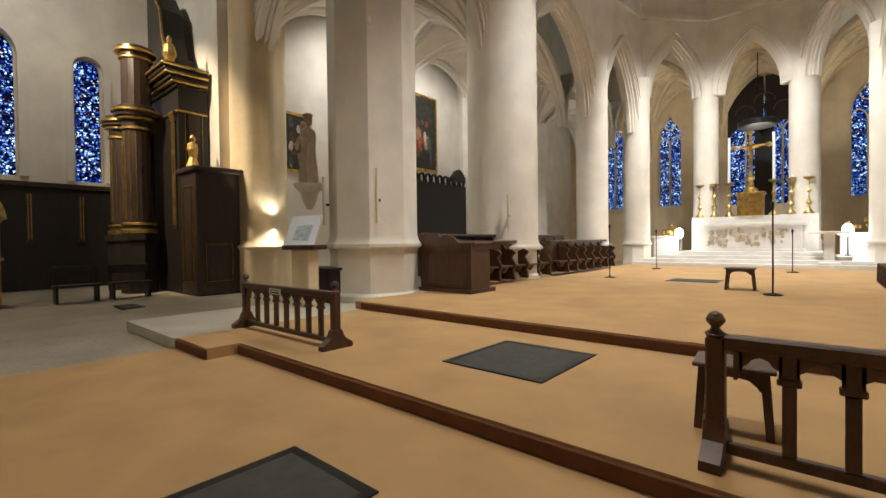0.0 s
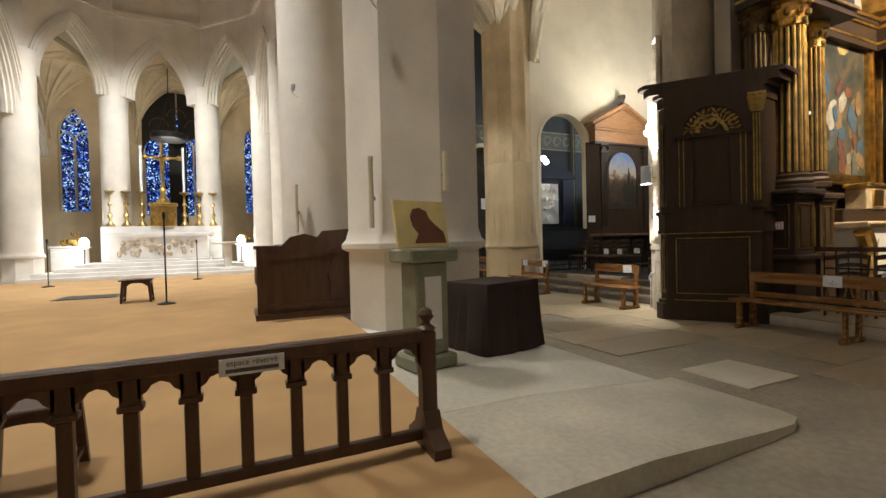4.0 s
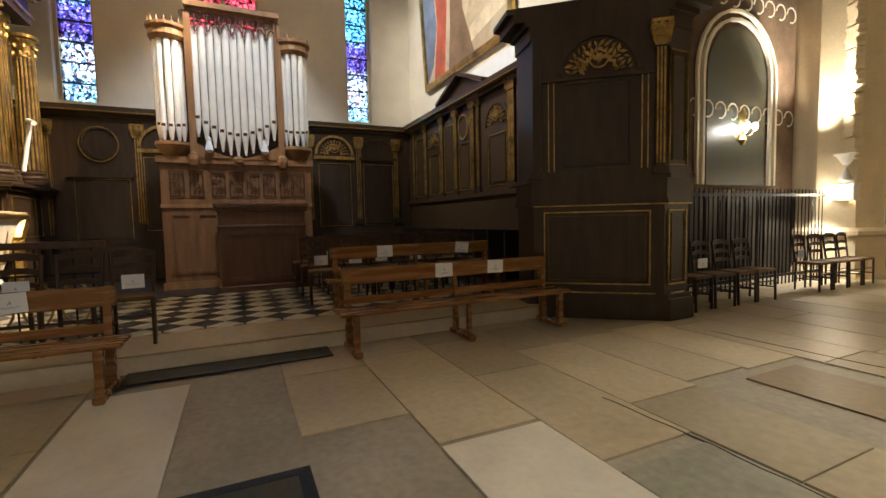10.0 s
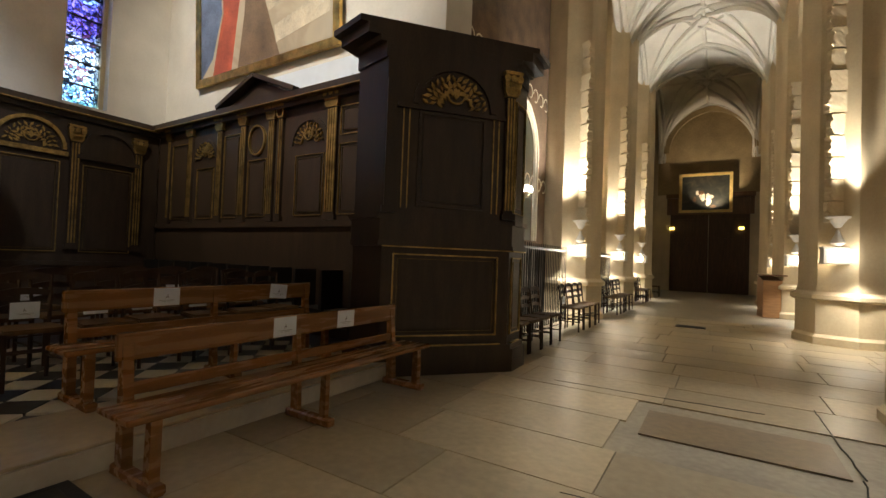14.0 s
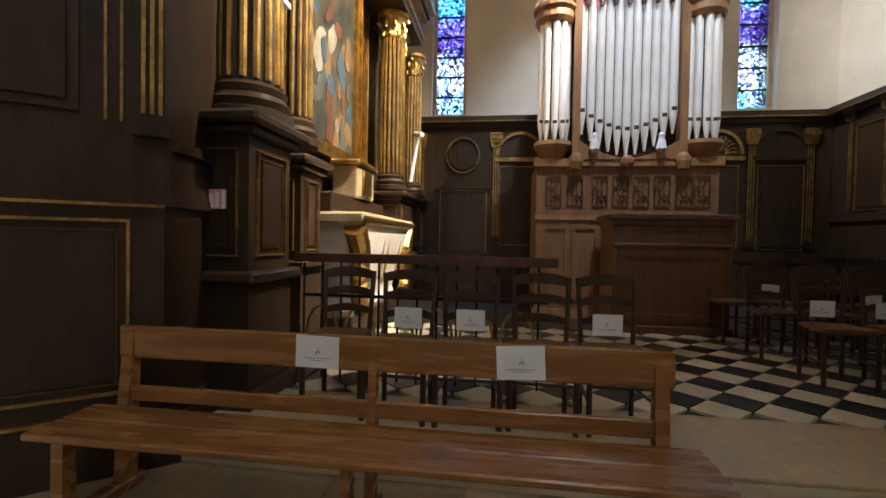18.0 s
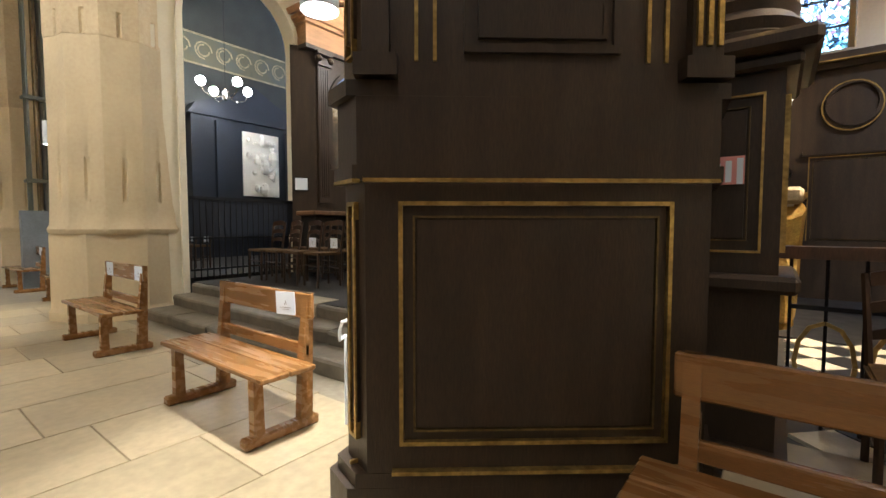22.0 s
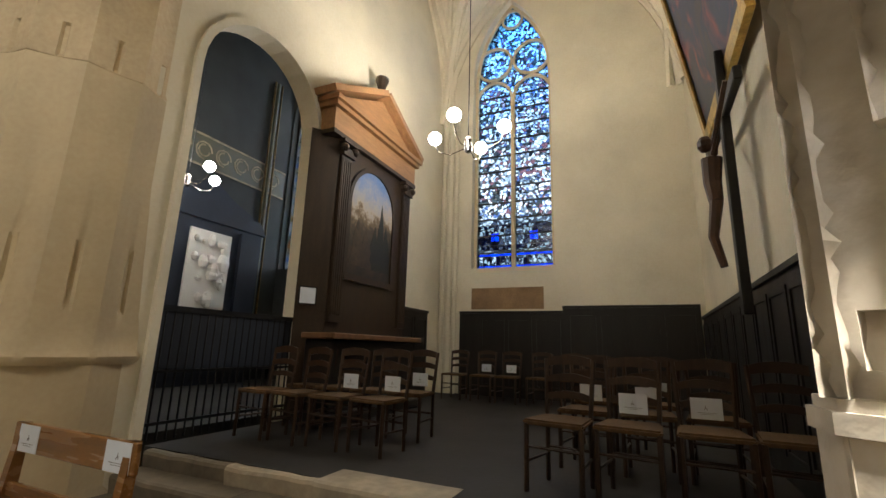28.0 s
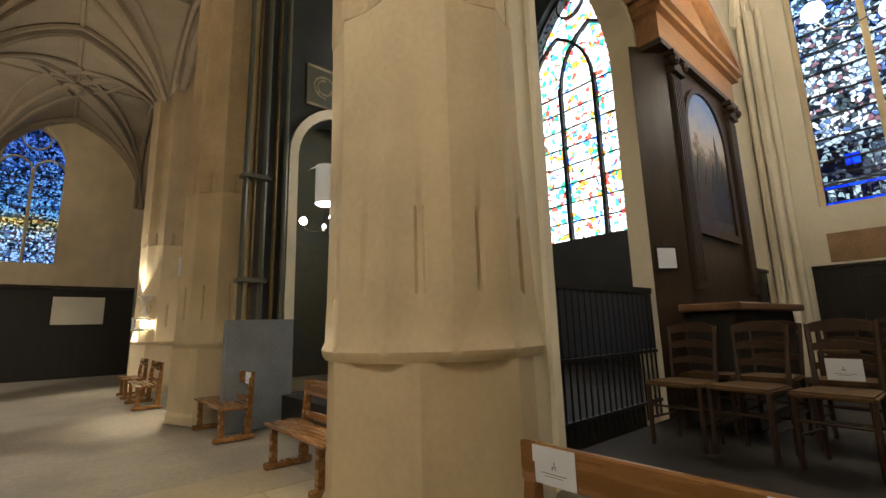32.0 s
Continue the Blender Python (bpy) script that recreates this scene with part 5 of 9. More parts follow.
part("gilt_line", bm, M_GILTLINE, w, "gilt line under the cornice")
for x, n_ in ((9.16, 3), (10.17, 4), (11.36, 2), (11.6, 3), (12.38, 3), (13.1, 3), (14.1, 3), (14.9, 2)):
    pilaster(w, pl, x - 8.4, 0.05 * n_, 1.9, 3.62, n_)
for u0, u1 in ((10.3, 11.1), (13.25, 13.98)):
    gilt_panel(w, pl, u0 - 8.4 + 0.05, 1.98, u1 - 8.4 - 0.1, 2.95, 0.01)
    bm = bmesh.new()
    band(bm, pl, rounded(u0 - 8.38, u1 - 8.42, 3.12, 14), 0.05, 0, 0.03)
    part("arch_moulding", bm, M_DARKWOOD, w)
    foliage(w, pl, (u0 + u1) / 2 - 8.4, 3.13, 0.34, 0.34, 12, int(u0 * 7))
gilt_panel(w, pl, 0.9, 1.98, 1.62, 3.05, 0.01)
gilt_panel(w, pl, 0.9, 3.18, 1.62, 3.62, 0.01)
gilt_panel(w, pl, 5.8, 1.98, 6.42, 3.5, 0.01)
gilt_panel(w, pl, 3.34, 1.98, 3.86, 2.98, 0.01)
gilt_panel(w, pl, 4.1, 1.98, 4.6, 3.5, 0.01)
bm = bmesh.new()
band(bm, pl, [(3.62 + 0.2 * math.cos(k * math.pi / 10), 3.32 + 0.24 * math.sin(k * math.pi / 10)) for k in range(21)], -0.03, 0, 0.04)
part("oval_medallion", bm, M_GOLD, w, "gilt oval medallion")
bm = bmesh.new()
slab(bm, [(2.6, 3.95), (4.5, 3.95), (3.55, 4.33)], pl, -0.1, 0.08)
for a, b in (((2.5, 3.95), (3.55, 4.36)), ((3.55, 4.36), (4.6, 3.95))):
    band(bm, pl, [a, b], 0.07, -0.1, 0.22)
part("pediment", bm, M_DARKWOOD, w)
for k in range(11):
    bm = bmesh.new()
    u = 0.9 + k * 0.56
    rect(bm, pl, u, 0.3, u + 0.05, 1.15, 0.0, 0.4)
    part("stall_arm", bm, M_BLACKWOOD, w)
bm = bmesh.new()
rect(bm, pl, 0.9, 0.55, 6.6, 0.6, 0.0, 0.38)
part("stall_seat", bm, M_BLACKWOOD, w)

w = thing("wall_panelling", "dark wood end wall panelling with arched doors", "wood panelling")
pl = face((15.38, -3.4), (15.38, 5.5))
bm = bmesh.new()
rect(bm, pl, 0, 0.15, 8.9, 3.72, -0.1, 0)
part("backing", bm, M_DARKWOOD, w)
for z0, z1, d in ((3.72, 3.82, 0.08), (3.82, 3.93, 0.16), (1.0, 1.08, 0.04)):
    bm = bmesh.new()
    rect(bm, pl, 0, z0, 8.9, z1, -0.1, d)
    part("moulding", bm, M_DARKWOOD, w)
bm = bmesh.new()
rect(bm, pl, 0, 3.81, 8.9, 3.83, 0.08, 0.175)
part("gilt_line", bm, M_GILTLINE, w, "gilt line under the cornice")
for y in (-0.68, -1.95, -3.0, 3.0, 4.6):
    pilaster(w, pl, y + 3.4, 0.14, 1.3, 3.3, 3)
for y, material in ((-1.32, M_GILTLINE), (-2.5, M_DARKWOOD), (2.5, M_GILTLINE)):
    bm = bmesh.new()
    band(bm, pl, rounded(y + 3.4 - 0.44, y + 3.4 + 0.44, 3.12, 14), 0.06, 0, 0.05)
    rect(bm, pl, y + 3.4 - 0.52, 3.0, y + 3.4 + 0.52, 3.08, 0, 0.06)
    part("arch_moulding", bm, material, w)
    gilt_panel(w, pl, y + 3.4 - 0.42, 1.25, y + 3.4 + 0.42, 2.9, 0.014)
foliage(w, pl, 2.08, 3.12, 0.38, 0.38, 13, 5)
bm = bmesh.new()
gilt_panel(w, pl, 6.58, 1.05, 7.58, 2.4, 0.014)
rect(bm, pl, 6.5, 2.42, 7.66, 2.5, 0, 0.07)
slab(bm, [(6.55, 2.5), (7.61, 2.5), (7.45, 2.68), (6.71, 2.68)], pl, 0, 0.05)
part("door_head", bm, M_DARKWOOD, w)
bm = bmesh.new()
band(bm, pl, [(7.1 + 0.34 * math.cos(k * math.pi / 12), 3.14 + 0.36 * math.sin(k * math.pi / 12)) for k in range(25)], -0.018, 0.0, 0.055)
part("oculus_gilding", bm, M_GILTLINE, w, "gilt ring")
bm = bmesh.new()
band(bm, pl, [(7.08 + 0.28 * math.cos(k * math.pi / 12), 3.18 + 0.3 * math.sin(k * math.pi / 12)) for k in range(25)], -0.05, 0.0, 0.05)
part("oculus", bm, M_DARKWOOD, w)

# large painting above the western panelling
def painted(name, cols, scale, centre=0.0):
    """An old oil painting: blurred masses of colour under darkened varnish."""
    m, n, l, p = shader(name)
    tc, no, vo, ramp = n.new("ShaderNodeTexCoord"), n.new("ShaderNodeTexNoise"), n.new("ShaderNodeTexVoronoi"), n.new("ShaderNodeValToRGB")
    no.inputs["Scale"].default_value, no.inputs["Detail"].default_value, no.inputs["Distortion"].default_value = scale, 4, 1.2
    vo.inputs["Scale"].default_value = scale * 1.6
    l.new(tc.outputs["Object"], no.inputs["Vector"]), l.new(no.outputs["Color"], vo.inputs["Vector"])
    ramp.color_ramp.interpolation = "EASE"
    for k, c in enumerate(cols):
        e = ramp.color_ramp.elements[k] if k < 2 else ramp.color_ramp.elements.new(0.5)
        e.position, e.color = 0.25 + 0.5 * k / (len(cols) - 1), (*c, 1)
    l.new(no.outputs["Fac"], ramp.inputs[0])
    l.new(ramp.outputs[0], p.inputs["Base Color"])
    p.inputs["Roughness"].default_value = 0.42
    return m


M_PAINTPALE = painted("pale_oil_painting", [(0.12, 0.14, 0.16), (0.45, 0.36, 0.24), (0.55, 0.47, 0.33), (0.6, 0.18, 0.1), (0.5, 0.42, 0.3)], 0.7)
M_PAINTDARK = painted("dark_oil_painting", [(0.015, 0.015, 0.02), (0.05, 0.04, 0.025), (0.02, 0.03, 0.05), (0.25, 0.16, 0.08), (0.3, 0.07, 0.04)], 1.6)
M_PAINTNIGHT = painted("dark_green_painting", [(0.01, 0.012, 0.01), (0.016, 0.018, 0.014), (0.025, 0.026, 0.02), (0.035, 0.032, 0.024), (0.06, 0.05, 0.035)], 2.2)
M_PAINTALTAR = painted("altar_oil_painting", [(0.012, 0.015, 0.016), (0.024, 0.03, 0.028), (0.04, 0.046, 0.04), (0.07, 0.05, 0.03), (0.04, 0.07, 0.1), (0.12, 0.09, 0.055)], 2.4)
M_PAINTGREEN = painted("muted_wall_painting", [(0.05, 0.065, 0.05), (0.09, 0.09, 0.06), (0.17, 0.135, 0.08), (0.07, 0.085, 0.08)], 1.1)


def picture(name, place, u0, z0, u1, z1, material, label, frame_w=0.12, frame=None, lean=0.0):
    t = thing(name, label, "painting")
    bm = bmesh.new()
    slab(bm, [(u0, z0), (u1, z0), (u1, z1), (u0, z1)], lambda u, d, z: place(u, d + lean * (z - z0), z), 0.01, 0.03)
    part("canvas", bm, material, t)
    bm = bmesh.new()
    f = lambda u, d, z: place(u, d + lean * (z - z0), z)
    hollow(bm, f, u0 - frame_w, z0 - frame_w, u1 + frame_w, z1 + frame_w, frame_w, 0.0, 0.07)
    hollow(bm, f, u0 - 0.03, z0 - 0.03, u1 + 0.03, z1 + 0.03, 0.03, 0.03, 0.05)
    part("frame", bm, frame or M_GOLD, t, "gilt picture frame")
    return t


def masses(parent, place, u0, z0, u1, z1, d, seed, n, tints, size=1.0):
    """Painted masses of colour on a canvas, each a thin uneven patch."""
    r = random.Random(seed)
    for k in range(n):
        cu, cz = r.uniform(u0 + 0.1, u1 - 0.1), r.uniform(z0 + 0.12, z1 - 0.12)
        w_, h_, tl = size * r.uniform(0.06, 0.16), size * r.uniform(0.1, 0.3), r.uniform(-0.9, 0.9)
        w_, h_ = min(w_, cu - u0, u1 - cu), min(h_, cz - z0, z1 - cz)
        bm = bmesh.new()
        slab(bm, [(cu + 0.9 * w_ * math.cos(a) * r.uniform(0.7, 1.0) + 0.15 * h_ * math.sin(a) * tl, cz + h_ * math.sin(a) * r.uniform(0.7, 1.0)) for a in [j * math.pi / 5 for j in range(10)]], place, d, d + 0.002 + 0.0004 * k)
        part("painted_mass", bm, tints[k % len(tints)], parent)


def tint(name, col):
    return mat(name, col, 0.45, var=0.4, scale=6, bump=0.05)


T_FLESH, T_RED, T_UMBER, T_SLATE, T_CREAM = tint("paint_flesh", (0.34, 0.2, 0.11)), tint("paint_red", (0.26, 0.05, 0.03)), tint("paint_umber", (0.1, 0.055, 0.025)), tint("paint_slate", (0.06, 0.08, 0.09)), tint("paint_cream", (0.5, 0.45, 0.36))
pl = face((8.4, -3.5), (15.4, -3.5))
wp = picture("wall_painting", pl, 1.9, 4.75, 5.6, 9.5, M_PAINTPALE, "very large pale oil painting with gilt frame", 0.14, None, 0.05)
on = lambda u, d, z: pl(u, d + 0.05 * (z - 4.75), z)
for k, (name, col, pts) in enumerate((("painted_drapery", (0.5, 0.11, 0.055), [(4.6, 4.75), (5.2, 4.75), (5.05, 5.3), (4.85, 5.9), (4.9, 6.6), (4.7, 7.2), (4.35, 7.0), (4.3, 6.2), (4.45, 5.5)]),
                                        ("painted_sky", (0.16, 0.2, 0.3), [(5.2, 5.1), (5.6, 4.75), (5.6, 9.5), (4.9, 9.5), (4.75, 7.3), (4.95, 6.6), (4.9, 5.9)]),
                                        ("painted_shadow", (0.2, 0.13, 0.075), [(3.2, 4.75), (4.4, 4.75), (4.2, 5.7), (4.1, 6.6), (3.5, 6.9), (3.6, 5.8)]),
                                        ("painted_step", (0.6, 0.52, 0.38), [(2.0, 5.2), (3.3, 5.0), (3.35, 5.3), (2.0, 5.6)]),
                                        ("painted_step", (0.56, 0.48, 0.34), [(2.0, 5.9), (3.5, 5.6), (3.5, 5.95), (2.0, 6.35)]),
                                        ("painted_robe", (0.5, 0.3, 0.14), [(2.3, 6.6), (3.4, 6.3), (3.5, 7.4), (3.0, 8.6), (2.5, 8.2)]))):
    bm = bmesh.new()
    slab(bm, pts, on, 0.03, 0.032 + 0.0005 * k)
    part(name, bm, mat(name + "_colour", col, 0.5, var=0.35, scale=2.5, bump=0.08), wp)
bm = bmesh.new()
rect(bm, pl, 0.85, 3.95, 3.3, 4.38, 0.02, 0.06)
t = thing("white_panel", "plain white board above the wood panelling", "board")
part("board", bm, M_PAPER, t)

# ---- the transept altarpiece ----
def fluted_column(parent, x, y, z0, z1, r, gilt=M_GOLD, body=M_DARKWOOD):
    bm = bmesh.new()
    lathe(bm, [(r * 1.45, 0), (r * 1.45, 0.07), (r * 1.3, 0.09), (r * 1.38, 0.14), (r * 1.2, 0.19), (r * 1.26, 0.24), (r * 1.05, 0.28)], 28, (x, y, z0))
    col = part("column_base", bm, body, parent, "", True)
    bm = bmesh.new()
    lathe(bm, [(r, 0.28), (r * 0.98, (z1 - z0) * 0.5), (r * 0.86, z1 - z0 - 0.42)], 64, (x, y, z0), 16, 0.035)
    part("column_shaft", bm, body, parent, "", False)
    for k in range(16):
        bm = bmesh.new()
        a = 2 * math.pi * k / 16
        cx, cy = math.cos(a), math.sin(a)
        tube(bm, [(x + cx * r * 1.0, y + cy * r * 1.0, z0 + 0.3), (x + cx * r * 0.875, y + cy * r * 0.875, z1 - 0.44)], r * 0.12, 6)
        part("gilt_flute", bm, gilt, parent, "gilt flute")
    bm = bmesh.new()
    lathe(bm, [(r * 0.86, -0.44), (r * 0.98, -0.42), (r * 0.9, -0.38), (r * 0.95, -0.2), (r * 1.2, -0.08), (r * 1.42, -0.06), (r * 1.42, 0)], 20, (x, y, z1))
    for ring, n, rr, zz in ((0, 8, 1.0, -0.36), (1, 8, 1.12, -0.22), (2, 4, 1.35, -0.12)):
        for k in range(n):
            a = 2 * math.pi * (k + 0.5 * ring) / n
            ball(bm, (x + math.cos(a) * r * rr, y + math.sin(a) * r * rr, z1 + zz), r * 0.22, 6, 1.5 if ring < 2 else 0.8)
    part("capital", bm, gilt, parent, "gilt leafy capital")


ret = thing("altarpiece", "dark wood and gilt altarpiece with fluted columns and painting", "altarpiece")
bm = bmesh.new()
box(bm, 9.2, 5.3, 0.15, 14.4, 5.6, 6.2)
part("backing", bm, M_DARKWOOD, ret)
for x0, x1, y0 in ((8.67, 9.36, 4.46), (10.15, 10.75, 4.8), (13.45, 14.75, 4.55), (14.78, 15.25, 4.45)):
    for k, (d, z0, z1, bev) in enumerate(((0.0, 0.15, 0.28, 0.0), (0.02, 1.02, 1.1, 0.02), (0.0, 2.02, 2.08, 0.015), (0.06, 2.08, 2.17, 0.025), (-0.05, 0.28, 1.02, 0.0), (-0.06, 1.1, 2.02, 0.0))):
        bm = bmesh.new()
        box(bm, x0 - d, y0 - d, z0, x1 + d, 5.35, z1, bev)
        p = part("pedestal_block" if d < 0 else "pedestal_moulding", bm, M_DARKWOOD, ret)
    gilt_panel(p, face((x0 + 0.06, y0 + 0.1), (x0 + 0.06, 5.3)), 0.03, 1.2, 0.36, 1.93, 0.01)
    gilt_panel(p, face((x1 - 0.1, y0 + 0.06), (x0 + 0.1, y0 + 0.06)), 0.05, 1.2, x1 - x0 - 0.25, 1.93, 0.01)
fluted_column(ret, 9.1, 4.76, 2.17, 5.3, 0.23)
# rear column: darker gilt carries the shade it stands in
fluted_column(ret, 8.84, 5.12, 2.17, 5.3, 0.19, M_INNERGILT)
fluted_column(ret, 10.45, 5.08, 2.3, 5.3, 0.19)
fluted_column(ret, 13.73, 4.84, 2.2, 5.3, 0.2)
fluted_column(ret, 14.5, 4.95, 2.2, 5.3, 0.16)
fluted_column(ret, 15.0, 4.72, 2.2, 5.1, 0.17, M_DULLGOLD)
pl = face((15.0, 5.3), (8.6, 5.3))
bm = bmesh.new()
rect(bm, pl, 2.15, 2.62, 3.9, 5.75, 0.0, 0.04)
part("painting", bm, M_PAINTALTAR, ret, "old religious painting in muted colours")
bm = bmesh.new()
hollow(bm, pl, 2.03, 2.5, 4.02, 5.87, 0.13, 0.0, 0.1)
hollow(bm, pl, 1.96, 2.43, 4.09, 5.94, 0.05, 0.0, 0.14)
for u0, u1 in ((1.42, 1.9), (4.14, 4.36)):
    hollow(bm, pl, u0, 2.45, u1, 5.28, 0.06, 0.0, 0.07)
    for k in range(4):
        rect(bm, pl, u0 + 0.07 + k * (u1 - u0 - 0.14) / 3.4, 2.55, u0 + 0.1 + k * (u1 - u0 - 0.14) / 3.4, 5.18, 0.0, 0.05)
part("painting_frame", bm, M_GOLD, ret, "broad gilt frame")
rnd = random.Random(31)
tints = [mat("altar_paint_" + n_, c_, 0.45, var=0.4, scale=6, bump=0.05) for n_, c_ in (("pale", (0.3, 0.28, 0.22)), ("ochre", (0.2, 0.13, 0.06)), ("blue", (0.05, 0.1, 0.15)), ("red", (0.13, 0.055, 0.035)), ("grey", (0.1, 0.115, 0.1)), ("glory", (0.34, 0.26, 0.1)))]
for k in range(34):
    cu, cz = rnd.uniform(2.35, 3.7), 2.75 + 1.75 * rnd.random() ** 1.3
    if k == 0:
        cu, cz = 2.95, 5.25
    w_, h_, tl = rnd.uniform(0.07, 0.16), rnd.uniform(0.12, 0.3), rnd.uniform(-0.7, 0.7)
    if k == 0:
        w_, h_ = 0.3, 0.16
    bm = bmesh.new()
    out = [(cu + (w_ * math.cos(a) * math.cos(tl) - h_ * math.sin(a) * math.sin(tl)) * rnd.uniform(0.75, 1.1), cz + (w_ * math.cos(a) * math.sin(tl) + h_ * math.sin(a) * math.cos(tl)) * rnd.uniform(0.75, 1.1)) for a in [j * math.pi / 5 for j in range(10)]]
    slab(bm, out, pl, 0.04, 0.042 + 0.0004 * k)
    part("painted_mass", bm, tints[5 if k == 0 else k % 5], ret)
for z0, z1, d in ((5.3, 5.42, 0.75), (5.42, 5.47, 0.8), (5.47, 5.75, 0.72), (5.75, 5.81, 0.85), (5.81, 5.89, 0.92), (5.89, 5.97, 1.02)):
    for u0, u1, dd in ((0.05, 1.9, d), (4.2, 6.45, d), (1.9, 4.2, d * 0.22)):
        bm = bmesh.new()
        rect(bm, pl, u0 - 0.01, z0, u1 + 0.01, z1, 0, dd)
        part("entablature", bm, M_GOLD if z0 in (5.42, 5.75, 5.89) else M_DARKWOOD, ret)
bm = bmesh.new()
band(bm, pl, rounded(1.9, 4.2, 6.05, 18), 0.2, 0, 0.5)
band(bm, pl, rounded(2.1, 4.0, 6.05, 18), 0.06, 0, 0.55)
part("arched_pediment", bm, M_GOLD, ret)
bm = bmesh.new()
ball(bm, (11.95, 5.1, 6.7), 0.24, 14, 1.0)
for k in range(14):
    a = 2 * math.pi * k / 14
    tube(bm, [(11.95 + 0.24 * math.cos(a), 5.05, 6.7 + 0.24 * math.sin(a)), (11.95 + 0.42 * math.cos(a), 5.05, 6.7 + 0.42 * math.sin(a))], 0.03, 5, 0.008)
part("sunburst", bm, M_GOLD, ret, "gilt rayed medallion")
for x in (9.0, 10.4, 13.7, 14.6):
    bm = bmesh.new()
    lathe(bm, [(0.16, 0), (0.12, 0.1), (0.07, 0.16), (0.16, 0.32), (0.19, 0.45), (0.12, 0.58), (0.06, 0.66), (0.09, 0.72), (0.02, 0.85)], 14, (x, 4.85, 5.97))
    part("urn_finial", bm, M_GOLD, ret)

alt = thing("side_altar", "marble and gilt altar table under the altarpiece", "altar", "", pose(12.15, 4.85, 0.28) @ Matrix.Diagonal((0.88, 1.0, 1.0, 1.0)))
bm = bmesh.new()
box(bm, -1.55, -0.35, -0.13, 1.55, 0.35, 0.16, 0.02)
part("step", bm, M_DARKWOOD, alt)
bm = bmesh.new()
for k, (z, w, d) in enumerate(((0.16, 1.1, 0.25), (0.3, 1.05, 0.22), (0.6, 1.2, 0.28), (0.9, 1.38, 0.36))):
    z1 = (0.3, 0.6, 0.9, 1.22)[k]
    w1, d1 = ((1.05, 0.22), (1.2, 0.28), (1.38, 0.36), (1.5, 0.42))[k]
    a = [bm.verts.new((sx * w, sy * d, z)) for sx, sy in ((-1, -1), (1, -1), (1, 1), (-1, 1))]
    b = [bm.verts.new((sx * w1, sy * d1, z1)) for sx, sy in ((-1, -1), (1, -1), (1, 1), (-1, 1))]
    for i in range(4):
        bm.faces.new((a[i], a[(i + 1) % 4], b[(i + 1) % 4], b[i]))
part("tomb_body", bm, M_MARBLE, alt, "veined pale marble body")
bm = bmesh.new()
box(bm, -1.58, -0.48, 1.22, 1.58, 0.45, 1.36, 0.03)
M_OLDMARBLE = mat("aged_marble", (0.42, 0.34, 0.22), 0.4, var=0.3, scale=4, bump=0.1)
part("table_top", bm, M_OLDMARBLE, alt, "pale marble altar slab")
bm = bmesh.new()
box(bm, -1.6, -0.5, 1.27, 1.6, -0.482, 1.31)
part("gilt_edge", bm, M_GOLD, alt, "gilt edge of the altar slab")
for sx in (-0.55, 0.55):
    bm = bmesh.new()
    hollow(bm, lambda u, d, z: (u + sx, -0.26 - 0.13 * (z - 0.3) + d, z), -0.42, 0.5, 0.42, 1.1, 0.035, -0.03, 0.0)
    part("gilt_frame", bm, M_GOLD, alt, "gilt panel frame")
for sx in (-1, 1):
    bm = bmesh.new()
    tube(bm, [(sx * (1.2 + 0.26 * t + 0.09 * math.sin(7 * t)), -0.36, 0.2 + 0.98 * t) for t in [k / 14 for k in range(15)]], 0.1, 10, 0.14)
    part("corner_scroll", bm, M_GOLD, alt, "gilt scroll bracket")
bm = bmesh.new()
box(bm, -1.3, 0.0, 1.36, 1.3, 0.3, 1.62, 0.02)
part("gradine", bm, M_DARKWOOD, alt)
bm = bmesh.new()
box(bm, -0.45, -0.05, 1.62, 0.45, 0.3, 2.05, 0.02)
part("tabernacle", bm, M_OLDMARBLE, alt, "pale marble tabernacle")
bm = bmesh.new()
box(bm, -0.52, -0.1, 2.05, 0.52, 0.32, 2.13, 0.02)
part("tabernacle_cornice", bm, M_GOLD, alt)
bm = bmesh.new()
box(bm, -0.22, -0.08, 1.66, 0.22, -0.04, 2.0, 0.01)
part("tabernacle_door", bm, M_GOLD, alt, "gilt tabernacle door")


def altar_cross(x, y, z, h, material, label):
    c = thing("altar_cross", label, "cross", "", pose(x, y, z))
    bm = bmesh.new()
    box(bm, -0.03, -0.03, 0, 0.03, 0.03, h, 0.006)
    box(bm, -0.09, -0.09, -0.43, 0.09, 0.09, -0.36, 0.01)
    box(bm, -0.02, -0.02, -0.36, 0.02, 0.02, 0.0)
    part("upright", bm, material, c)
    bm = bmesh.new()
    box(bm, -h * 0.2, -0.03, h * 0.72, h * 0.2, 0.03, h * 0.72 + 0.06, 0.006)
    part("crossbar", bm, material, c)


def wall_light(x, y, z, turn, label):
    """A bracket lamp with a white tube head, fixed to the altarpiece."""
    s = thing("spot_lamp", label, "lamp", "small white lamps on the altarpiece", pose(x, y, z, 0, 0, turn))
    bm = bmesh.new()
    tube(bm, [(0, 0, -0.9), (0, -0.08, -0.4), (0, -0.14, 0)], 0.035, 8)
    part("arm", bm, M_PAPER, s, "white painted arm")
    bm = bmesh.new()
    tube(bm, [(-0.22, -0.14, -0.05), (0.22, -0.16, 0.06)], 0.045, 10)
    part("head", bm, M_PAPER, s, "white tubular lamp head")


altar_cross(9.9, 5.0, 2.6, 1.4, M_PAPER, "slim white cross before the gilt column")
wall_light(14.05, 4.55, 3.3, 30, "white tubular lamp beside the gilt column")

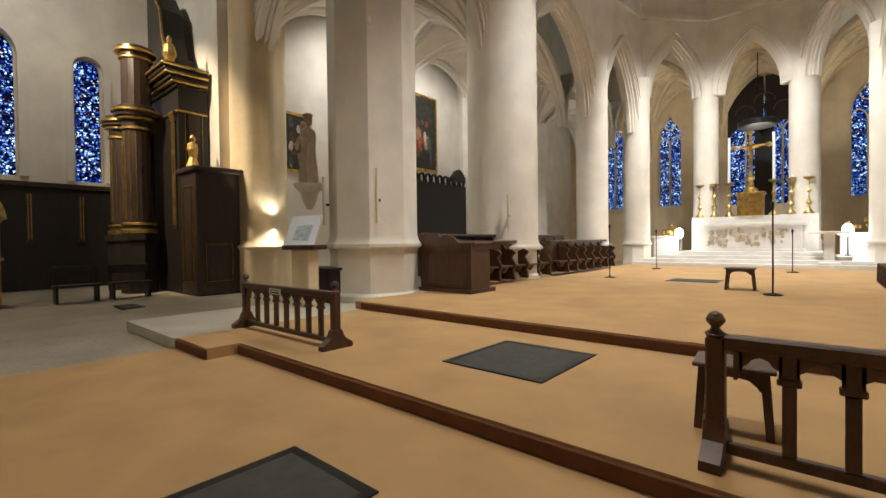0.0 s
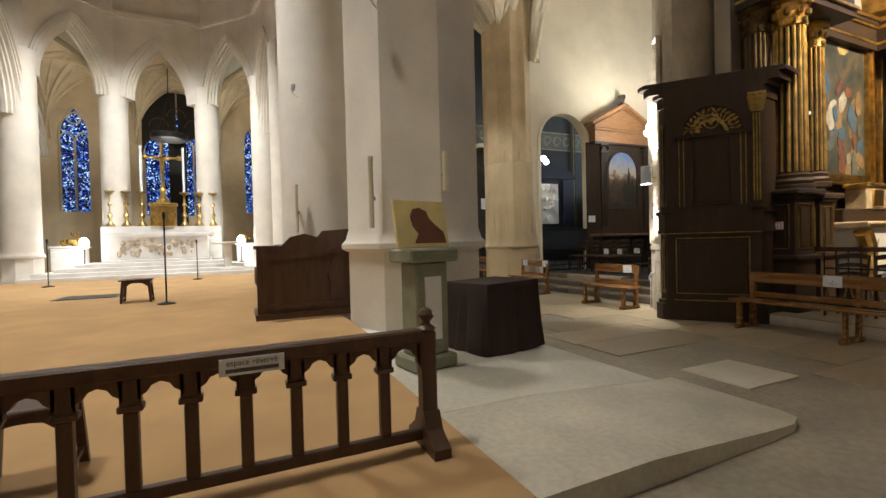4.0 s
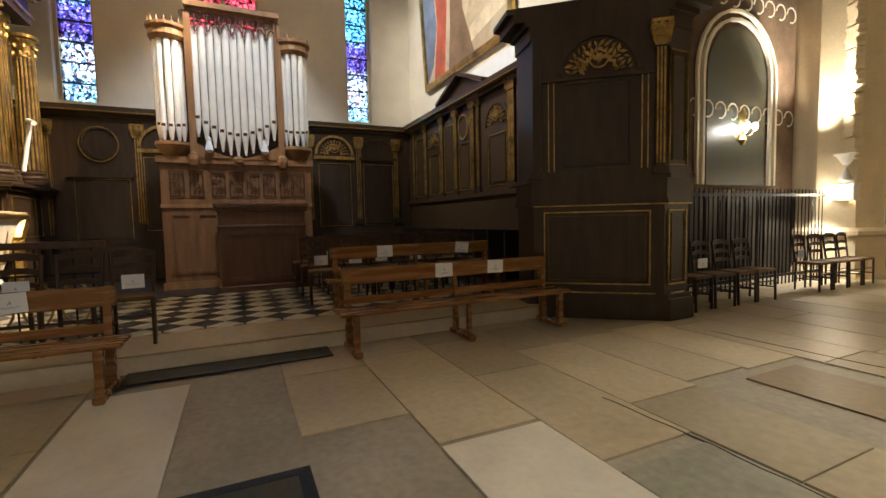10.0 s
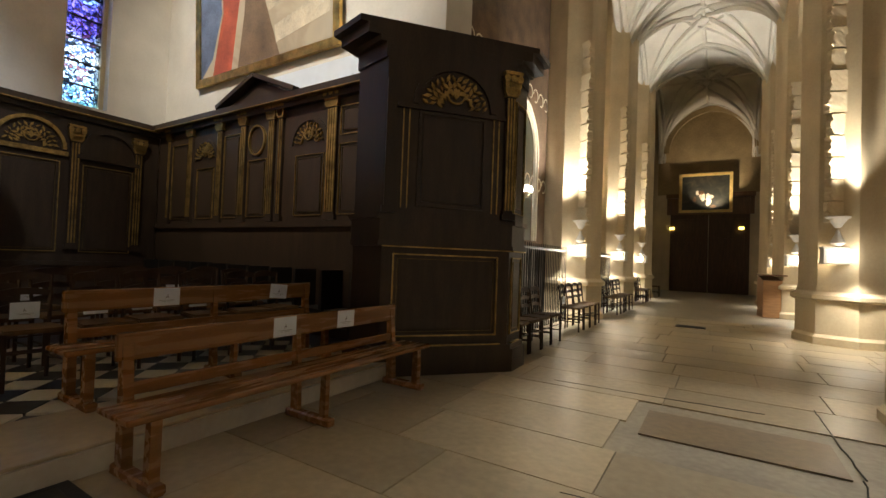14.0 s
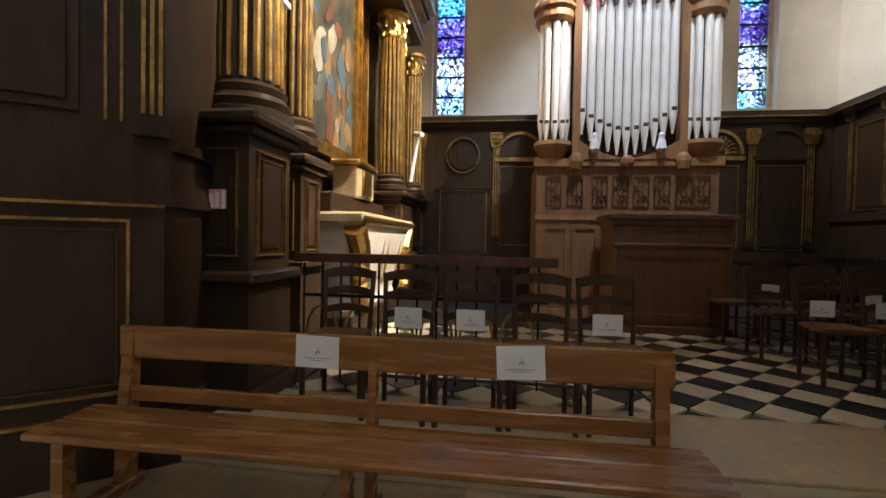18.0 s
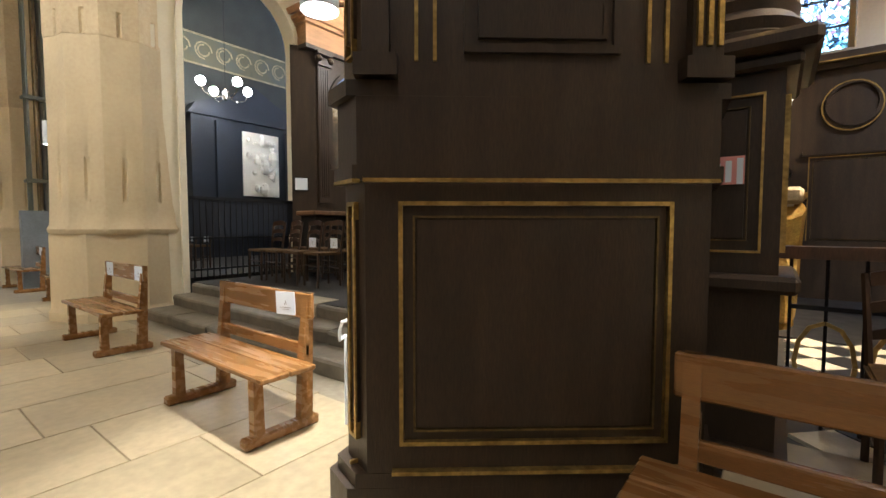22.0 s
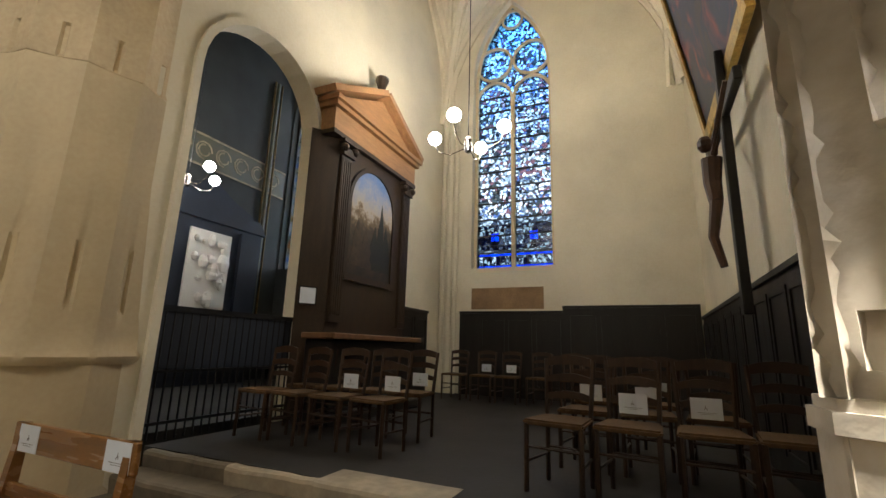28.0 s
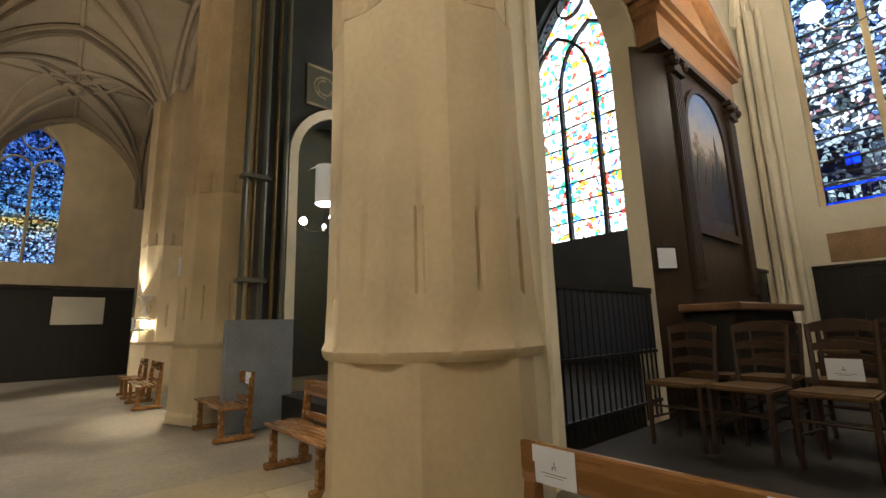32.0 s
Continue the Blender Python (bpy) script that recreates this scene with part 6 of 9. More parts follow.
sgn = thing("extinguisher_sign", "small red and white fire extinguisher sign", "sign")
pl = face((8.73, 4.5), (8.73, 5.0))
bm = bmesh.new()
rect(bm, pl, 0.16, 1.52, 0.3, 1.65, 0.03, 0.036)
part("plate", bm, mat("pink_white_sign", (0.75, 0.32, 0.3), 0.5, var=0.03, bump=0), sgn)
bm = bmesh.new()
rect(bm, pl, 0.21, 1.53, 0.235, 1.63, 0.036, 0.039)
rect(bm, pl, 0.255, 1.53, 0.28, 1.62, 0.036, 0.039)
rect(bm, pl, 0.165, 1.52, 0.19, 1.64, 0.036, 0.039)
part("symbol", bm, M_PAPER, sgn, "white extinguisher symbol")

rail = thing("altar_rail", "dark altar rail on black wrought-iron scrolls", "railing")
for (xa, ya), (xb, yb) in (((9.46, 4.46), (9.46, 2.46)),):
    pl, L = face((xa, ya), (xb, yb)), length((xa, ya), (xb, yb))
    bm = bmesh.new()
    rect(bm, pl, -0.06, 1.14, L + 0.06, 1.21, -0.07, 0.07)
    part("handrail", bm, M_STALL, rail)
    for z in (0.25, 0.85):
        bm = bmesh.new()
        rect(bm, pl, 0, z, L, z + 0.025, -0.012, 0.012)
        part("iron_rail", bm, M_IRON, rail)
    for k in range(int(L / 0.16) + 1):
        u = min(L, k * 0.16)
        bm = bmesh.new()
        tube(bm, [pl(u, 0, 0.17), pl(u, 0, 1.14)], 0.009, 5)
        part("baluster", bm, M_IRON, rail)
        if k % 2 == 0 and u + 0.32 < L:
            bm = bmesh.new()
            band(bm, pl, [(u + 0.16 + 0.12 * math.cos(j * math.pi / 6), 0.55 + 0.22 * math.sin(j * math.pi / 6)) for j in range(13)], -0.022, -0.008, 0.008)
            part("scroll", bm, M_BRASS, rail, "worn gilt iron scroll")

# ---- the organ ----
org = thing("pipe_organ", "brown oak pipe organ with bright tin front pipes", "organ")
OX = 13.0
pl = face((OX, -0.33), (OX, 2.32))
bm = bmesh.new()
box(bm, OX, -0.33, 0.15, OX + 1.3, 2.32, 2.55)
part("lower_case", bm, M_ORGANDARK, org)
for o, z0, z1, d in ((0.04, 0.15, 0.3, 0.04), (0.02, 1.68, 1.75, 0.03), (0.05, 2.5, 2.62, 0.06)):
    bm = bmesh.new()
    rect(bm, pl, -o, z0, 2.65 + o, z1, 0, d)
    part("case_moulding", bm, M_ORGANOAK, org)
for u0, u1 in ((0.1, 0.6), (0.7, 1.15), (1.2, 1.6), (1.7, 2.1), (2.15, 2.55)):
    bm = bmesh.new()
    hollow(bm, pl, u0, 0.45, u1, 1.6, 0.06, 0, 0.025)
    part("case_panel", bm, M_ORGANDARK, org)
rnd = random.Random(9)
for u in (0.12, 0.37, 0.68, 0.98, 1.28, 1.58, 1.95, 2.27):
    bm = bmesh.new()
    hollow(bm, pl, u, 1.88, u + 0.24, 2.36, 0.02, 0, 0.02)
    for k in range(9):
        cu, cz = u + 0.05 + 0.07 * (k % 3), 1.95 + 0.15 * (k // 3)
        band(bm, pl, [(cu + 0.035 * math.cos(j * math.pi / 4 + k), cz + 0.05 * math.sin(j * math.pi / 4 + k)) for j in range(6)], -0.014, 0, 0.02)
    part("carved_grille", bm, M_STALL, org, "carved openwork panel")
bm = bmesh.new()
box(bm, OX + 0.25, -0.2, 2.55, OX + 1.25, 2.2, 5.0)
part("upper_case", bm, M_STALL, org)


def pipe(parent, u, d, z0, foot, z1, r):
    bm = bmesh.new()
    x, y, _ = pl(u, d, 0)
    lathe(bm, [(r * 0.3, z0), (r, z0 + foot), (r, z0 + foot + 0.02), (r, z1)], 12, (x, y, 0))
    p = part("pipe", bm, M_TIN, parent, "", True)
    bm = bmesh.new()
    rect(bm, pl, u - r * 0.55, z0 + foot + 0.03, u + r * 0.55, z0 + foot + 0.03 + r * 0.9, d + r * 0.78, d + r * 1.02)
    part("mouth", bm, M_STALL, p, "dark pipe mouth")


for k in range(11):
    u = 0.66 + k * 0.133
    dip = 0.34 * (1 - (abs(k - 5) / 5) ** 1.6)
    pipe(org, u, -0.04 + 0.0 * k, 3.0 - dip, 0.3 + 0.05 * (1 - abs(k - 5) / 5), 5.0 + 0.12 * (1 - abs(k - 5) / 5), 0.063)
for c in (0.24, 2.41):
    for k in range(5):
        a = math.pi * (k + 0.5) / 5
        pipe(org, c + 0.2 * math.cos(a), -0.1 + 0.2 * math.sin(a), 2.9 - 0.06 * math.sin(a), 0.26, 4.75, 0.055)
    bm = bmesh.new()
    x, y, _ = pl(c, -0.1, 0)
    lathe(bm, [(0.05, 2.45), (0.1, 2.52), (0.1, 2.58), (0.26, 2.76), (0.3, 2.82), (0.29, 2.88)], 18, (x, y, 0))
    part("tower_corbel", bm, M_ORGANOAK, org, "turned oak corbel", True)
    bm = bmesh.new()
    lathe(bm, [(0.27, 4.68), (0.31, 4.75), (0.3, 4.85), (0.34, 4.9), (0.34, 4.95)], 18, (x, y, 0))
    for k in range(9):
        a = math.pi * k / 8
        tube(bm, [(x - 0.3 * math.sin(a), y + 0.3 * math.cos(a), 4.95), (x - 0.3 * math.sin(a), y + 0.3 * math.cos(a), 5.06)], 0.03, 4, 0.004)
    part("tower_cornice", bm, M_ORGANOAK, org)
for u in (0.535, 2.08):
    bm = bmesh.new()
    rect(bm, pl, u - 0.055, 2.62, u + 0.055, 5.25, -0.1, 0.07)
    lathe(bm, [(0.08, 2.45), (0.11, 2.56), (0.1, 2.64), (0.04, 2.7)], 10, (OX - 0.07, pl(u, 0, 0)[1], 0))
    part("case_post", bm, M_ORGANOAK, org)
bm = bmesh.new()
for k in range(12):
    t0, t1 = k / 12, (k + 1) / 12
    f = lambda t: 2.88 - 0.27 * (1 - abs(2 * t - 1) ** 1.7)
    slab(bm, [(0.6 + 1.43 * t0, 2.6), (0.6 + 1.43 * t1, 2.6), (0.6 + 1.43 * t1, f(t1)), (0.6 + 1.43 * t0, f(t0))], pl, -0.1, 0.08)
ball(bm, (OX - 0.1, pl(1.33, 0, 0)[1], 2.56), 0.1, 10)
part("curved_toeboard", bm, M_ORGANOAK, org, "curved carved oak rail")
bm = bmesh.new()
rect(bm, pl, 0.5, 5.32, 2.12, 5.42, -0.3, 0.14)
rect(bm, pl, 0.55, 5.25, 2.07, 5.32, -0.25, 0.09)
part("top_cornice", bm, M_ORGANOAK, org)
bm = bmesh.new()
for k in range(8):
    c = 0.6 + 0.2 * (k + 0.0) + 0.03
    band(bm, pl, pointed(c - 0.08, c + 0.1, 4.92, 5.12, 4), -0.018, 0.03, 0.06)
    band(bm, pl, [(c + 0.1 + 0.06 * math.cos(j * math.pi / 5), 5.18 + 0.06 * math.sin(j * math.pi / 5)) for j in range(11)], -0.016, 0.03, 0.06)
    rect(bm, pl, c - 0.09, 4.9, c - 0.07, 5.26, 0.03, 0.07)
part("pierced_tracery", bm, M_STALL, org, "pierced gothic tracery")
for u in (0.86, 1.82):
    bm = bmesh.new()
    lathe(bm, [(0.03, 2.7), (0.075, 2.74), (0.06, 2.84), (0.04, 2.9), (0.05, 2.95), (0.01, 3.0)], 10, (OX - 0.11, pl(u, 0, 0)[1], 0))
    part("white_finial", bm, M_PAPER, org, "small white finial")

M_CONSOLE = mat("dark_red_oak", (0.1, 0.042, 0.02), 0.4, var=0.28, scale=2.5, bump=0.15, fine=40, stretch=(4, 4, 0.6))
con = thing("organ_console", "dark brown oak organ console before the organ", "organ console", "", pose(12.0, -0.06, 0.15))
for name, a in (("body", (0, 0, 0, 0.75, 1.45, 1.42)), ("plinth", (-0.03, -0.03, 0, 0.78, 1.48, 0.12)), ("top", (-0.06, -0.06, 1.5, 0.8, 1.51, 1.57)), ("frieze", (-0.02, -0.02, 1.42, 0.77, 1.47, 1.5)), ("moulding", (-0.025, -0.02, 1.14, 0.0, 1.47, 1.19))):
    bm = bmesh.new()
    box(bm, *a, 0.01)
    part(name, bm, M_CONSOLE, con)
bm = bmesh.new()
hollow(bm, face((0, 0), (0, 1.45)), 0.08, 0.2, 1.37, 1.1, 0.08, 0, 0.02)
part("front_frame", bm, M_CONSOLE, con)

# ---- the first chapel ----
# chipped stone pier at its entrance: foot, ledge, two recessed faces and a broken shaft between
def chipped(bm, p, q, z0, z1, d0, d1, seed, n=9, rag=0.02):
    """A broken stone face between plan points p and q: a ragged, uneven surface standing out by d1."""
    r, pl, L = random.Random(seed), face(p, q), length(p, q)
    m = max(3, int((z1 - z0) / 0.05))
    grid = []
    for j in range(m + 1):
        row = []
        for i in range(n + 1):
            u = L * i / n + (r.uniform(-rag, rag) if i in (0, n) else 0)
            row.append(bm.verts.new(pl(u, d1 + (r.uniform(-0.1, 0.1) * rag if 0 < i < n else -rag * 0.4 * r.random()), z0 + (z1 - z0) * j / m)))
        grid.append(row)
    back = [[bm.verts.new(pl(L * i / n, d0, z0 + (z1 - z0) * j / m)) for i in (0, n)] for j in range(m + 1)]
    for j in range(m):
        for i in range(n):
            bm.faces.new((grid[j][i], grid[j][i + 1], grid[j + 1][i + 1], grid[j + 1][i]))
        bm.faces.new((grid[j][0], grid[j + 1][0], back[j + 1][0], back[j][0]))
        bm.faces.new((grid[j][n], grid[j + 1][n], back[j + 1][1], back[j][1]))
    for j in (0, m):
        bm.faces.new([*grid[j], back[j][1], back[j][0]])


PA, PB, PC, PD = (8.235, 6.825), (8.055, 6.575), (7.80, 6.262), (7.82, 6.0)
core = [PD, PC, PB, PA, (8.42, 6.84), (8.72, 6.42), (9.3, 6.28), (9.3, 6.0)]
inner = [(7.86, 6.0), (7.86, 6.21), (8.07, 6.46), (8.31, 6.79), (8.4, 6.8), (8.68, 6.4), (9.3, 6.26), (9.3, 6.0)]
bm = bmesh.new()
prism(bm, core, 0, 1.2)
setting("pier_chapel_foot", bm, M_ROUGH, "pale rendered foot of the chapel entrance pier", "pier")
bm = bmesh.new()
prism(bm, [(7.785, 6.0), (7.765, 6.245), (7.985, 6.51), (8.225, 6.845), (8.43, 6.86), (8.74, 6.44), (9.3, 6.3), (9.3, 6.0)], 1.2, 1.27)
prism(bm, core, 1.27, 1.31)
setting("pier_chapel_ledge", bm, M_ROUGH, "worn stone ledge of the chapel entrance pier", "pier")
bm = bmesh.new()
prism(bm, inner, 1.31, 9.0)
setting("pier_chapel_entrance", bm, M_ROUGH, "pale stone pier lit by a lamp", "pier")
# uneven coats of render left on the pier's foot
rnd = random.Random(77)
pl = face(PB, PC)
for u0, u1, z0, z1, d in ((0.0, 0.4, 0.98, 1.19, 0.014), (0.03, 0.38, 0.42, 0.93, 0.011), (0.0, 0.2, 0.03, 0.36, 0.016), (0.24, 0.4, 0.05, 0.38, 0.009)):
    rim = []
    for (ua, za), (ub, zb) in (((u0, z0), (u1, z0)), ((u1, z0), (u1, z1)), ((u1, z1), (u0, z1)), ((u0, z1), (u0, z0))):
        n = max(4, int(max(abs(ub - ua), abs(zb - za)) / 0.035))
        rim += [(ua + (ub - ua) * k / n + rnd.uniform(-0.012, 0.012), za + (zb - za) * k / n + rnd.uniform(-0.014, 0.014)) for k in range(n)]
    bm = bmesh.new()
    slab(bm, rim, pl, -0.01, d)
    setting("trim_render_patch", bm, M_ROUGH, "broken patch of pale render on the pier foot", "plaster")
# broken facing stones
for k, (p, q, z0, z1, d1) in enumerate((((8.03, 6.545), (7.8, 6.265), 1.43, 3.1, 0.06), ((8.03, 6.545), (7.8, 6.265), 3.12, 5.2, 0.06), ((7.83, 6.3), (7.8, 6.265), 1.31, 1.43, 0.055), ((8.02, 6.532), (7.985, 6.49), 1.31, 1.43, 0.055), ((8.1, 6.62), (8.065, 6.57), 1.43, 2.12, 0.075), ((8.12, 6.645), (8.055, 6.56), 2.17, 4.6, 0.06), ((8.26, 6.85), (8.215, 6.79), 1.31, 4.6, 0.05), ((8.185, 6.745), (8.14, 6.685), 1.4, 1.58, 0.03))):
    bm = bmesh.new()
    chipped(bm, p, q, z0, z1, -0.03, d1, 40 + k, 8 if length(p, q) > 0.2 else 3, 0.024 if z1 - z0 > 1.2 else 0.014)
    setting("trim_facing_stone", bm, M_ROUGH, "broken pale facing stone of the pier", "stone", True)


def pitted(bm, p, q, z0, z1, d1, seed, grooves):
    """A rough rendered face: uneven, pitted, with ragged grooves (height, depth, width) across it."""
    r, pl, L = random.Random(seed), face(p, q), length(p, q)
    n, m = max(6, int(L / 0.018)), int((z1 - z0) / 0.018)
    pits = [(r.uniform(0, L), r.uniform(z0, z1), r.uniform(0.008, 0.02)) for _ in range(14)]
    grid = []
    for j in range(m + 1):
        row, z = [], z0 + (z1 - z0) * j / m
        for i in range(n + 1):
            u = L * i / n
            d = d1 + 0.007 * noise.noise(Vector((u * 9 + seed, z * 9, 0.3))) + 0.004 * noise.noise(Vector((u * 31 + seed, z * 31, 1.7)))
            for g, depth, wd in grooves:
                off = abs(z - g - 0.03 * noise.noise(Vector((u * 7, seed, 2.0))) + 0.06 * u)
                d -= depth * max(0.0, 1 - off / (wd * (0.7 + 0.6 * noise.noise(Vector((u * 15, seed, 5.0))))) ** 2) if off < wd else 0.0
            for pu, pz, pr in pits:
                if (u - pu) ** 2 + (z - pz) ** 2 < pr * pr:
                    d -= 0.008
            if i in (0, n):
                d -= 0.01 * r.random()
            row.append(bm.verts.new(pl(u + (r.uniform(-0.006, 0.006) if i in (0, n) else 0), d, z)))
        grid.append(row)
    for j in range(m):
        for i in range(n):
            bm.faces.new((grid[j][i], grid[j][i + 1], grid[j + 1][i + 1], grid[j + 1][i]))
    for row, k in ((grid[0], 0), (grid[-1], 1)):
        back = [bm.verts.new(pl(L * i / n, -0.01, z1 if k else z0)) for i in (0, n)]
        bm.faces.new([*row, back[1], back[0]])
    for i in (0, n):
        back = [bm.verts.new(pl(L * i / n, -0.01, z)) for z in (z0, z1)]
        bm.faces.new([*[row[i] for row in grid], back[1], back[0]])


for k, (p, q, grooves) in enumerate((((8.045, 6.562), (7.81, 6.275), ((1.12, 0.02, 0.045), (0.84, 0.014, 0.03), (0.42, 0.012, 0.03))), ((8.225, 6.812), (8.075, 6.603), ((1.1, 0.014, 0.035), (0.8, 0.012, 0.03), (0.45, 0.01, 0.03))))):
    bm = bmesh.new()
    pitted(bm, p, q, 0.02, 1.196, 0.02, 11 + k, grooves)
    setting("trim_foot_stone", bm, M_ROUGH, "pitted pale rendered stone of the pier foot", "stone", True)
hk = thing("wall_hook", "white curved cable hook on the stone pier", "hook")
bm = bmesh.new()
tube(bm, [(8.08, 6.72, 0.62), (8.03, 6.72, 0.6), (8.01, 6.7, 0.66), (8.0, 6.66, 0.73), (8.06, 6.62, 0.75)], 0.012, 8)
part("hook", bm, M_PAPER, hk)
for z in (0.0,):
    bm = bmesh.new()
    tube(bm, [(8.1, 6.75, 0.02), (8.1, 6.75, 0.6)], 0.01, 6)
    part("cable", bm, M_PAPER, hk)

# altarpiece with arched painting
ret = thing("chapel_altarpiece", "dark wood altarpiece with pediment and arched landscape painting", "altarpiece")
bm = bmesh.new()
prism(bm, [(11.46, 11.5), (13.71, 11.5), (13.95, 11.745), (11.1, 11.745)], CF, 4.62)
part("body", bm, M_DARKWOOD, ret)
pl = face((13.71, 11.5), (11.46, 11.5))
for u in (0.16, 2.09):
    bm = bmesh.new()
    rect(bm, pl, u - 0.13, 1.75, u + 0.13, 4.3, 0, 0.05)
    pp = part("pilaster", bm, M_DARKWOOD, ret)
    for k in range(5):
        bm = bmesh.new()
        rect(bm, pl, u - 0.115 + k * 0.05, 1.85, u - 0.085 + k * 0.05, 4.25, 0.05, 0.062)
        part("reed", bm, M_DARKWOOD, pp)
    bm = bmesh.new()
    rect(bm, pl, u - 0.15, 4.3, u + 0.15, 4.42, 0, 0.1)
    for s in (-0.13, 0.13):
        x, y, _ = pl(u + s, 0.09, 0)
        ball(bm, (x, y, 4.42), 0.07, 10)
    rect(bm, pl, u - 0.18, 4.5, u + 0.18, 4.55, 0, 0.12)
    part("ionic_capital", bm, M_DARKWOOD, ret)
for z0, z1, d, material in ((4.55, 4.62, 0.08, M_DARKWOOD), (4.62, 4.98, 0.06, M_PINE), (4.98, 5.05, 0.14, M_PINE), (5.05, 5.12, 0.2, M_PINE)):
    bm = bmesh.new()
    rect(bm, pl, -0.08 - d * 0.4, z0, 2.42 + d * 0.9, z1, -0.245, d)
    part("entablature", bm, material, ret, "orange varnished entablature" if material is M_PINE else "")
bm = bmesh.new()
slab(bm, [(-0.08, 5.12), (2.55, 5.12), (1.2, 5.76)], pl, -0.245, 0.05)
part("tympanum", bm, M_PINE, ret, "orange varnished pediment")
bm = bmesh.new()
band(bm, pl, [(-0.17, 5.12), (1.22, 5.84)], 0.1, -0.245, 0.2)
band(bm, pl, [(1.22, 5.84), (2.66, 5.12)], 0.1, -0.245, 0.2)
part("raking_cornice", bm, M_PINE, ret, "orange varnished raking cornice")
bm = bmesh.new()
x, y, _ = pl(1.2, 0.0, 0)
lathe(bm, [(0.14, 5.85), (0.14, 5.95), (0.06, 6.0), (0.1, 6.12), (0.13, 6.2), (0.12, 6.25), (0.02, 6.26)], 10, (x, y, 0))
part("finial", bm, M_DARKWOOD, ret)
arc = [(0.61, 2.5), (0.61, 3.68), *rounded(0.61, 1.89, 3.68, 14)[1:], (1.89, 2.5)]
bm = bmesh.new()
slab(bm, arc, pl, 0.0, 0.02)


def landscape(name, z0, z1):
    """A painted landscape: blue sky over autumn trees and a dark foreground."""
    m, n, l, p = shader(name)
    tc, sep, no, mr, add, ramp = (n.new("ShaderNode" + k) for k in ("TexCoord", "SeparateXYZ", "TexNoise", "MapRange", "Math", "ValToRGB"))
    l.new(tc.outputs["Object"], sep.inputs[0]), l.new(tc.outputs["Object"], no.inputs["Vector"])
    no.inputs["Scale"].default_value, no.inputs["Detail"].default_value, no.inputs["Roughness"].default_value = 4.0, 9, 0.75
    mr.inputs[1].default_value, mr.inputs[2].default_value = z0, z1
    l.new(sep.outputs["Z"], mr.inputs[0])
    add.operation, add.inputs[1].default_value = "MULTIPLY_ADD", 0.7
    l.new(no.outputs["Fac"], add.inputs[0]), l.new(mr.outputs[0], add.inputs[2])
    stops = ((0.35, (0.014, 0.012, 0.009)), (0.55, (0.06, 0.036, 0.018)), (0.66, (0.025, 0.022, 0.012)), (0.8, (0.07, 0.05, 0.024)), (0.88, (0.18, 0.12, 0.06)), (0.95, (0.46, 0.4, 0.32)), (1.08, (0.34, 0.43, 0.56)), (1.35, (0.1, 0.22, 0.5)))
    for k, (pos, c) in enumerate(stops):
        e = ramp.color_ramp.elements[k] if k < 2 else ramp.color_ramp.elements.new(0.5)
        e.position, e.color = pos / 2.0, (*c, 1)
    sc = n.new("ShaderNodeMath")
    sc.operation, sc.inputs[1].default_value = "DIVIDE", 2.0
    l.new(add.outputs[0], sc.inputs[0]), l.new(sc.outputs[0], ramp.inputs[0])
    l.new(ramp.outputs[0], p.inputs["Base Color"])
    p.inputs["Roughness"].default_value = 0.4
    return m


can = part("painting", bm, landscape("landscape_painting", 2.5, 4.33), ret, "arched landscape painting with blue sky")
bm = bmesh.new()
M_BUSHPAINT = mat("brown_tree_paint", (0.05, 0.034, 0.017), 0.45, var=0.4, scale=7, bump=0.06)
M_TREEPAINT = mat("dark_green_tree_paint", (0.016, 0.018, 0.01), 0.45, var=0.4, scale=7, bump=0.06)
rnd = random.Random(31)
for cu, top, wd in ((0.96, 3.86, 0.16), (0.8, 3.5, 0.15), (1.14, 3.42, 0.15), (1.4, 3.3, 0.2), (1.64, 3.44, 0.19), (0.73, 3.28, 0.1)):
    bm = bmesh.new()
    rim = [(max(0.63, min(1.87, cu + s * wd * (1 - f ** 1.7) * rnd.uniform(0.72, 1.15))), 2.66 + (top - 2.66) * f) for s, fs in ((-1, range(0, 9)), (1, range(9, -1, -1))) for f in [v / 9 for v in fs]]
    slab(bm, rim, pl, 0.02, 0.0225 + 0.001 * cu)
    part("painted_tree", bm, M_TREEPAINT if cu < 1.2 else M_BUSHPAINT, can, "dark painted tree")
bm = bmesh.new()
band(bm, pl, arc, 0.07, 0, 0.05)
rect(bm, pl, 0.54, 2.4, 1.96, 2.5, 0, 0.06)
part("painting_moulding", bm, M_DARKWOOD, ret)
bm = bmesh.new()
box(bm, 10.95, 10.92, CF, 13.5, 11.5, CF + 0.14, 0.02)
part("altar_step", bm, M_BLACKWOOD, ret)
bm = bmesh.new()
box(bm, 11.1, 11.05, CF + 0.14, 13.35, 11.5, 1.5, 0.015)
part("altar_front", bm, M_BLACKWOOD, ret)
bm = bmesh.new()
box(bm, 11.0, 10.95, 1.5, 13.45, 11.5, 1.58, 0.015)
part("altar_top", bm, M_BROWNWOOD, ret)
nt = thing("paper_sheet", "white paper sheet pinned to the dark altarpiece", "notice")
bm = bmesh.new()
rect(bm, face((11.36, 11.57), (11.1, 11.73)), 0.04, 1.98, 0.26, 2.2, 0.01, 0.014)
part("sheet", bm, M_PAPER, nt)
bm = bmesh.new()
hollow(bm, face((11.36, 11.57), (11.1, 11.73)), 0.02, 1.96, 0.28, 2.22, 0.02, 0.006, 0.018)
part("frame", bm, M_IRON, nt)

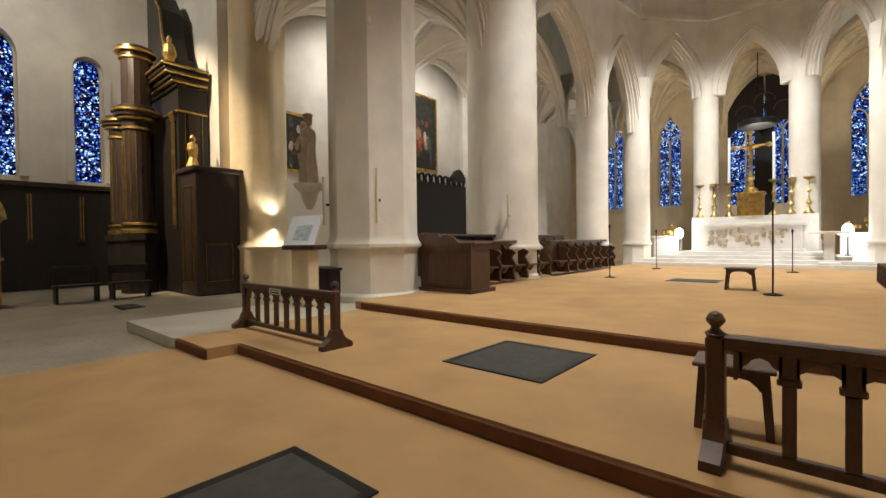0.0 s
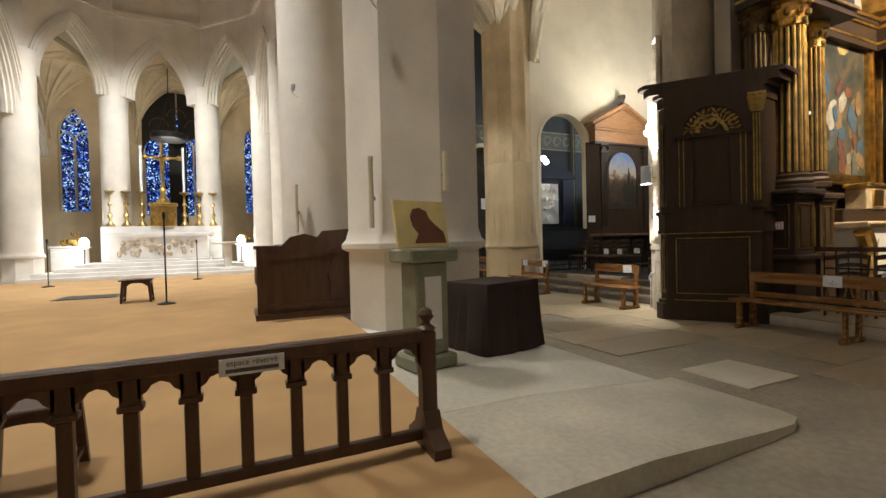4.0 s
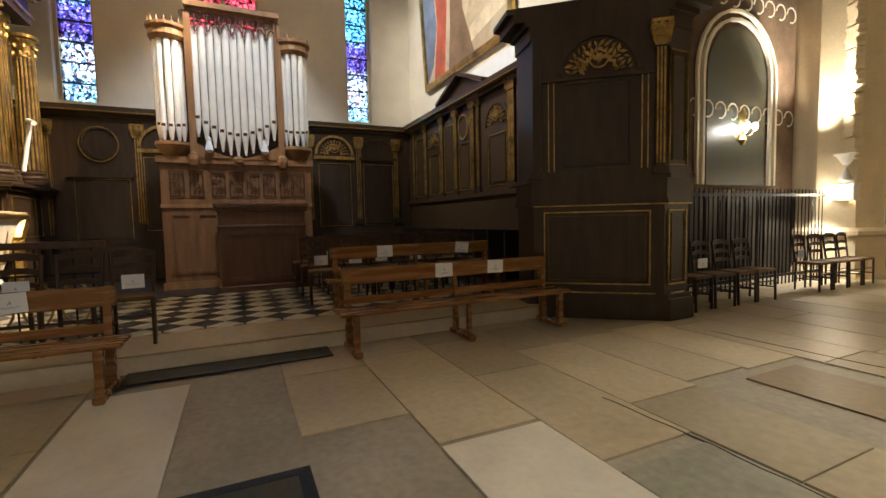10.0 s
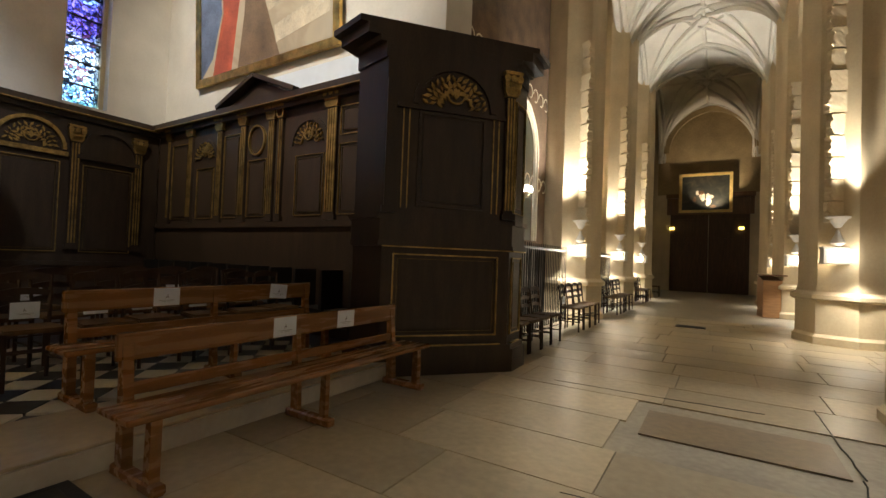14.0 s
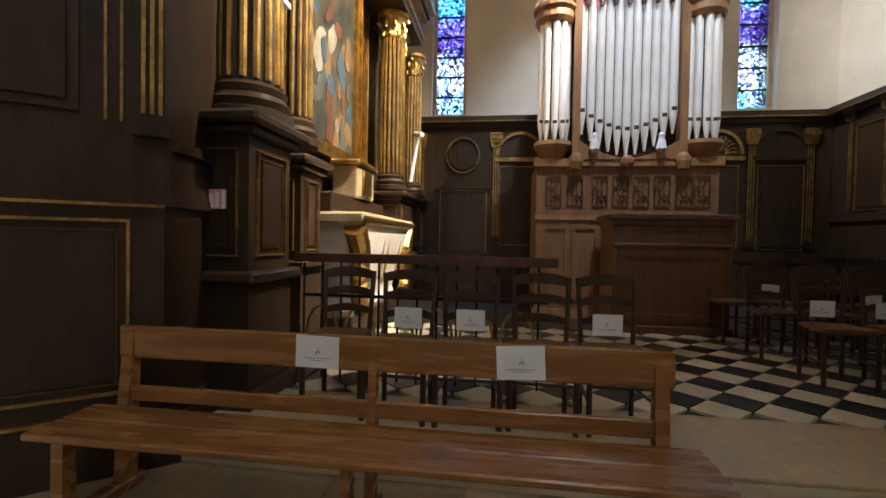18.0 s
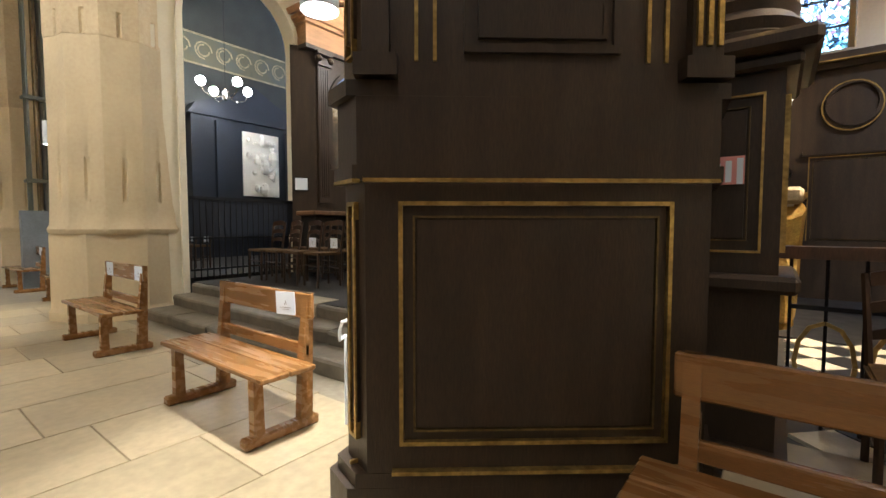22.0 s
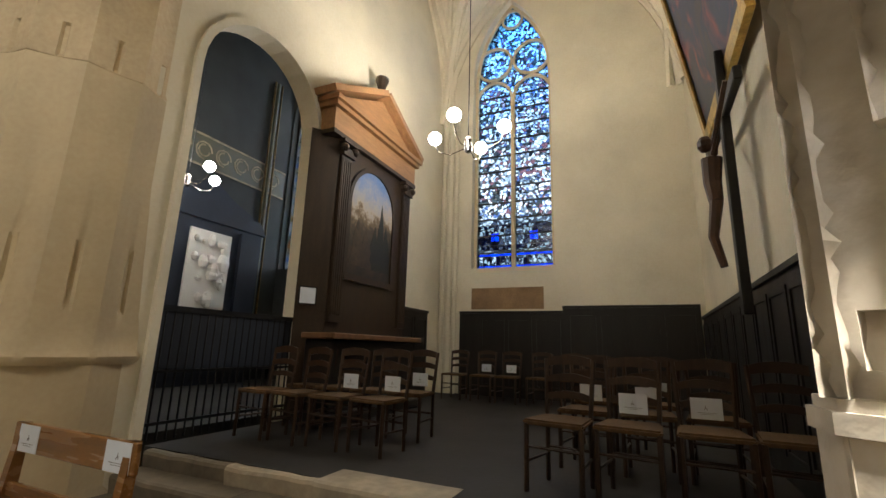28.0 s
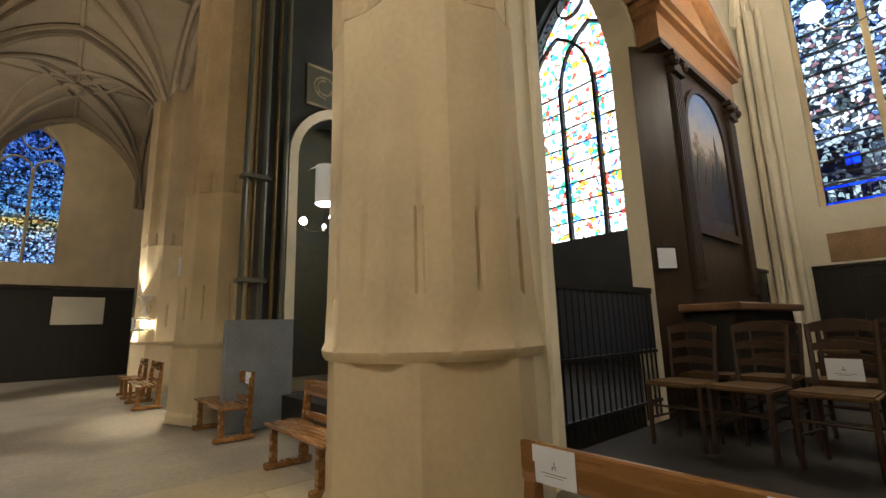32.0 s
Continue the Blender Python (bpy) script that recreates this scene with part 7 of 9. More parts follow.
# wainscot round the chapel
for n, (pl, L, top) in enumerate(((face((15.86, 8.9), (15.86, 11.2)), 2.3, 2.25), (face((15.86, 6.4), (15.86, 8.9)), 2.5, 2.35), (face((9.2, 6.32), (15.8, 6.32)), 6.6, 2.12), (face((15.1, 11.72), (13.5, 11.72)), 1.6, 2.2))):
    w = thing("chapel_wainscot", "near-black plain wood wainscot on the chapel wall", "wood panelling")
    bm = bmesh.new()
    rect(bm, pl, 0, CF, L, top - 0.05, 0, 0.05)
    part("boarding", bm, M_BLACKWOOD, w)
    bm = bmesh.new()
    rect(bm, pl, 0, top - 0.05, L, top, 0, 0.08)
    part("cap_rail", bm, M_BLACKWOOD, w)
    for k in range(int(L / 0.6)):
        bm = bmesh.new()
        hollow(bm, pl, 0.05 + k * 0.6, CF + 0.2, 0.6 + k * 0.6, top - 0.15, 0.05, 0.05, 0.065)
        part("panel_frame", bm, M_BLACKWOOD, w)
bm = bmesh.new()
rect(bm, along_y(15.895), 9.3, 2.3, 10.95, 2.78, -0.008, 0)
setting("trim_stained_patch", bm, mat("brown_stained_plaster", (0.30, 0.19, 0.10), 0.85, var=0.3, scale=2.5), "brown stained patch of plaster below the window", "plaster")
bm = bmesh.new()
for y, s in ((11.5, 1),):
    for k, (dx, r) in enumerate(((0.0, 0.09), (0.16, 0.06), (-0.16, 0.06))):
        tube(bm, [(15.82 - abs(dx) * 0.2, y + dx, 0.45), (15.82 - abs(dx) * 0.2, y + dx, 7.2)], r, 8)
tube(bm, [(15.7, 11.62, 0.5), (15.7, 11.62, 2.0), (15.72, 11.62, 4.5)], 0.018, 6)
setting("trim_corner_shafts", bm, M_PLASTER, "slender stone corner shafts of the chapel", "stone shafts", True)


def chandelier(x, y, z, top, n, label, lit=70):
    c = thing("chandelier", label, "chandelier", "globe chandeliers", pose(x, y, z))
    bm = bmesh.new()
    lathe(bm, [(0.03, -0.16), (0.06, -0.14), (0.06, 0.06), (0.03, 0.1)], 12)
    part("hub", bm, M_STEEL, c, "polished metal hub")
    bm = bmesh.new()
    tube(bm, [(0, 0, 0.08), (0, 0, top - z)], 0.008, 5)
    part("rod", bm, M_IRON, c)
    for k in range(n):
        a = 2 * math.pi * k / n + (0.5 if n == 3 else 0.0)
        cx, cy = math.cos(a), math.sin(a)
        bm = bmesh.new()
        tube(bm, [(cx * 0.05, cy * 0.05, -0.08), (cx * 0.3, cy * 0.3, -0.15), (cx * 0.5, cy * 0.5, -0.07), (cx * 0.57, cy * 0.57, 0.06)], 0.008, 6)
        arm = part("arm", bm, M_STEEL, c)
        bm = bmesh.new()
        ball(bm, (cx * 0.57, cy * 0.57, 0.17), 0.105, 16)
        part("globe", bm, M_GLOBE, arm, "lit white glass globe", True)
    lamp("chandelier_light", "POINT", pose(x, y, z + 0.45), lit * 0.5, (1.0, 0.9, 0.74), 0.3)
    lamp("chandelier_uplight", "SPOT", look((x, y, z + 0.4), (x + 0.01, y, z + 5)), lit * 1.9, (1.0, 0.9, 0.74), 0.3, 165, 0.6)


chandelier(12.2, 9.65, 4.5, 11.0, 4, "hanging chandelier with four lit white globes", 160)
chandelier(11.7, 15.3, 4.5, 11.0, 4, "hanging chandelier with four lit white globes")

# crucifix under a tilted picture on the western wall
pl = face((9.2, 6.4), (15.8, 6.4))
cr = thing("crucifix", "large dark wooden crucifix fixed to the wall", "crucifix", "", pose(11.2, 6.5, 1.8, 0, 0, 0))
bm = bmesh.new()
box(bm, -0.07, -0.04, 0, 0.07, 0.04, 2.7, 0.01)
part("upright", bm, M_BLACKWOOD, cr)
bm = bmesh.new()
box(bm, -0.75, -0.035, 1.95, 0.75, 0.035, 2.08, 0.01)
part("crossbar", bm, M_BLACKWOOD, cr)
bm = bmesh.new()
tube(bm, [(0, 0.14, 0.45), (0.02, 0.2, 0.75), (-0.02, 0.15, 1.1)], 0.035, 8, 0.06)
tube(bm, [(0, 0.15, 1.1), (0.03, 0.16, 1.3), (0, 0.15, 1.55)], 0.065, 10, 0.095)
ball(bm, (0.03, 0.19, 1.72), 0.075, 10, 1.2)
for s in (-1, 1):
    tube(bm, [(s * 0.1, 0.14, 1.55), (s * 0.36, 0.12, 1.78), (s * 0.66, 0.08, 2.0)], 0.034, 7, 0.022)
part("carved_figure", bm, M_STALL, cr, "dark carved figure")
picture("chapel_picture", pl, 1.1, 4.35, 3.5, 7.2, M_PAINTDARK, "dark painting in a gilt frame leaning out", 0.14, None, 0.16)

# iron fence in the archway
fn = thing("iron_fence", "black wrought-iron fence in the chapel archway", "fence")
pl = face((11.2, 11.85), (9.25, 11.85))
for z0, z1 in ((1.72, 1.78), (0.6, 0.63), (1.1, 1.13)):
    bm = bmesh.new()
    rect(bm, pl, 0, z0, 1.95, z1, -0.02, 0.02)
    part("rail", bm, M_IRON, fn)
for k in range(20):
    bm = bmesh.new()
    tube(bm, [pl(0.03 + k * 0.099, 0, CF), pl(0.03 + k * 0.099, 0, 1.74)], 0.011, 6)
    part("bar", bm, M_IRON, fn)
bm = bmesh.new()
rect(bm, pl, 0, 1.14, 1.95, 1.72, -0.005, 0.005)
part("backing_sheet", bm, M_NAVY, fn, "dark sheet behind the bars")

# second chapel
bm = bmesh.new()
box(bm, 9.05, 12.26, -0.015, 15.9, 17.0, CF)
setting("floor_chapel_second", bm, M_CHAPELFLOOR, "stone floor of the second chapel, darkened for shade", "floor")
rl = thing("relief_altarpiece", "dark blue altarpiece with a white carved relief", "altarpiece")
pl = face((14.85, 16.95), (11.45, 16.95))
bm = bmesh.new()
rect(bm, pl, 0, CF, 3.4, 4.2, 0, 0.35)
slab(bm, [(-0.1, 4.2), (3.5, 4.2), (3.3, 4.5), (2.4, 4.85), (1.7, 5.25), (1.0, 4.85), (0.1, 4.5)], pl, 0, 0.4)
rect(bm, pl, -0.1, 1.55, 3.5, 1.7, 0, 0.7)
part("body", bm, M_NAVY, rl)
bm = bmesh.new()
rect(bm, pl, 0.95, 2.15, 2.05, 3.95, 0.35, 0.4)
rnd = random.Random(12)
for k in range(26):
    x, y, z = pl(rnd.uniform(1.1, 1.9), 0.41, rnd.uniform(2.3, 3.8))
    ball(bm, (x, y, z), rnd.uniform(0.06, 0.16), 8, rnd.uniform(0.8, 1.7))
part("white_relief", bm, M_MARBLE, rl, "white marble relief")
for u in (0.5, 2.6):
    bm = bmesh.new()
    rect(bm, pl, u, 1.7, u + 0.2, 4.1, 0.35, 0.45)
    part("pilaster", bm, M_NAVY, rl)
bm = bmesh.new()
rect(bm, along_x(16.99), 9.4, 5.6, 15.8, 6.4, -0.02, 0)
setting("trim_painted_frieze", bm, M_PAINTGREEN, "painted ornamental frieze on the chapel wall", "frieze")
M_SCROLL = mat("faded_ornament_paint", (0.26, 0.22, 0.15), 0.7, var=0.35, scale=6)
bm = bmesh.new()
for z in (5.58, 6.36):
    rect(bm, along_x(16.97), 9.4, z, 15.8, z + 0.05, -0.012, 0)
for k in range(11):
    cx = 9.75 + 0.56 * k
    for r, s in ((0.24, 1), (0.13, -1)):
        band(bm, along_x(16.965), [(cx + r * math.cos(s * a * 0.6), 6.0 + r * math.sin(s * a * 0.6)) for a in range(9)], 0.04, -0.006, 0.002)
setting("trim_frieze_scrolls", bm, M_SCROLL, "faded pale scrolls and lines of the painted frieze", "frieze")
for k, x in enumerate((14.98, 15.1, 15.24)):
    bm = bmesh.new()
    tube(bm, [(x, 16.9, 2.0), (x, 16.9, 9.0)], 0.05 if k == 1 else 0.03, 8)
    setting("trim_painted_shaft", bm, M_INNERGILT if k != 1 else M_PAINTGREEN, "painted and gilt wall shaft", "wall shaft", True)
# gilt shafts, a carved bracket and a pale base beside the far arch
bm = bmesh.new()
rect(bm, along_x(16.97), 8.2, 0, 9.2, 1.62, -0.2, 0)
setting("trim_bay_base", bm, mat("blue_grey_stone", (0.2, 0.22, 0.24), 0.7, var=0.15, scale=3), "blue-grey stone base of the painted wall", "stone base")
for k, x in enumerate((8.38, 8.52, 8.68, 8.86, 9.02)):
    bm = bmesh.new()
    tube(bm, [(x, 16.9, 1.62), (x, 16.9, 9.0)], 0.03 if k % 2 else 0.045, 8)
    setting("trim_painted_shaft", bm, M_INNERGILT if k % 2 else M_PAINTGREEN, "painted and gilt wall shaft", "wall shaft", True)
for z in (2.2, 3.9):
    bm = bmesh.new()
    rect(bm, along_x(16.97), 8.3, z, 8.75, z + 0.05, -0.2, 0)
    rect(bm, along_x(16.97), 8.33, z + 0.05, 8.72, z + 0.08, -0.16, 0)
    setting("trim_niche_shelf", bm, M_PAINTGREEN, "muted green carved niche shelf", "shelf")
# painted arch screens of the further bays
for y in (18.0, 23.8):
    bm = bmesh.new()
    pl = along_x(y)
    rect(bm, pl, 9.3, 0, 9.6, 8.5, 0, 0.3)
    rect(bm, pl, 11.2, 0, 15.9, 8.5, 0, 0.3)
    over_arch(bm, pl, pointed(9.6, 11.2, 3.9, 5.0, 8), 8.5, 0, 0.3)
    setting("wall_painted_bay", bm, M_PAINTGREEN, "painted green and gold chapel side wall", "wall")
chandelier(11.7, 21.0, 4.3, 11.0, 3, "hanging chandelier with three lit white globes")

# lamp on the stone pier: a drum that shines up and down
def drum_lamp(x, y, z, down, lean, up):
    sl = thing("pier_lamp", "white drum lamp on a stone pier", "wall lamp", "drum lamps on the piers", pose(x, y, z))
    bm = bmesh.new()
    lathe(bm, [(0.085, 0.02), (0.1, 0.0), (0.1, 0.34), (0.085, 0.32)], 20)
    part("drum", bm, M_PAPER, sl, "", True)
    for h in (0.012, 0.322):
        bm = bmesh.new()
        lathe(bm, [(0.084, h), (0.084, h + 0.006)], 20)
        part("diffuser", bm, M_GLOBE, sl, "glowing diffuser disc")
    bm = bmesh.new()
    tube(bm, [(0.02, lean * 0.2, 0.12), (0.2, lean, 0.12)], 0.02, 8)
    part("arm", bm, M_BRASS, sl)
    lamp("pier_lamp_down", "SPOT", look((x - 0.01, y + 0.01, z - 0.02), (x, y - 0.01, 0.0)), down, NEUTRAL, 0.06, 84, 0.8)
    lamp("pier_lamp_up", "SPOT", look((x - 0.01, y + 0.01, z + 0.36), (x + 0.05, y - 0.04, 6.0)), up, NEUTRAL, 0.06, 105, 0.5)


drum_lamp(7.74, 6.5, 2.46, 230, -0.14, 640)

# ---- choir ----
def arcade(bm, p, q, u0, u1, zs, za, top, half=0.35):
    pl, L = face(p, q), length(p, q)
    rect(bm, pl, 0, zs, u0, top, -half, half)
    rect(bm, pl, u1, zs, L, top, -half, half)
    over_arch(bm, pl, pointed(u0, u1, zs, za, 10), top, -half, half)
    crv = pointed(u0, u1, zs, za, 12)
    for w0, w1, e in ((0.0, 0.07, 0.03), (0.13, 0.2, 0.05), (0.27, 0.31, 0.09)):
        wide = pointed(u0 - w0, u1 + w0, zs, za + w0 * 1.1, 12)
        for d in (half, -half - e):
            band(bm, pl, wide, w1 - w0, d, d + e)
    for w0, f in ((0.1, 0.72), (0.2, 0.5), (0.3, 0.2)):
        band(bm, pl, crv, -w0, -half * f, half * f)


for s, name in ((1, "wall_choir_north"), (-1, "wall_choir_south")):
    bm = bmesh.new()
    X = lambda x: x if s > 0 else 2 * AX - x
    nodes = [(-8.0, 7.0), (-7.8, 12.0), (-7.55, 18.6), (-6.95, 22.6), (-4.45, 25.2)]
    for (xa, ya), (xb, yb) in zip(nodes, nodes[1:]):
        L = math.hypot(xb - xa, yb - ya)
        arcade(bm, (X(xa), ya), (X(xb), yb), 0.75 if ya < 18 else 0.45, L - 0.75 if ya < 12 else L - 0.45, 6.6 if ya < 22 else 8.4, 10.4 if ya < 22 else 11.1, 17.4)
        pl = face((X(xa), ya), (X(xb), yb))
        for d in (0.35, -0.5):
            rect(bm, pl, 0, 12.0, L, 12.25, d, d + 0.15)
    setting(name, bm, M_WHITE, "pale stone arcade wall of the choir", "wall")
bm = bmesh.new()
p, q = (-4.45, 25.2), (-0.65, 25.2)
pl = face(p, q)
arcade(bm, p, q, 0.55, 3.25, 8.4, 11.1, 13.6)
rect(bm, pl, 0, 12.0, 3.8, 12.25, -0.5, -0.35)
for u0, u1 in ((0, 0.35), (1.75, 2.05), (3.45, 3.8)):
    rect(bm, pl, u0, 13.6, u1, 17.4, -0.35, 0.35)
setting("wall_apse", bm, M_WHITE, "pale stone apse wall with pointed arches", "wall")
for k, u in enumerate((0.35, 2.05)):
    stained_window("window_apse", pl, u, u + 1.4, 13.6, 16.0, 17.2, M_GLASSMIX, "small high clerestory window with stained glass", 2, 6, False, 0.0, True)
# crossing arches and upper walls above the aisles
bm = bmesh.new()
arcade(bm, (8.9, 7.0), (3.3, 7.0), 0.5, 5.0, 6.8, 9.8, 17.4)
arcade(bm, (-8.4, 7.0), (-14.0, 7.0), 0.5, 5.0, 6.8, 9.8, 17.4)
arcade(bm, (8.9, -4.7), (3.3, -4.7), 0.5, 5.0, 7.9, 11.1, 17.4)
setting("wall_crossing", bm, M_WHITE, "pale stone walls above the aisle arches", "wall")
bm = bmesh.new()
nod = [(2.9, -4.7), (2.9, -10.4), (2.9, -15.6), (2.9, -20.8), (2.9, -29.0)]
for p, q in zip(nod, nod[1:]):
    arcade(bm, p, q, 0.6, length(p, q) - 0.6, 7.9, 10.9, 17.4)
setting("wall_nave_arcade", bm, M_STONE, "stone nave arcade wall", "wall")
for x0, x1 in ((-8.7, -4.6), (-4.6, -0.5), (-0.5, 3.6)):
    vault("ceiling_apse", x0, x1, 25.4, 31.0, 7.6, 11.0, M_STONE, "pale ribbed vault behind the apse")
vault("ceiling_apse", 3.6, 8.4, 24.3, 31.0, 6.6, 9.8, M_STONEDIM, "brown ribbed vault at the ambulatory's end")
vault("ceiling_apse", -13.5, -8.7, 24.3, 31.0, 6.6, 9.8, M_WHITE, "pale ribbed vault at the ambulatory's end")
# eastern wall with its windows
bm = bmesh.new()
pl = along_x(31.0)
wins = ((-11.7, -10.3, 3.6), (-8.2, -6.8, 3.6), (-4.3, -0.9, 3.4), (1.0, 2.4, 3.6), (4.05, 5.95, 4.1))
edge = -21.0
for u0, u1, z0 in wins:
    rect(bm, pl, edge, 0, u0, 17.6, 0, 0.6)
    window_opening(bm, pl, u0, u1, z0, 7.8, 9.4, 17.6, 0, 0.6)
    edge = u1
rect(bm, pl, edge, 0, 16.5, 17.6, 0, 0.6)
setting("wall_east", bm, M_STONE, "pale stone east wall with stained glass windows", "wall")
for u0, u1, z0 in wins:
    stained_window("window_east", pl, u0, u1, z0, 7.8, 9.4, M_GLASSBLUE if u0 < 4 else M_GLASSFAR, "tall pointed blue stained glass window", 2 if u1 - u0 < 2 else 4, 9, True, 0.25, True)
sc = thing("chapel_screen", "dark carved screen between the windows behind the altar", "screen")
pl = along_x(30.8)
bm = bmesh.new()
rect(bm, pl, -3.0, 0, -2.1, 8.2, 0, 0.2)
part("centre_panel", bm, M_BLACKWOOD, sc)
bm = bmesh.new()
over_arch(bm, pl, pointed(-4.3, -2.6, 6.9, 8.0, 8), 10.6, 0, 0.2)
over_arch(bm, pl, pointed(-2.5, -0.8, 6.9, 8.0, 8), 10.6, 0, 0.2)
part("arched_head", bm, M_BLACKWOOD, sc)
for k in range(3):
    bm = bmesh.new()
    band(bm, pl, rounded(-3.9 + k * 0.9, -3.0 + k * 0.9, 8.6 + (0.6 if k == 1 else 0), 10), 0.06, -0.08, 0)
    part("carved_arch", bm, M_STALL, sc)
bm = bmesh.new()
for a in range(6):
    c, s = math.cos(a * math.pi / 3), math.sin(a * math.pi / 3)
    tube(bm, [(-2.55 + 0.8 * c, 27.5 + 0.8 * s, 7.4), (-2.55, 27.5, 9.4), (-2.55, 27.5, 11.0)], 0.025, 5)
    tube(bm, [(-2.55 + 0.8 * c, 27.5 + 0.8 * s, 7.2), (-2.55 + 0.8 * c, 27.5 + 0.8 * s, 7.9)], 0.05, 5, 0.01)
lathe(bm, [(0.74, 7.1), (0.86, 7.15), (0.86, 7.4), (0.78, 7.45)], 24, (-2.55, 27.5, 0))
t = thing("hanging_crown", "dark crown-shaped chandelier hanging behind the altar", "chandelier")
part("crown", bm, M_BLACKWOOD, t)

# altar steps, altar and its furnishings
for k in range(4):
    bm = bmesh.new()
    box(bm, -7.0 + 0.55 * k + (0.0 if k else 0.3), 21.3 + 0.4 * k, L2 + (0.15 * k if k else 0) - (0.0 if k else 0.3), 1.9 - 0.55 * k - (0.0 if k else 0.3), 25.0, L2 + 0.15 * (k + 1), 0.015)
    setting("step_altar", bm, M_MARBLE, "white marble altar step", "step")
AZ = L2 + 0.6
alt = thing("high_altar", "white marble high altar with carved frontal", "altar", "", pose(AX, 23.9, AZ))
for name, a in (("base", (-1.95, -0.55, 0, 1.95, 0.55, 0.12)), ("body", (-1.85, -0.45, 0.12, 1.85, 0.45, 1.12)), ("mensa", (-2.05, -0.6, 1.12, 2.05, 0.6, 1.26)), ("gradine", (-2.4, 0.62, 0, 2.4, 1.0, 1.6))):
    bm = bmesh.new()
    box(bm, *a, 0.02)
    part(name, bm, M_MARBLE, alt)
bm = bmesh.new()
rnd = random.Random(21)
for k in range(60):
    ball(bm, (rnd.uniform(-1.6, 1.6), -0.45, rnd.uniform(0.3, 0.95)), rnd.uniform(0.05, 0.11), 6, rnd.uniform(0.8, 1.6))
part("carved_frontal", bm, M_CHALK, alt, "pale carved relief frontal")
tb = thing("tabernacle", "gilt tabernacle on the high altar", "tabernacle", "", pose(AX, 24.7, AZ + 1.6))
bm = bmesh.new()
box(bm, -0.5, -0.3, 0, 0.5, 0.3, 0.95, 0.03)
part("chest", bm, M_GOLD, tb)
bm = bmesh.new()
box(bm, -0.56, -0.36, 0.95, 0.56, 0.36, 1.08, 0.03)
part("lid", bm, M_GOLD, tb)
bm = bmesh.new()
hollow(bm, along_x(-0.3), -0.3, 0.1, 0.3, 0.85, 0.06, -0.04, 0)
slab(bm, [(0.2 * math.cos(k * math.pi / 6), 0.45 + 0.2 * math.sin(k * math.pi / 6)) for k in range(12)], along_x(-0.3), -0.04, 0)
part("door", bm, M_BRASS, tb, "brass door with round medallion")
cx = thing("altar_crucifix", "tall gilt crucifix above the tabernacle", "crucifix", "", pose(AX, 24.7, AZ + 2.68))
bm = bmesh.new()
lathe(bm, [(0.3, 0), (0.28, 0.1), (0.14, 0.25), (0.1, 0.5), (0.16, 0.62), (0.08, 0.75), (0.06, 1.1)], 14)
part("foot", bm, M_GOLD, cx)
bm = bmesh.new()
box(bm, -0.045, -0.04, 1.1, 0.045, 0.04, 2.7, 0.01)
box(bm, -0.62, -0.04, 2.08, 0.62, 0.04, 2.17, 0.01)
for x, z in ((0, 2.75), (-0.68, 2.12), (0.68, 2.12)):
    ball(bm, (x, 0, z), 0.12, 8)
part("cross", bm, M_GOLD, cx)
bm = bmesh.new()
tube(bm, [(0, -0.09, 1.3), (0.02, -0.1, 1.7), (0, -0.09, 2.05)], 0.07, 8, 0.1)
ball(bm, (0, -0.12, 2.22), 0.09, 8)
for s in (-1, 1):
    tube(bm, [(s * 0.08, -0.09, 2.0), (s * 0.5, -0.08, 2.12)], 0.05, 6, 0.035)
part("figure", bm, M_GOLD, cx)


def candlestick(x, tall):
    c = thing("altar_candlestick", "tall ornate brass candlestick with white candle", "candlestick", "altar candlesticks", pose(x, 24.72, AZ + 1.6))
    bm = bmesh.new()
    lathe(bm, [(0.2, 0), (0.2, 0.06), (0.09, 0.2), (0.06, 0.35), (0.13, 0.5), (0.06, 0.65), (0.05, 0.9), (0.11, 1.0), (0.05, 1.12), (0.05, 1.45), (0.2, 1.55), (0.21, 1.6), (0.05, 1.6)], 12)
    part("stem", bm, M_BRASS, c, "", True)
    bm = bmesh.new()
    lathe(bm, [(0.055, 1.6), (0.055, 1.6 + tall), (0.01, 1.63 + tall)], 10)
    part("candle", bm, M_PAPER, c, "white candle")


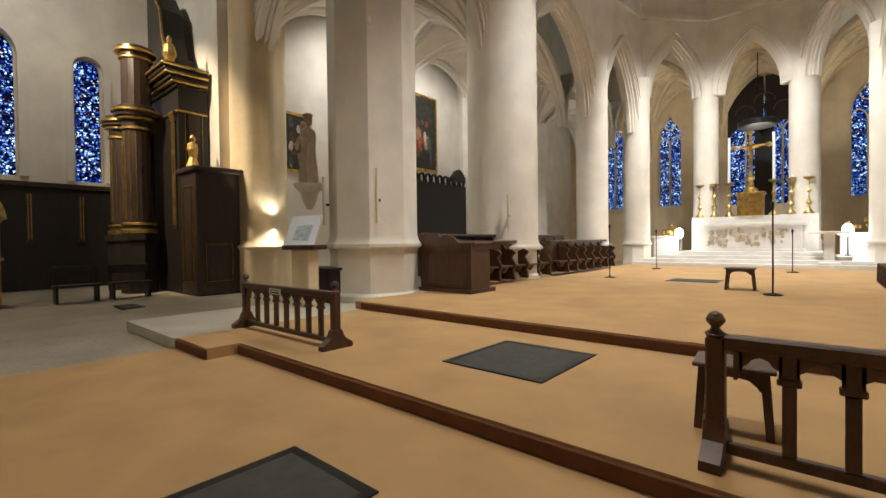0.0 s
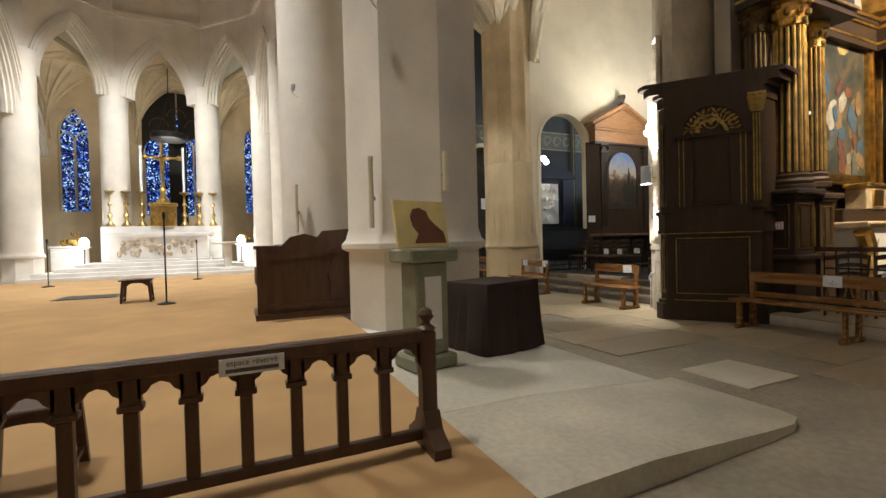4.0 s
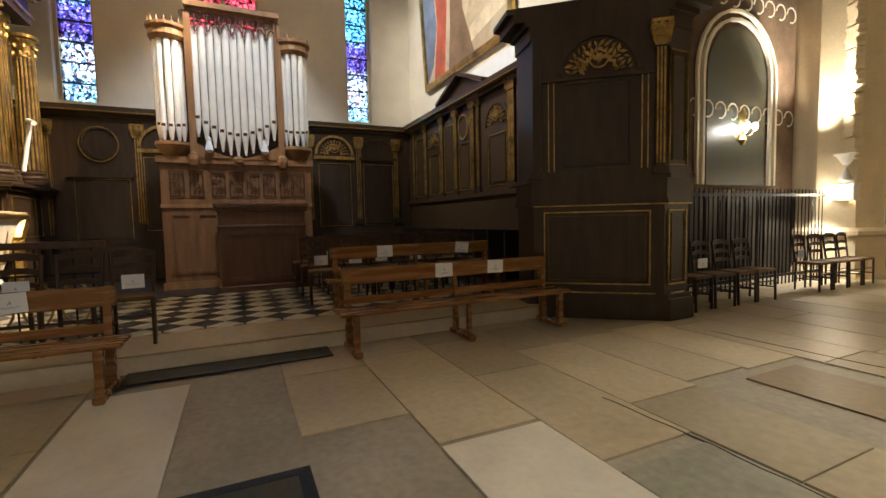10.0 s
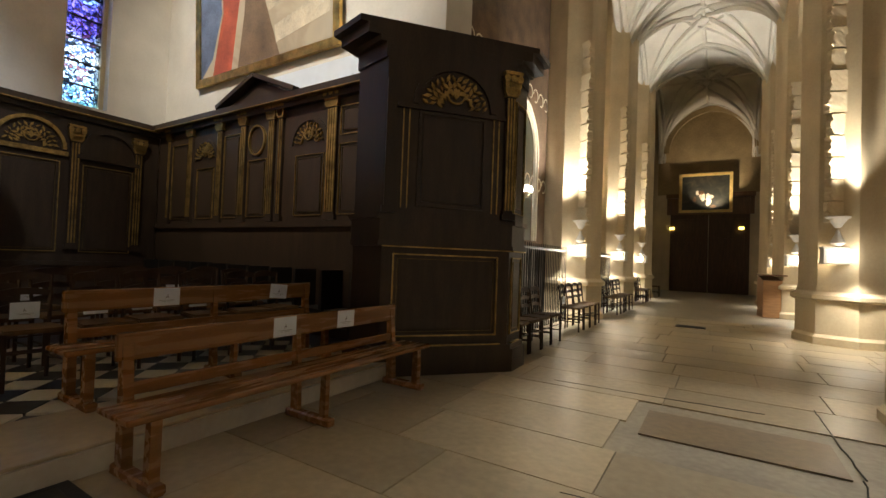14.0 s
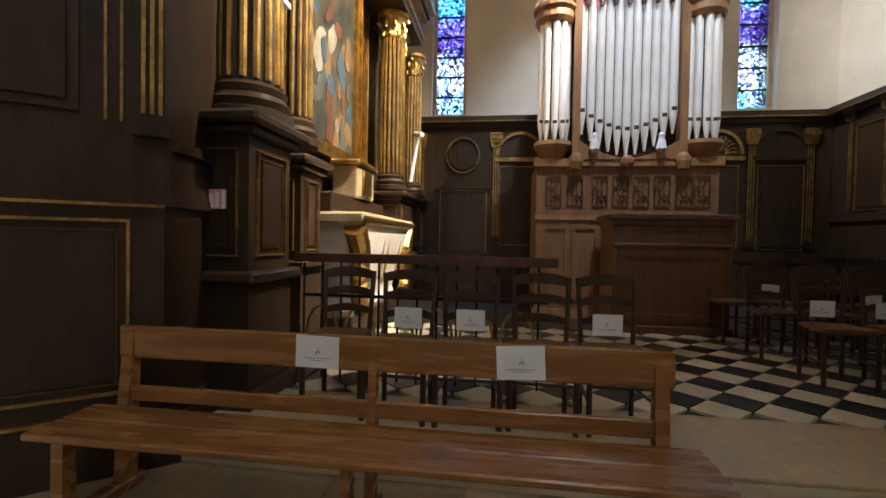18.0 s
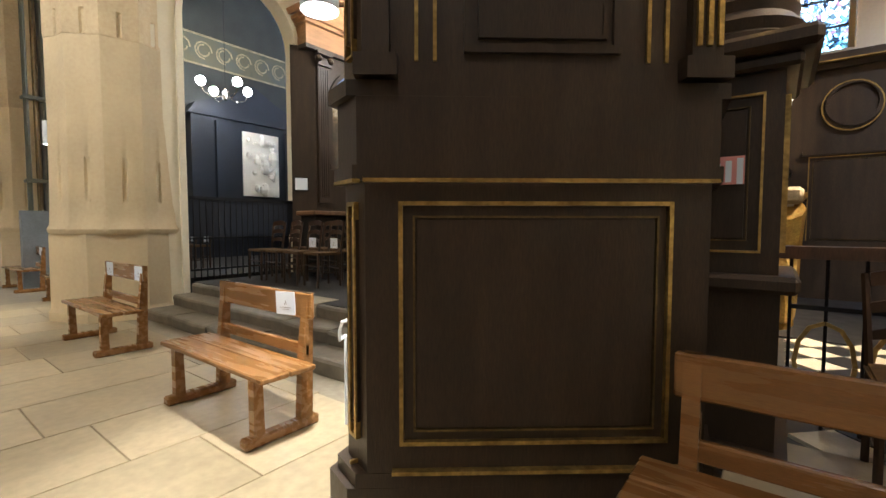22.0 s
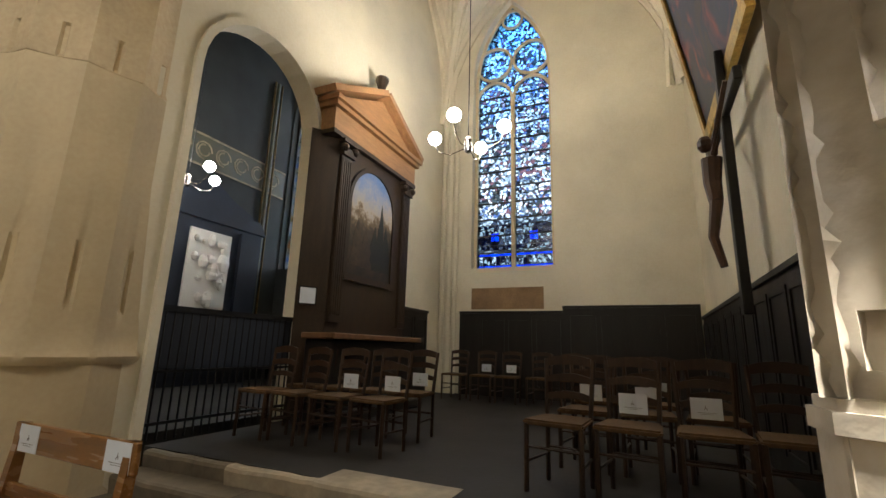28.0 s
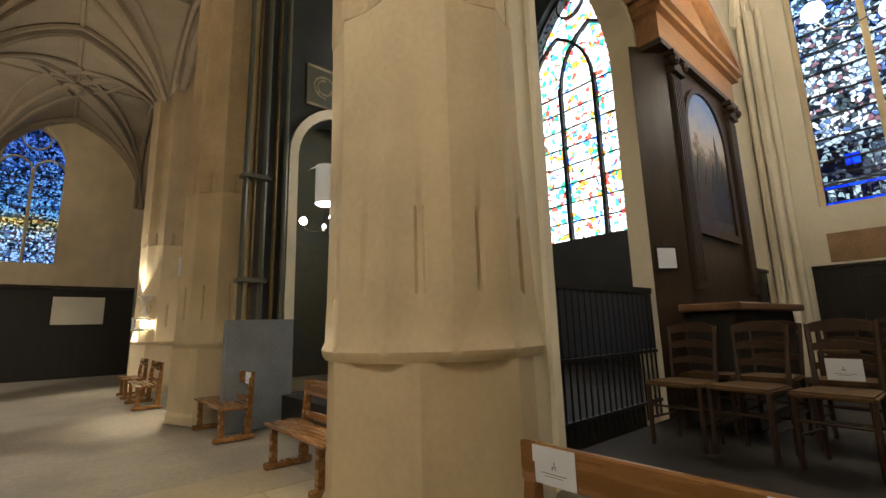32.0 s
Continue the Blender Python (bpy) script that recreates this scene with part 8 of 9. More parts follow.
for x, tall in ((-2.05, 0.12), (-1.45, 0.12), (-0.85, 2.1), (0.85, 2.1), (1.45, 0.12), (2.05, 0.12)):
    candlestick(AX + x, tall)
am = thing("ambo", "white marble reading desk on the altar steps", "lectern", "", pose(0.15, 21.9, L2 + 0.15))
for name, a in (("column", (-0.16, -0.14, 0, 0.16, 0.14, 1.15)), ("plinth", (-0.32, -0.3, 0, 0.32, 0.3, 0.1)), ("desk", (-0.6, -0.3, 1.15, 0.6, 0.3, 1.25))):
    bm = bmesh.new()
    box(bm, *a, 0.02)
    part(name, bm, M_MARBLE, am)
for x in (-6.0, 1.1):
    cr = thing("credence_table", "white marble side table with gilt carving", "side table", "side tables flanking the altar", pose(x, 24.4, L2 + 0.15))
    bm = bmesh.new()
    box(bm, -0.6, -0.3, 0.0, 0.6, 0.3, 1.1, 0.03)
    part("body", bm, M_MARBLE, cr)
    bm = bmesh.new()
    box(bm, -0.68, -0.36, 1.1, 0.68, 0.36, 1.2, 0.02)
    part("top", bm, M_MARBLE, cr)
    bm = bmesh.new()
    for k in range(9):
        ball(bm, (rnd.uniform(-0.4, 0.4), rnd.uniform(-0.1, 0.1), 1.25 + rnd.uniform(0, 0.5)), rnd.uniform(0.08, 0.16), 7)
    part("carved_group", bm, M_GOLD, cr, "gilt carved ornament")
for x, y in ((-5.2, 23.2), (0.7, 23.2)):
    lp = thing("altar_lamp", "small bright lamp beside the altar", "lamp", "lamps beside the altar", pose(x, y, L2 + 0.45))
    bm = bmesh.new()
    lathe(bm, [(0.12, 0), (0.12, 0.03), (0.025, 0.05), (0.025, 0.75), (0.06, 0.8)], 10)
    part("stem", bm, M_IRON, lp)
    bm = bmesh.new()
    ball(bm, (0, 0, 1.0), 0.17, 12, 1.4)
    part("shade", bm, M_GLOBE, lp, "lit white shade", True)

# stalls
def stall(label, group):
    """One carved stall: tip-up seat, scrolled arm, panelled back; its seat faces +x."""
    s = thing("choir_stall", label, "choir stall", group)
    bm = bmesh.new()
    box(bm, -0.3, -0.34, 0.1, -0.24, 0.34, 1.12, 0.01)
    part("back", bm, M_STALL, s)
    bm = bmesh.new()
    box(bm, -0.36, -0.36, 1.12, -0.14, 0.36, 1.2, 0.02)
    part("cornice", bm, M_STALL, s)
    bm = bmesh.new()
    box(bm, -0.24, -0.3, 0.45, 0.16, 0.3, 0.5, 0.01)
    part("seat", bm, M_STALL, s)
    bm = bmesh.new()
    lathe(bm, [(0.02, 0.28), (0.1, 0.34), (0.15, 0.45)], 10, (0.02, 0, 0))
    part("misericord", bm, M_STALL, s)
    bm = bmesh.new()
    slab(bm, [(-0.24, 0.1), (0.2, 0.1), (0.16, 0.35), (0.24, 0.5), (0.16, 0.62), (0.1, 0.72), (0.22, 0.86), (0.1, 0.94), (-0.1, 0.96), (-0.24, 1.12)], along_x(0.34), -0.035, 0.035)
    part("scrolled_arm", bm, M_STALL, s)
    bm = bmesh.new()
    hollow(bm, along_y(-0.24), -0.28, 0.56, 0.28, 1.08, 0.05, 0, 0.02)
    part("back_frame", bm, M_STALL, s)
    return s


st = stall("dark carved oak choir stall with scrolled arms", "choir stalls")
st.matrix_basis = pose(-6.75, 8.9, L2)
for side in (0, 1):
    for row, (x, n, y0) in enumerate(((-6.75, 13, 8.9), (-7.25, 10, 8.2))):
        for k in range(n):
            if side == 0 and row == 0 and k == 0:
                continue
            y = y0 + 0.72 * k + (0.6 if k > 5 else 0)
            copy_thing(st, pose(x if side == 0 else 2 * AX - x, y, L2 + 0.18 * row, 0, 0, 180 * side))
for side in (1, -1):
    e = thing("stall_end", "dark oak choir stall end with shaped top", "choir stall", "stall ends", pose(AX, 0, L2))
    X = lambda u: (u - AX) * side
    pl = lambda u, d, z: (X(u), 7.85 + d, z)
    bm = bmesh.new()
    slab(bm, [(0.85, 0), (2.4, 0), (2.4, 1.42), (1.86, 1.38), (1.78, 1.28), (1.58, 1.34), (1.36, 1.29), (1.22, 1.15), (0.85, 1.13)], pl, 0, 0.07)
    part("end_panel", bm, M_STALL, e)
    bm = bmesh.new()
    hollow(bm, pl, 0.95, 0.15, 2.25, 1.02, 0.07, -0.025, 0)
    part("panel_moulding", bm, M_STALL, e)
    bm = bmesh.new()
    rect(bm, pl, 0.82, 0, 2.42, 0.09, -0.08, 0.9)
    part("plinth", bm, M_STALL, e)
    bm = bmesh.new()
    slab(bm, [(7.92, 0.09), (8.6, 0.09), (8.6, 1.1), (7.92, 1.15)], lambda u, d, z: (X(0.87) + d * side, u, z), 0, 0.06)
    part("desk_side", bm, M_STALL, e)
    bm = bmesh.new()
    box(bm, min(X(0.82), X(1.2)), 7.92, 1.1, max(X(0.82), X(1.2)), 8.6, 1.16, 0.01)
    part("desk_top", bm, M_STALL, e)

# stands before the piers
ic = thing("icon_stand", "green-grey stone stand holding a gold-ground icon", "icon stand", "", pose(2.38, 4.75, L1, 0, 0, 12))
for name, a in (("base", (-0.26, -0.22, 0, 0.26, 0.22, 0.14)), ("shaft", (-0.2, -0.15, 0.14, 0.2, 0.15, 1.1)), ("top", (-0.3, -0.22, 1.1, 0.3, 0.22, 1.24))):
    bm = bmesh.new()
    box(bm, *a, 0.02)
    part(name, bm, mat("green_stone_" + name, (0.22, 0.23, 0.15), 0.5, var=0.2, scale=4), ic)
bm = bmesh.new()
box(bm, -0.1, -0.165, 0.3, 0.1, -0.15, 0.95)
part("inset_panel", bm, M_MARBLE, ic, "white marble inset panel")
pan = thing("icon", "square gold icon with a brown painted shape", "icon", "", pose(2.36, 4.68, L1 + 1.25, -12, 0, 12))
bm = bmesh.new()
box(bm, -0.32, -0.02, 0, 0.32, 0.02, 0.5, 0.006)
part("gold_ground", bm, mat("gold_ground", (0.72, 0.6, 0.26), 0.5, 0.2, var=0.12, scale=4), pan)
bm = bmesh.new()
slab(bm, [(-0.12, 0.04), (0.28, 0.04), (0.26, 0.16), (0.16, 0.24), (0.1, 0.3), (0.07, 0.38), (-0.02, 0.42), (-0.1, 0.4), (-0.14, 0.32), (-0.12, 0.22), (-0.06, 0.14)], along_x(-0.02), -0.004, 0)
part("painted_shape", bm, mat("icon_brown", (0.16, 0.05, 0.02), 0.6, var=0.2, scale=8), pan, "brown painted shape")
cl = thing("covered_chest", "low chest covered by a dark brown cloth", "chest", "", pose(3.55, 5.35, 0.085, 0, 0, 18))
bm = bmesh.new()
rings = []
for z, a, b in ((0, 0.58, 0.44), (0.3, 0.54, 0.41), (0.8, 0.5, 0.38), (0.86, 0.49, 0.37)):
    ring = []
    for k in range(48):
        t = 2 * math.pi * k / 48
        c, s_ = math.cos(t), math.sin(t)
        m_ = max(abs(c), abs(s_))
        w_ = 1 + (0.035 * math.sin(9 * t) + 0.02 * math.sin(17 * t)) * (1 - z)
        ring.append(bm.verts.new((a * c / m_ * w_, b * s_ / m_ * w_, z)))
    rings.append(ring)
for a, b in zip(rings, rings[1:]):
    for i in range(48):
        bm.faces.new((a[i], a[(i + 1) % 48], b[(i + 1) % 48], b[i]))
bm.faces.new(rings[-1])
part("cloth", bm, mat("dark_brown_cloth", (0.03, 0.016, 0.012), 0.9, var=0.3, scale=5, bump=0.3), cl)
bm = bmesh.new()
box(bm, -0.4, -0.3, 0.0, 0.4, 0.3, 0.83)
part("chest_body", bm, M_STALL, cl)
le = thing("sign_lectern", "stone stand with a tilted white information panel", "lectern", "", pose(-8.3, 5.15, L1, 0, 0, 20))
bm = bmesh.new()
box(bm, -0.22, -0.18, 0, 0.22, 0.18, 1.2, 0.02)
part("stand", bm, M_STONE, le)
bm = bmesh.new()
box(bm, -0.4, -0.25, 1.2, 0.4, 0.25, 1.3, 0.02)
part("ledge", bm, M_STALL, le)
bm = bmesh.new()
slab(bm, [(-0.38, 0), (0.38, 0), (0.38, 0.62), (-0.38, 0.62)], lambda u, d, z: (u, -0.2 + d + 0.5 * z, 1.3 + z), -0.015, 0.015)
pn = part("panel", bm, M_PAPER, le, "white laminated panel")
bm = bmesh.new()
slab(bm, [(-0.2, 0.1), (0.22, 0.08), (0.24, 0.42), (-0.16, 0.4)], lambda u, d, z: (u, -0.2 + d + 0.5 * z, 1.3 + z), -0.018, -0.015)
part("faded_print", bm, mat("faded_blue_print", (0.45, 0.55, 0.62), 0.6, var=0.25, scale=9), pn)
dk = thing("dark_table", "small dark wooden table behind the lectern", "table", "", pose(-8.9, 5.95, L1))
bm = bmesh.new()
box(bm, -0.7, -0.25, 0, 0.7, 0.25, 0.72, 0.02)
part("body", bm, M_BLACKWOOD, dk)
bm = bmesh.new()
box(bm, -0.75, -0.3, 0.72, 0.75, 0.3, 0.78, 0.01)
part("top", bm, M_BLACKWOOD, dk)

# statue on the north-east pier: one plain shape
stt = thing("statue", "pale carved stone statue on a wall bracket", "statue")
bm = bmesh.new()
lathe(bm, [(0.2, 0, 0.12), (0.21, 0.1, 0.14), (0.19, 0.4, 0.12), (0.16, 0.75, 0.08), (0.17, 0.95, 0.06), (0.19, 1.1, 0.04), (0.17, 1.24, 0.03), (0.07, 1.33, 0.0), (0.06, 1.37, 0.0), (0.1, 1.43, 0.0), (0.105, 1.52, 0.0), (0.1, 1.58, 0.03), (0.12, 1.64, 0.06), (0.05, 1.68, 0.0)], 28, (-9.32, 5.92, 2.9), 9, 0.0)
tube(bm, [(-9.18, 5.8, 4.02), (-9.1, 5.72, 3.88), (-9.22, 5.7, 3.8)], 0.06, 8, 0.045)
tube(bm, [(-9.46, 5.82, 4.02), (-9.5, 5.72, 3.82), (-9.4, 5.68, 3.72)], 0.06, 8, 0.045)
ball(bm, (-9.14, 5.7, 4.0), 0.1, 10, 1.6)
ball(bm, (-9.13, 5.69, 4.22), 0.07, 10, 1.15)
tube(bm, [(-9.42, 5.74, 3.6), (-9.3, 5.7, 3.3), (-9.2, 5.74, 2.95)], 0.05, 7, 0.03)
part("figure", bm, M_CHALK, stt, "", True)
br = thing("statue_bracket", "moulded stone wall bracket under the statue", "bracket")
bm = bmesh.new()
lathe(bm, [(0.06, 2.3), (0.16, 2.5), (0.22, 2.7), (0.34, 2.82), (0.36, 2.9)], 12, (-9.35, 5.95, 0))
part("bracket", bm, M_WHITE, br)


def loudspeaker(x, y, z, turn, h=1.1):
    s = thing("column_loudspeaker", "slim pale column loudspeaker on a pier", "loudspeaker", "column loudspeakers", pose(x, y, z, 0, 0, turn))
    bm = bmesh.new()
    box(bm, -0.03, -0.05, 0, 0.03, 0.02, h, 0.01)
    part("cabinet", bm, M_PLASTER, s)
    bm = bmesh.new()
    box(bm, -0.02, 0.0, h * 0.4, 0.02, 0.14, h * 0.45)
    part("wall_bracket", bm, M_IRON, s)


loudspeaker(2.24, 6.2, 1.66, -30, 0.96)
loudspeaker(3.2, 5.93, 2.14, 10, 0.55)
loudspeaker(1.85, 11.1, 1.75, -20)
loudspeaker(-7.0, 11.05, 1.75, 20)
loudspeaker(-7.35, 6.35, 1.9, 25, 1.2)
loudspeaker(-8.7, 5.93, 1.9, 10)


def floodlight(x, y, z, turn):
    s = thing("floodlight", "small white floodlight on a pier bracket", "floodlight", "pier floodlights", pose(x, y, z, 0, 0, turn))
    bm = bmesh.new()
    tube(bm, [(0, 0.12, 0), (0, -0.15, 0), (0, -0.15, 0.06)], 0.009, 6)
    part("bracket", bm, M_PAPER, s)
    bm = bmesh.new()
    lathe(bm, [(0.03, 0.06), (0.05, 0.1), (0.05, 0.2), (0.035, 0.22)], 12, (0, -0.15, 0))
    part("head", bm, M_PAPER, s)


floodlight(1.9, 11.1, 4.9, -30)
floodlight(2.3, 6.1, 4.6, -40)
floodlight(-7.3, 6.2, 6.0, 30)

# dark wainscot and a lit pier at the far end of the south ambulatory
w = thing("far_wainscot", "dark wood wainscot under the far window", "wood panelling")
pl = face((8.4, 30.98), (2.6, 30.98))
bm = bmesh.new()
rect(bm, pl, 0, 0, 5.8, 3.2, 0, 0.08)
part("boarding", bm, M_BLACKWOOD, w)
bm = bmesh.new()
rect(bm, pl, 0, 3.2, 5.8, 3.3, 0, 0.14)
part("cap_rail", bm, M_DARKWOOD, w)
bt = thing("information_board", "pale information board on the dark wainscot", "notice board")
bm = bmesh.new()
rect(bm, pl, 0.9, 1.9, 2.4, 2.9, 0.1, 0.14)
part("board", bm, M_PLASTER, bt)

# ---- north side ----
bm = bmesh.new()
rect(bm, along_y(-14.2), 7.4, 0, 31, 17.6, -0.5, 0)
setting("wall_north_aisle", bm, M_WHITE, "white plastered wall of the north ambulatory", "wall")
pl = face((-14.18, 20.0), (-14.18, 7.4))
masses(picture("north_painting", pl, 11.1, 4.1, 12.0, 6.0, M_PAINTNIGHT, "dark old painting in a gilt frame", 0.1), pl, 11.1, 4.1, 12.0, 6.0, 0.03, 3, 12, (T_UMBER, T_FLESH, T_SLATE, T_CREAM))
masses(picture("north_painting", pl, 4.1, 4.9, 6.0, 8.2, M_PAINTNIGHT, "dark painting of muted reds in a gilt frame", 0.12), pl, 4.3, 5.0, 5.8, 7.2, 0.03, 8, 22, (T_RED, T_FLESH, T_UMBER, T_CREAM, T_SLATE), 1.7)
sc = thing("carved_screen", "tall near-black carved wooden screen by the wall", "screen")
bm = bmesh.new()
rect(bm, pl, 2.6, 0, 6.8, 4.1, 0.02, 0.7)
part("cabinet", bm, M_BLACKWOOD, sc)
bm = bmesh.new()
for k in range(10):
    c = 2.8 + k * 0.41
    band(bm, pl, [(c + 0.13 * math.cos(j * math.pi / 6), 4.36 + 0.2 * math.sin(j * math.pi / 6)) for j in range(13)], -0.05, 0.55, 0.66)
rect(bm, pl, 2.6, 4.1, 6.8, 4.18, 0.5, 0.7)
for k in range(8):
    t0 = k / 8
    slab(bm, [(2.6 + 0.12 * k, 4.4), (2.72 + 0.12 * k, 4.4), (2.72 + 0.12 * k, 4.6 + 0.4 * math.sin(math.pi * (t0 + 0.12))), (2.6 + 0.12 * k, 4.6 + 0.4 * math.sin(math.pi * t0))], pl, 0.5, 0.7)
part("cresting", bm, M_BLACKWOOD, sc, "pierced carved cresting")
bm = bmesh.new()
pl = along_y(-20.6)
spans = ((0.2, 2.0, 3.9), (3.45, 4.35, 3.85))
edge = -4.5
for u0, u1, z0 in spans:
    rect(bm, pl, edge, 0, u0, 17.6, -0.6, 0)
    rect(bm, pl, u0, 0, u1, z0, -0.6, 0)
    over_arch(bm, pl, rounded(u0, u1, 8.0), 17.6, -0.6, 0)
    edge = u1
rect(bm, pl, edge, 0, 7.5, 17.6, -0.6, 0)
setting("wall_transept_north", bm, M_WHITE, "pale end wall of the north transept", "wall")
for k, (u0, u1, z0) in enumerate(spans):
    w = stained_window("window_north", lambda u, d, z: (-20.6 - d, u, z), u0, u1, z0, 8.0, 8.0 + (u1 - u0) / 2, M_GLASSBLUE, "round-headed blue stained glass window", 1, 10, True, 0.25, True)
    bm = bmesh.new()
    band(bm, lambda u, d, z: (-20.6 + d, u, z), [(u0, z0), *rounded(u0, u1, 8.0), (u1, z0)], 0.22, 0, 0.08)
    part("surround", bm, M_WHITE, w)
bm = bmesh.new()
rect(bm, along_x(5.9), -20.6, 0, -14.2, 17.6, 0, 0.5)
rect(bm, along_x(-4.2), -20.6, 0, -14.2, 17.6, -0.5, 0)
setting("wall_transept_north_sides", bm, M_WHITE, "pale side walls of the north transept", "wall")
w = thing("north_wainscot", "dark wood wainscot with gilt lines", "wood panelling")
pl = face((-20.55, 5.8), (-20.55, -4.0))
bm = bmesh.new()
rect(bm, pl, 0, 0, 9.8, 3.6, 0, 0.1)
part("boarding", bm, M_BLACKWOOD, w)
bm = bmesh.new()
rect(bm, pl, 0, 3.55, 9.8, 3.7, 0, 0.2)
part("cornice", bm, M_DARKWOOD, w)
for u in (1.1, 2.2, 3.6, 5.0, 6.4):
    pilaster(w, lambda a, d, z: (-20.45 + d, 5.8 - a, z), u, 0.16, 1.6, 3.3, 2, False)
# altarpiece of two tiers
M_POLISHED = mat("polished_brown_wood", (0.034, 0.022, 0.015), 0.32, var=0.15, scale=2, bump=0.06, fine=30, stretch=(3, 3, 0.6))
ret = thing("north_altarpiece", "near-black and gilt altarpiece of two column tiers", "altarpiece")
bm = bmesh.new()
box(bm, -18.4, 5.0, 0, -14.9, 5.85, 6.3)
part("body", bm, M_BLACKWOOD, ret)
for z0, z1, d in ((6.3, 6.42, 0.08), (6.42, 6.5, 0.2), (6.5, 6.64, 0.26), (6.64, 6.72, 0.38), (6.72, 6.84, 0.42), (6.84, 6.92, 0.5), (5.55, 5.62, 0.06)):
    bm = bmesh.new()
    box(bm, -18.4 - d, 5.0 - d, z0, -14.9 + d * 0.5, 5.85, z1, 0.02)
    part("cornice", bm, M_GOLD if z1 - z0 < 0.1 else M_BLACKWOOD, ret)
pv = face((-15.0, 5.1), (-18.4, 5.1))
bm = bmesh.new()
slab(bm, [(0, 6.92), (2.6, 6.92), (2.4, 7.3), (1.9, 7.5), (1.6, 8.2), (1.45, 9.1), (0.9, 9.8), (0, 10.0)], lambda u, d, z: pv(2.6 - u, d, z), -0.5, 0.1)
part("volute", bm, M_BLACKWOOD, ret)
bm = bmesh.new()
band(bm, lambda u, d, z: pv(2.6 - u, d, z), [(2.55, 7.0), (2.35, 7.35), (1.85, 7.55), (1.55, 8.25), (1.4, 9.1), (0.9, 9.7)], 0.08, 0.1, 0.16)
part("volute_edge", bm, M_GOLD, ret, "gilt volute edge")
bm = bmesh.new()
lathe(bm, [(0.16, 6.92), (0.1, 7.0), (0.2, 7.25), (0.14, 7.5), (0.05, 7.6), (0.08, 7.7), (0.02, 7.8)], 12, (-14.95, 4.8, 0))
part("urn_finial", bm, M_DULLGOLD, ret)
for x, y, up in ((-16.55, 4.35, 1), (-18.3, 4.4, 0)):
    bm = bmesh.new()
    lathe(bm, [(0.52, 0), (0.52, 1.6), (0.6, 1.65), (0.6, 1.85)], 8, (x, y, 0))
    part("pedestal", bm, M_BLACKWOOD, ret)
    rows = [(1.85, 2.0, 0.5, 1), (2.0, 2.12, 0.44, 0), (2.12, 2.2, 0.48, 1), (2.2, 5.1, 0.38, 0), (5.1, 5.2, 0.44, 1), (5.2, 5.4, 0.4, 0), (5.4, 5.5, 0.52, 1), (5.5, 5.62, 0.6, 0), (5.62, 5.72, 0.68, 1), (5.72, 5.86, 0.5, 0)]
    if up:
        rows += [(5.86, 7.3, 0.4, 0), (7.3, 7.38, 0.46, 1), (7.38, 7.5, 0.44, 0), (7.5, 7.6, 0.56, 1), (7.6, 7.7, 0.5, 0)]
    for z0, z1, r, gilt in rows:
        bm = bmesh.new()
        lathe(bm, [(r * 0.95, z0), (r, z0 + 0.02), (r, z1 - 0.02), (r * 0.95, z1)], 32, (x, y, 0), *((-16, 0.012) if z1 - z0 > 1 else ()))
        part("gilt_ring" if gilt else "column_drum", bm, M_GOLD if gilt else M_POLISHED, ret, "gilt moulded ring" if gilt else "", bool(gilt))
    for k in range(6):
        a_ = -2.6 + 0.45 * k
        bm = bmesh.new()
        tube(bm, [(x + 0.385 * math.cos(a_), y + 0.385 * math.sin(a_), 2.3), (x + 0.385 * math.cos(a_), y + 0.385 * math.sin(a_), 5.05)], 0.028 if k % 3 == 0 else 0.012, 5)
        part("gilt_flute", bm, M_GOLD, ret, "gilt flute")
for x in (-15.25, -17.4):
    pilaster(ret, face((x + 0.2, 5.0), (x - 0.2, 5.0)), 0.2, 0.3, 2.0, 5.3, 4)
gilt_panel(ret, face((-14.9, 5.8), (-14.9, 5.05)), 0.12, 2.6, 0.62, 5.6, 0.012)
sta = thing("statuette", "small gilt carved statuette on the wooden casing", "statue")
bm = bmesh.new()
lathe(bm, [(0.16, 3.75), (0.17, 3.85), (0.1, 4.1), (0.15, 4.35), (0.13, 4.5), (0.06, 4.58), (0.09, 4.68), (0.02, 4.8)], 12, (-14.4, 5.2, 0), 4, 0.08)
part("figure", bm, M_DULLGOLD, sta)
cs = thing("panelled_cabinet", "tall dark wooden casing with moulded top", "wood panelling")
bm = bmesh.new()
box(bm, -14.75, 4.95, 0, -13.55, 6.2, 3.6, 0.02)
part("body", bm, M_DARKWOOD, cs)
bm = bmesh.new()
box(bm, -14.85, 4.85, 3.6, -13.45, 6.3, 3.75, 0.03)
part("cornice", bm, M_DARKWOOD, cs)
gilt_panel(cs, face((-13.55, 6.1), (-13.55, 5.05)), 0.15, 0.4, 0.9, 1.5, 0.01)
gilt_panel(cs, face((-13.65, 4.95), (-14.65, 4.95)), 0.15, 0.4, 0.85, 3.2, 0.01)
bm = bmesh.new()
lathe(bm, [(0.95, 0), (0.95, 1.3), (1.02, 1.4), (0.9, 1.5), (0.85, 1.6), (0.85, 13)], 40, (-13.9, 7.0, 0), 8, 0.05)
setting("pier_north_aisle", bm, M_STONE, "ribbed stone pier by the north transept", "pier", True)
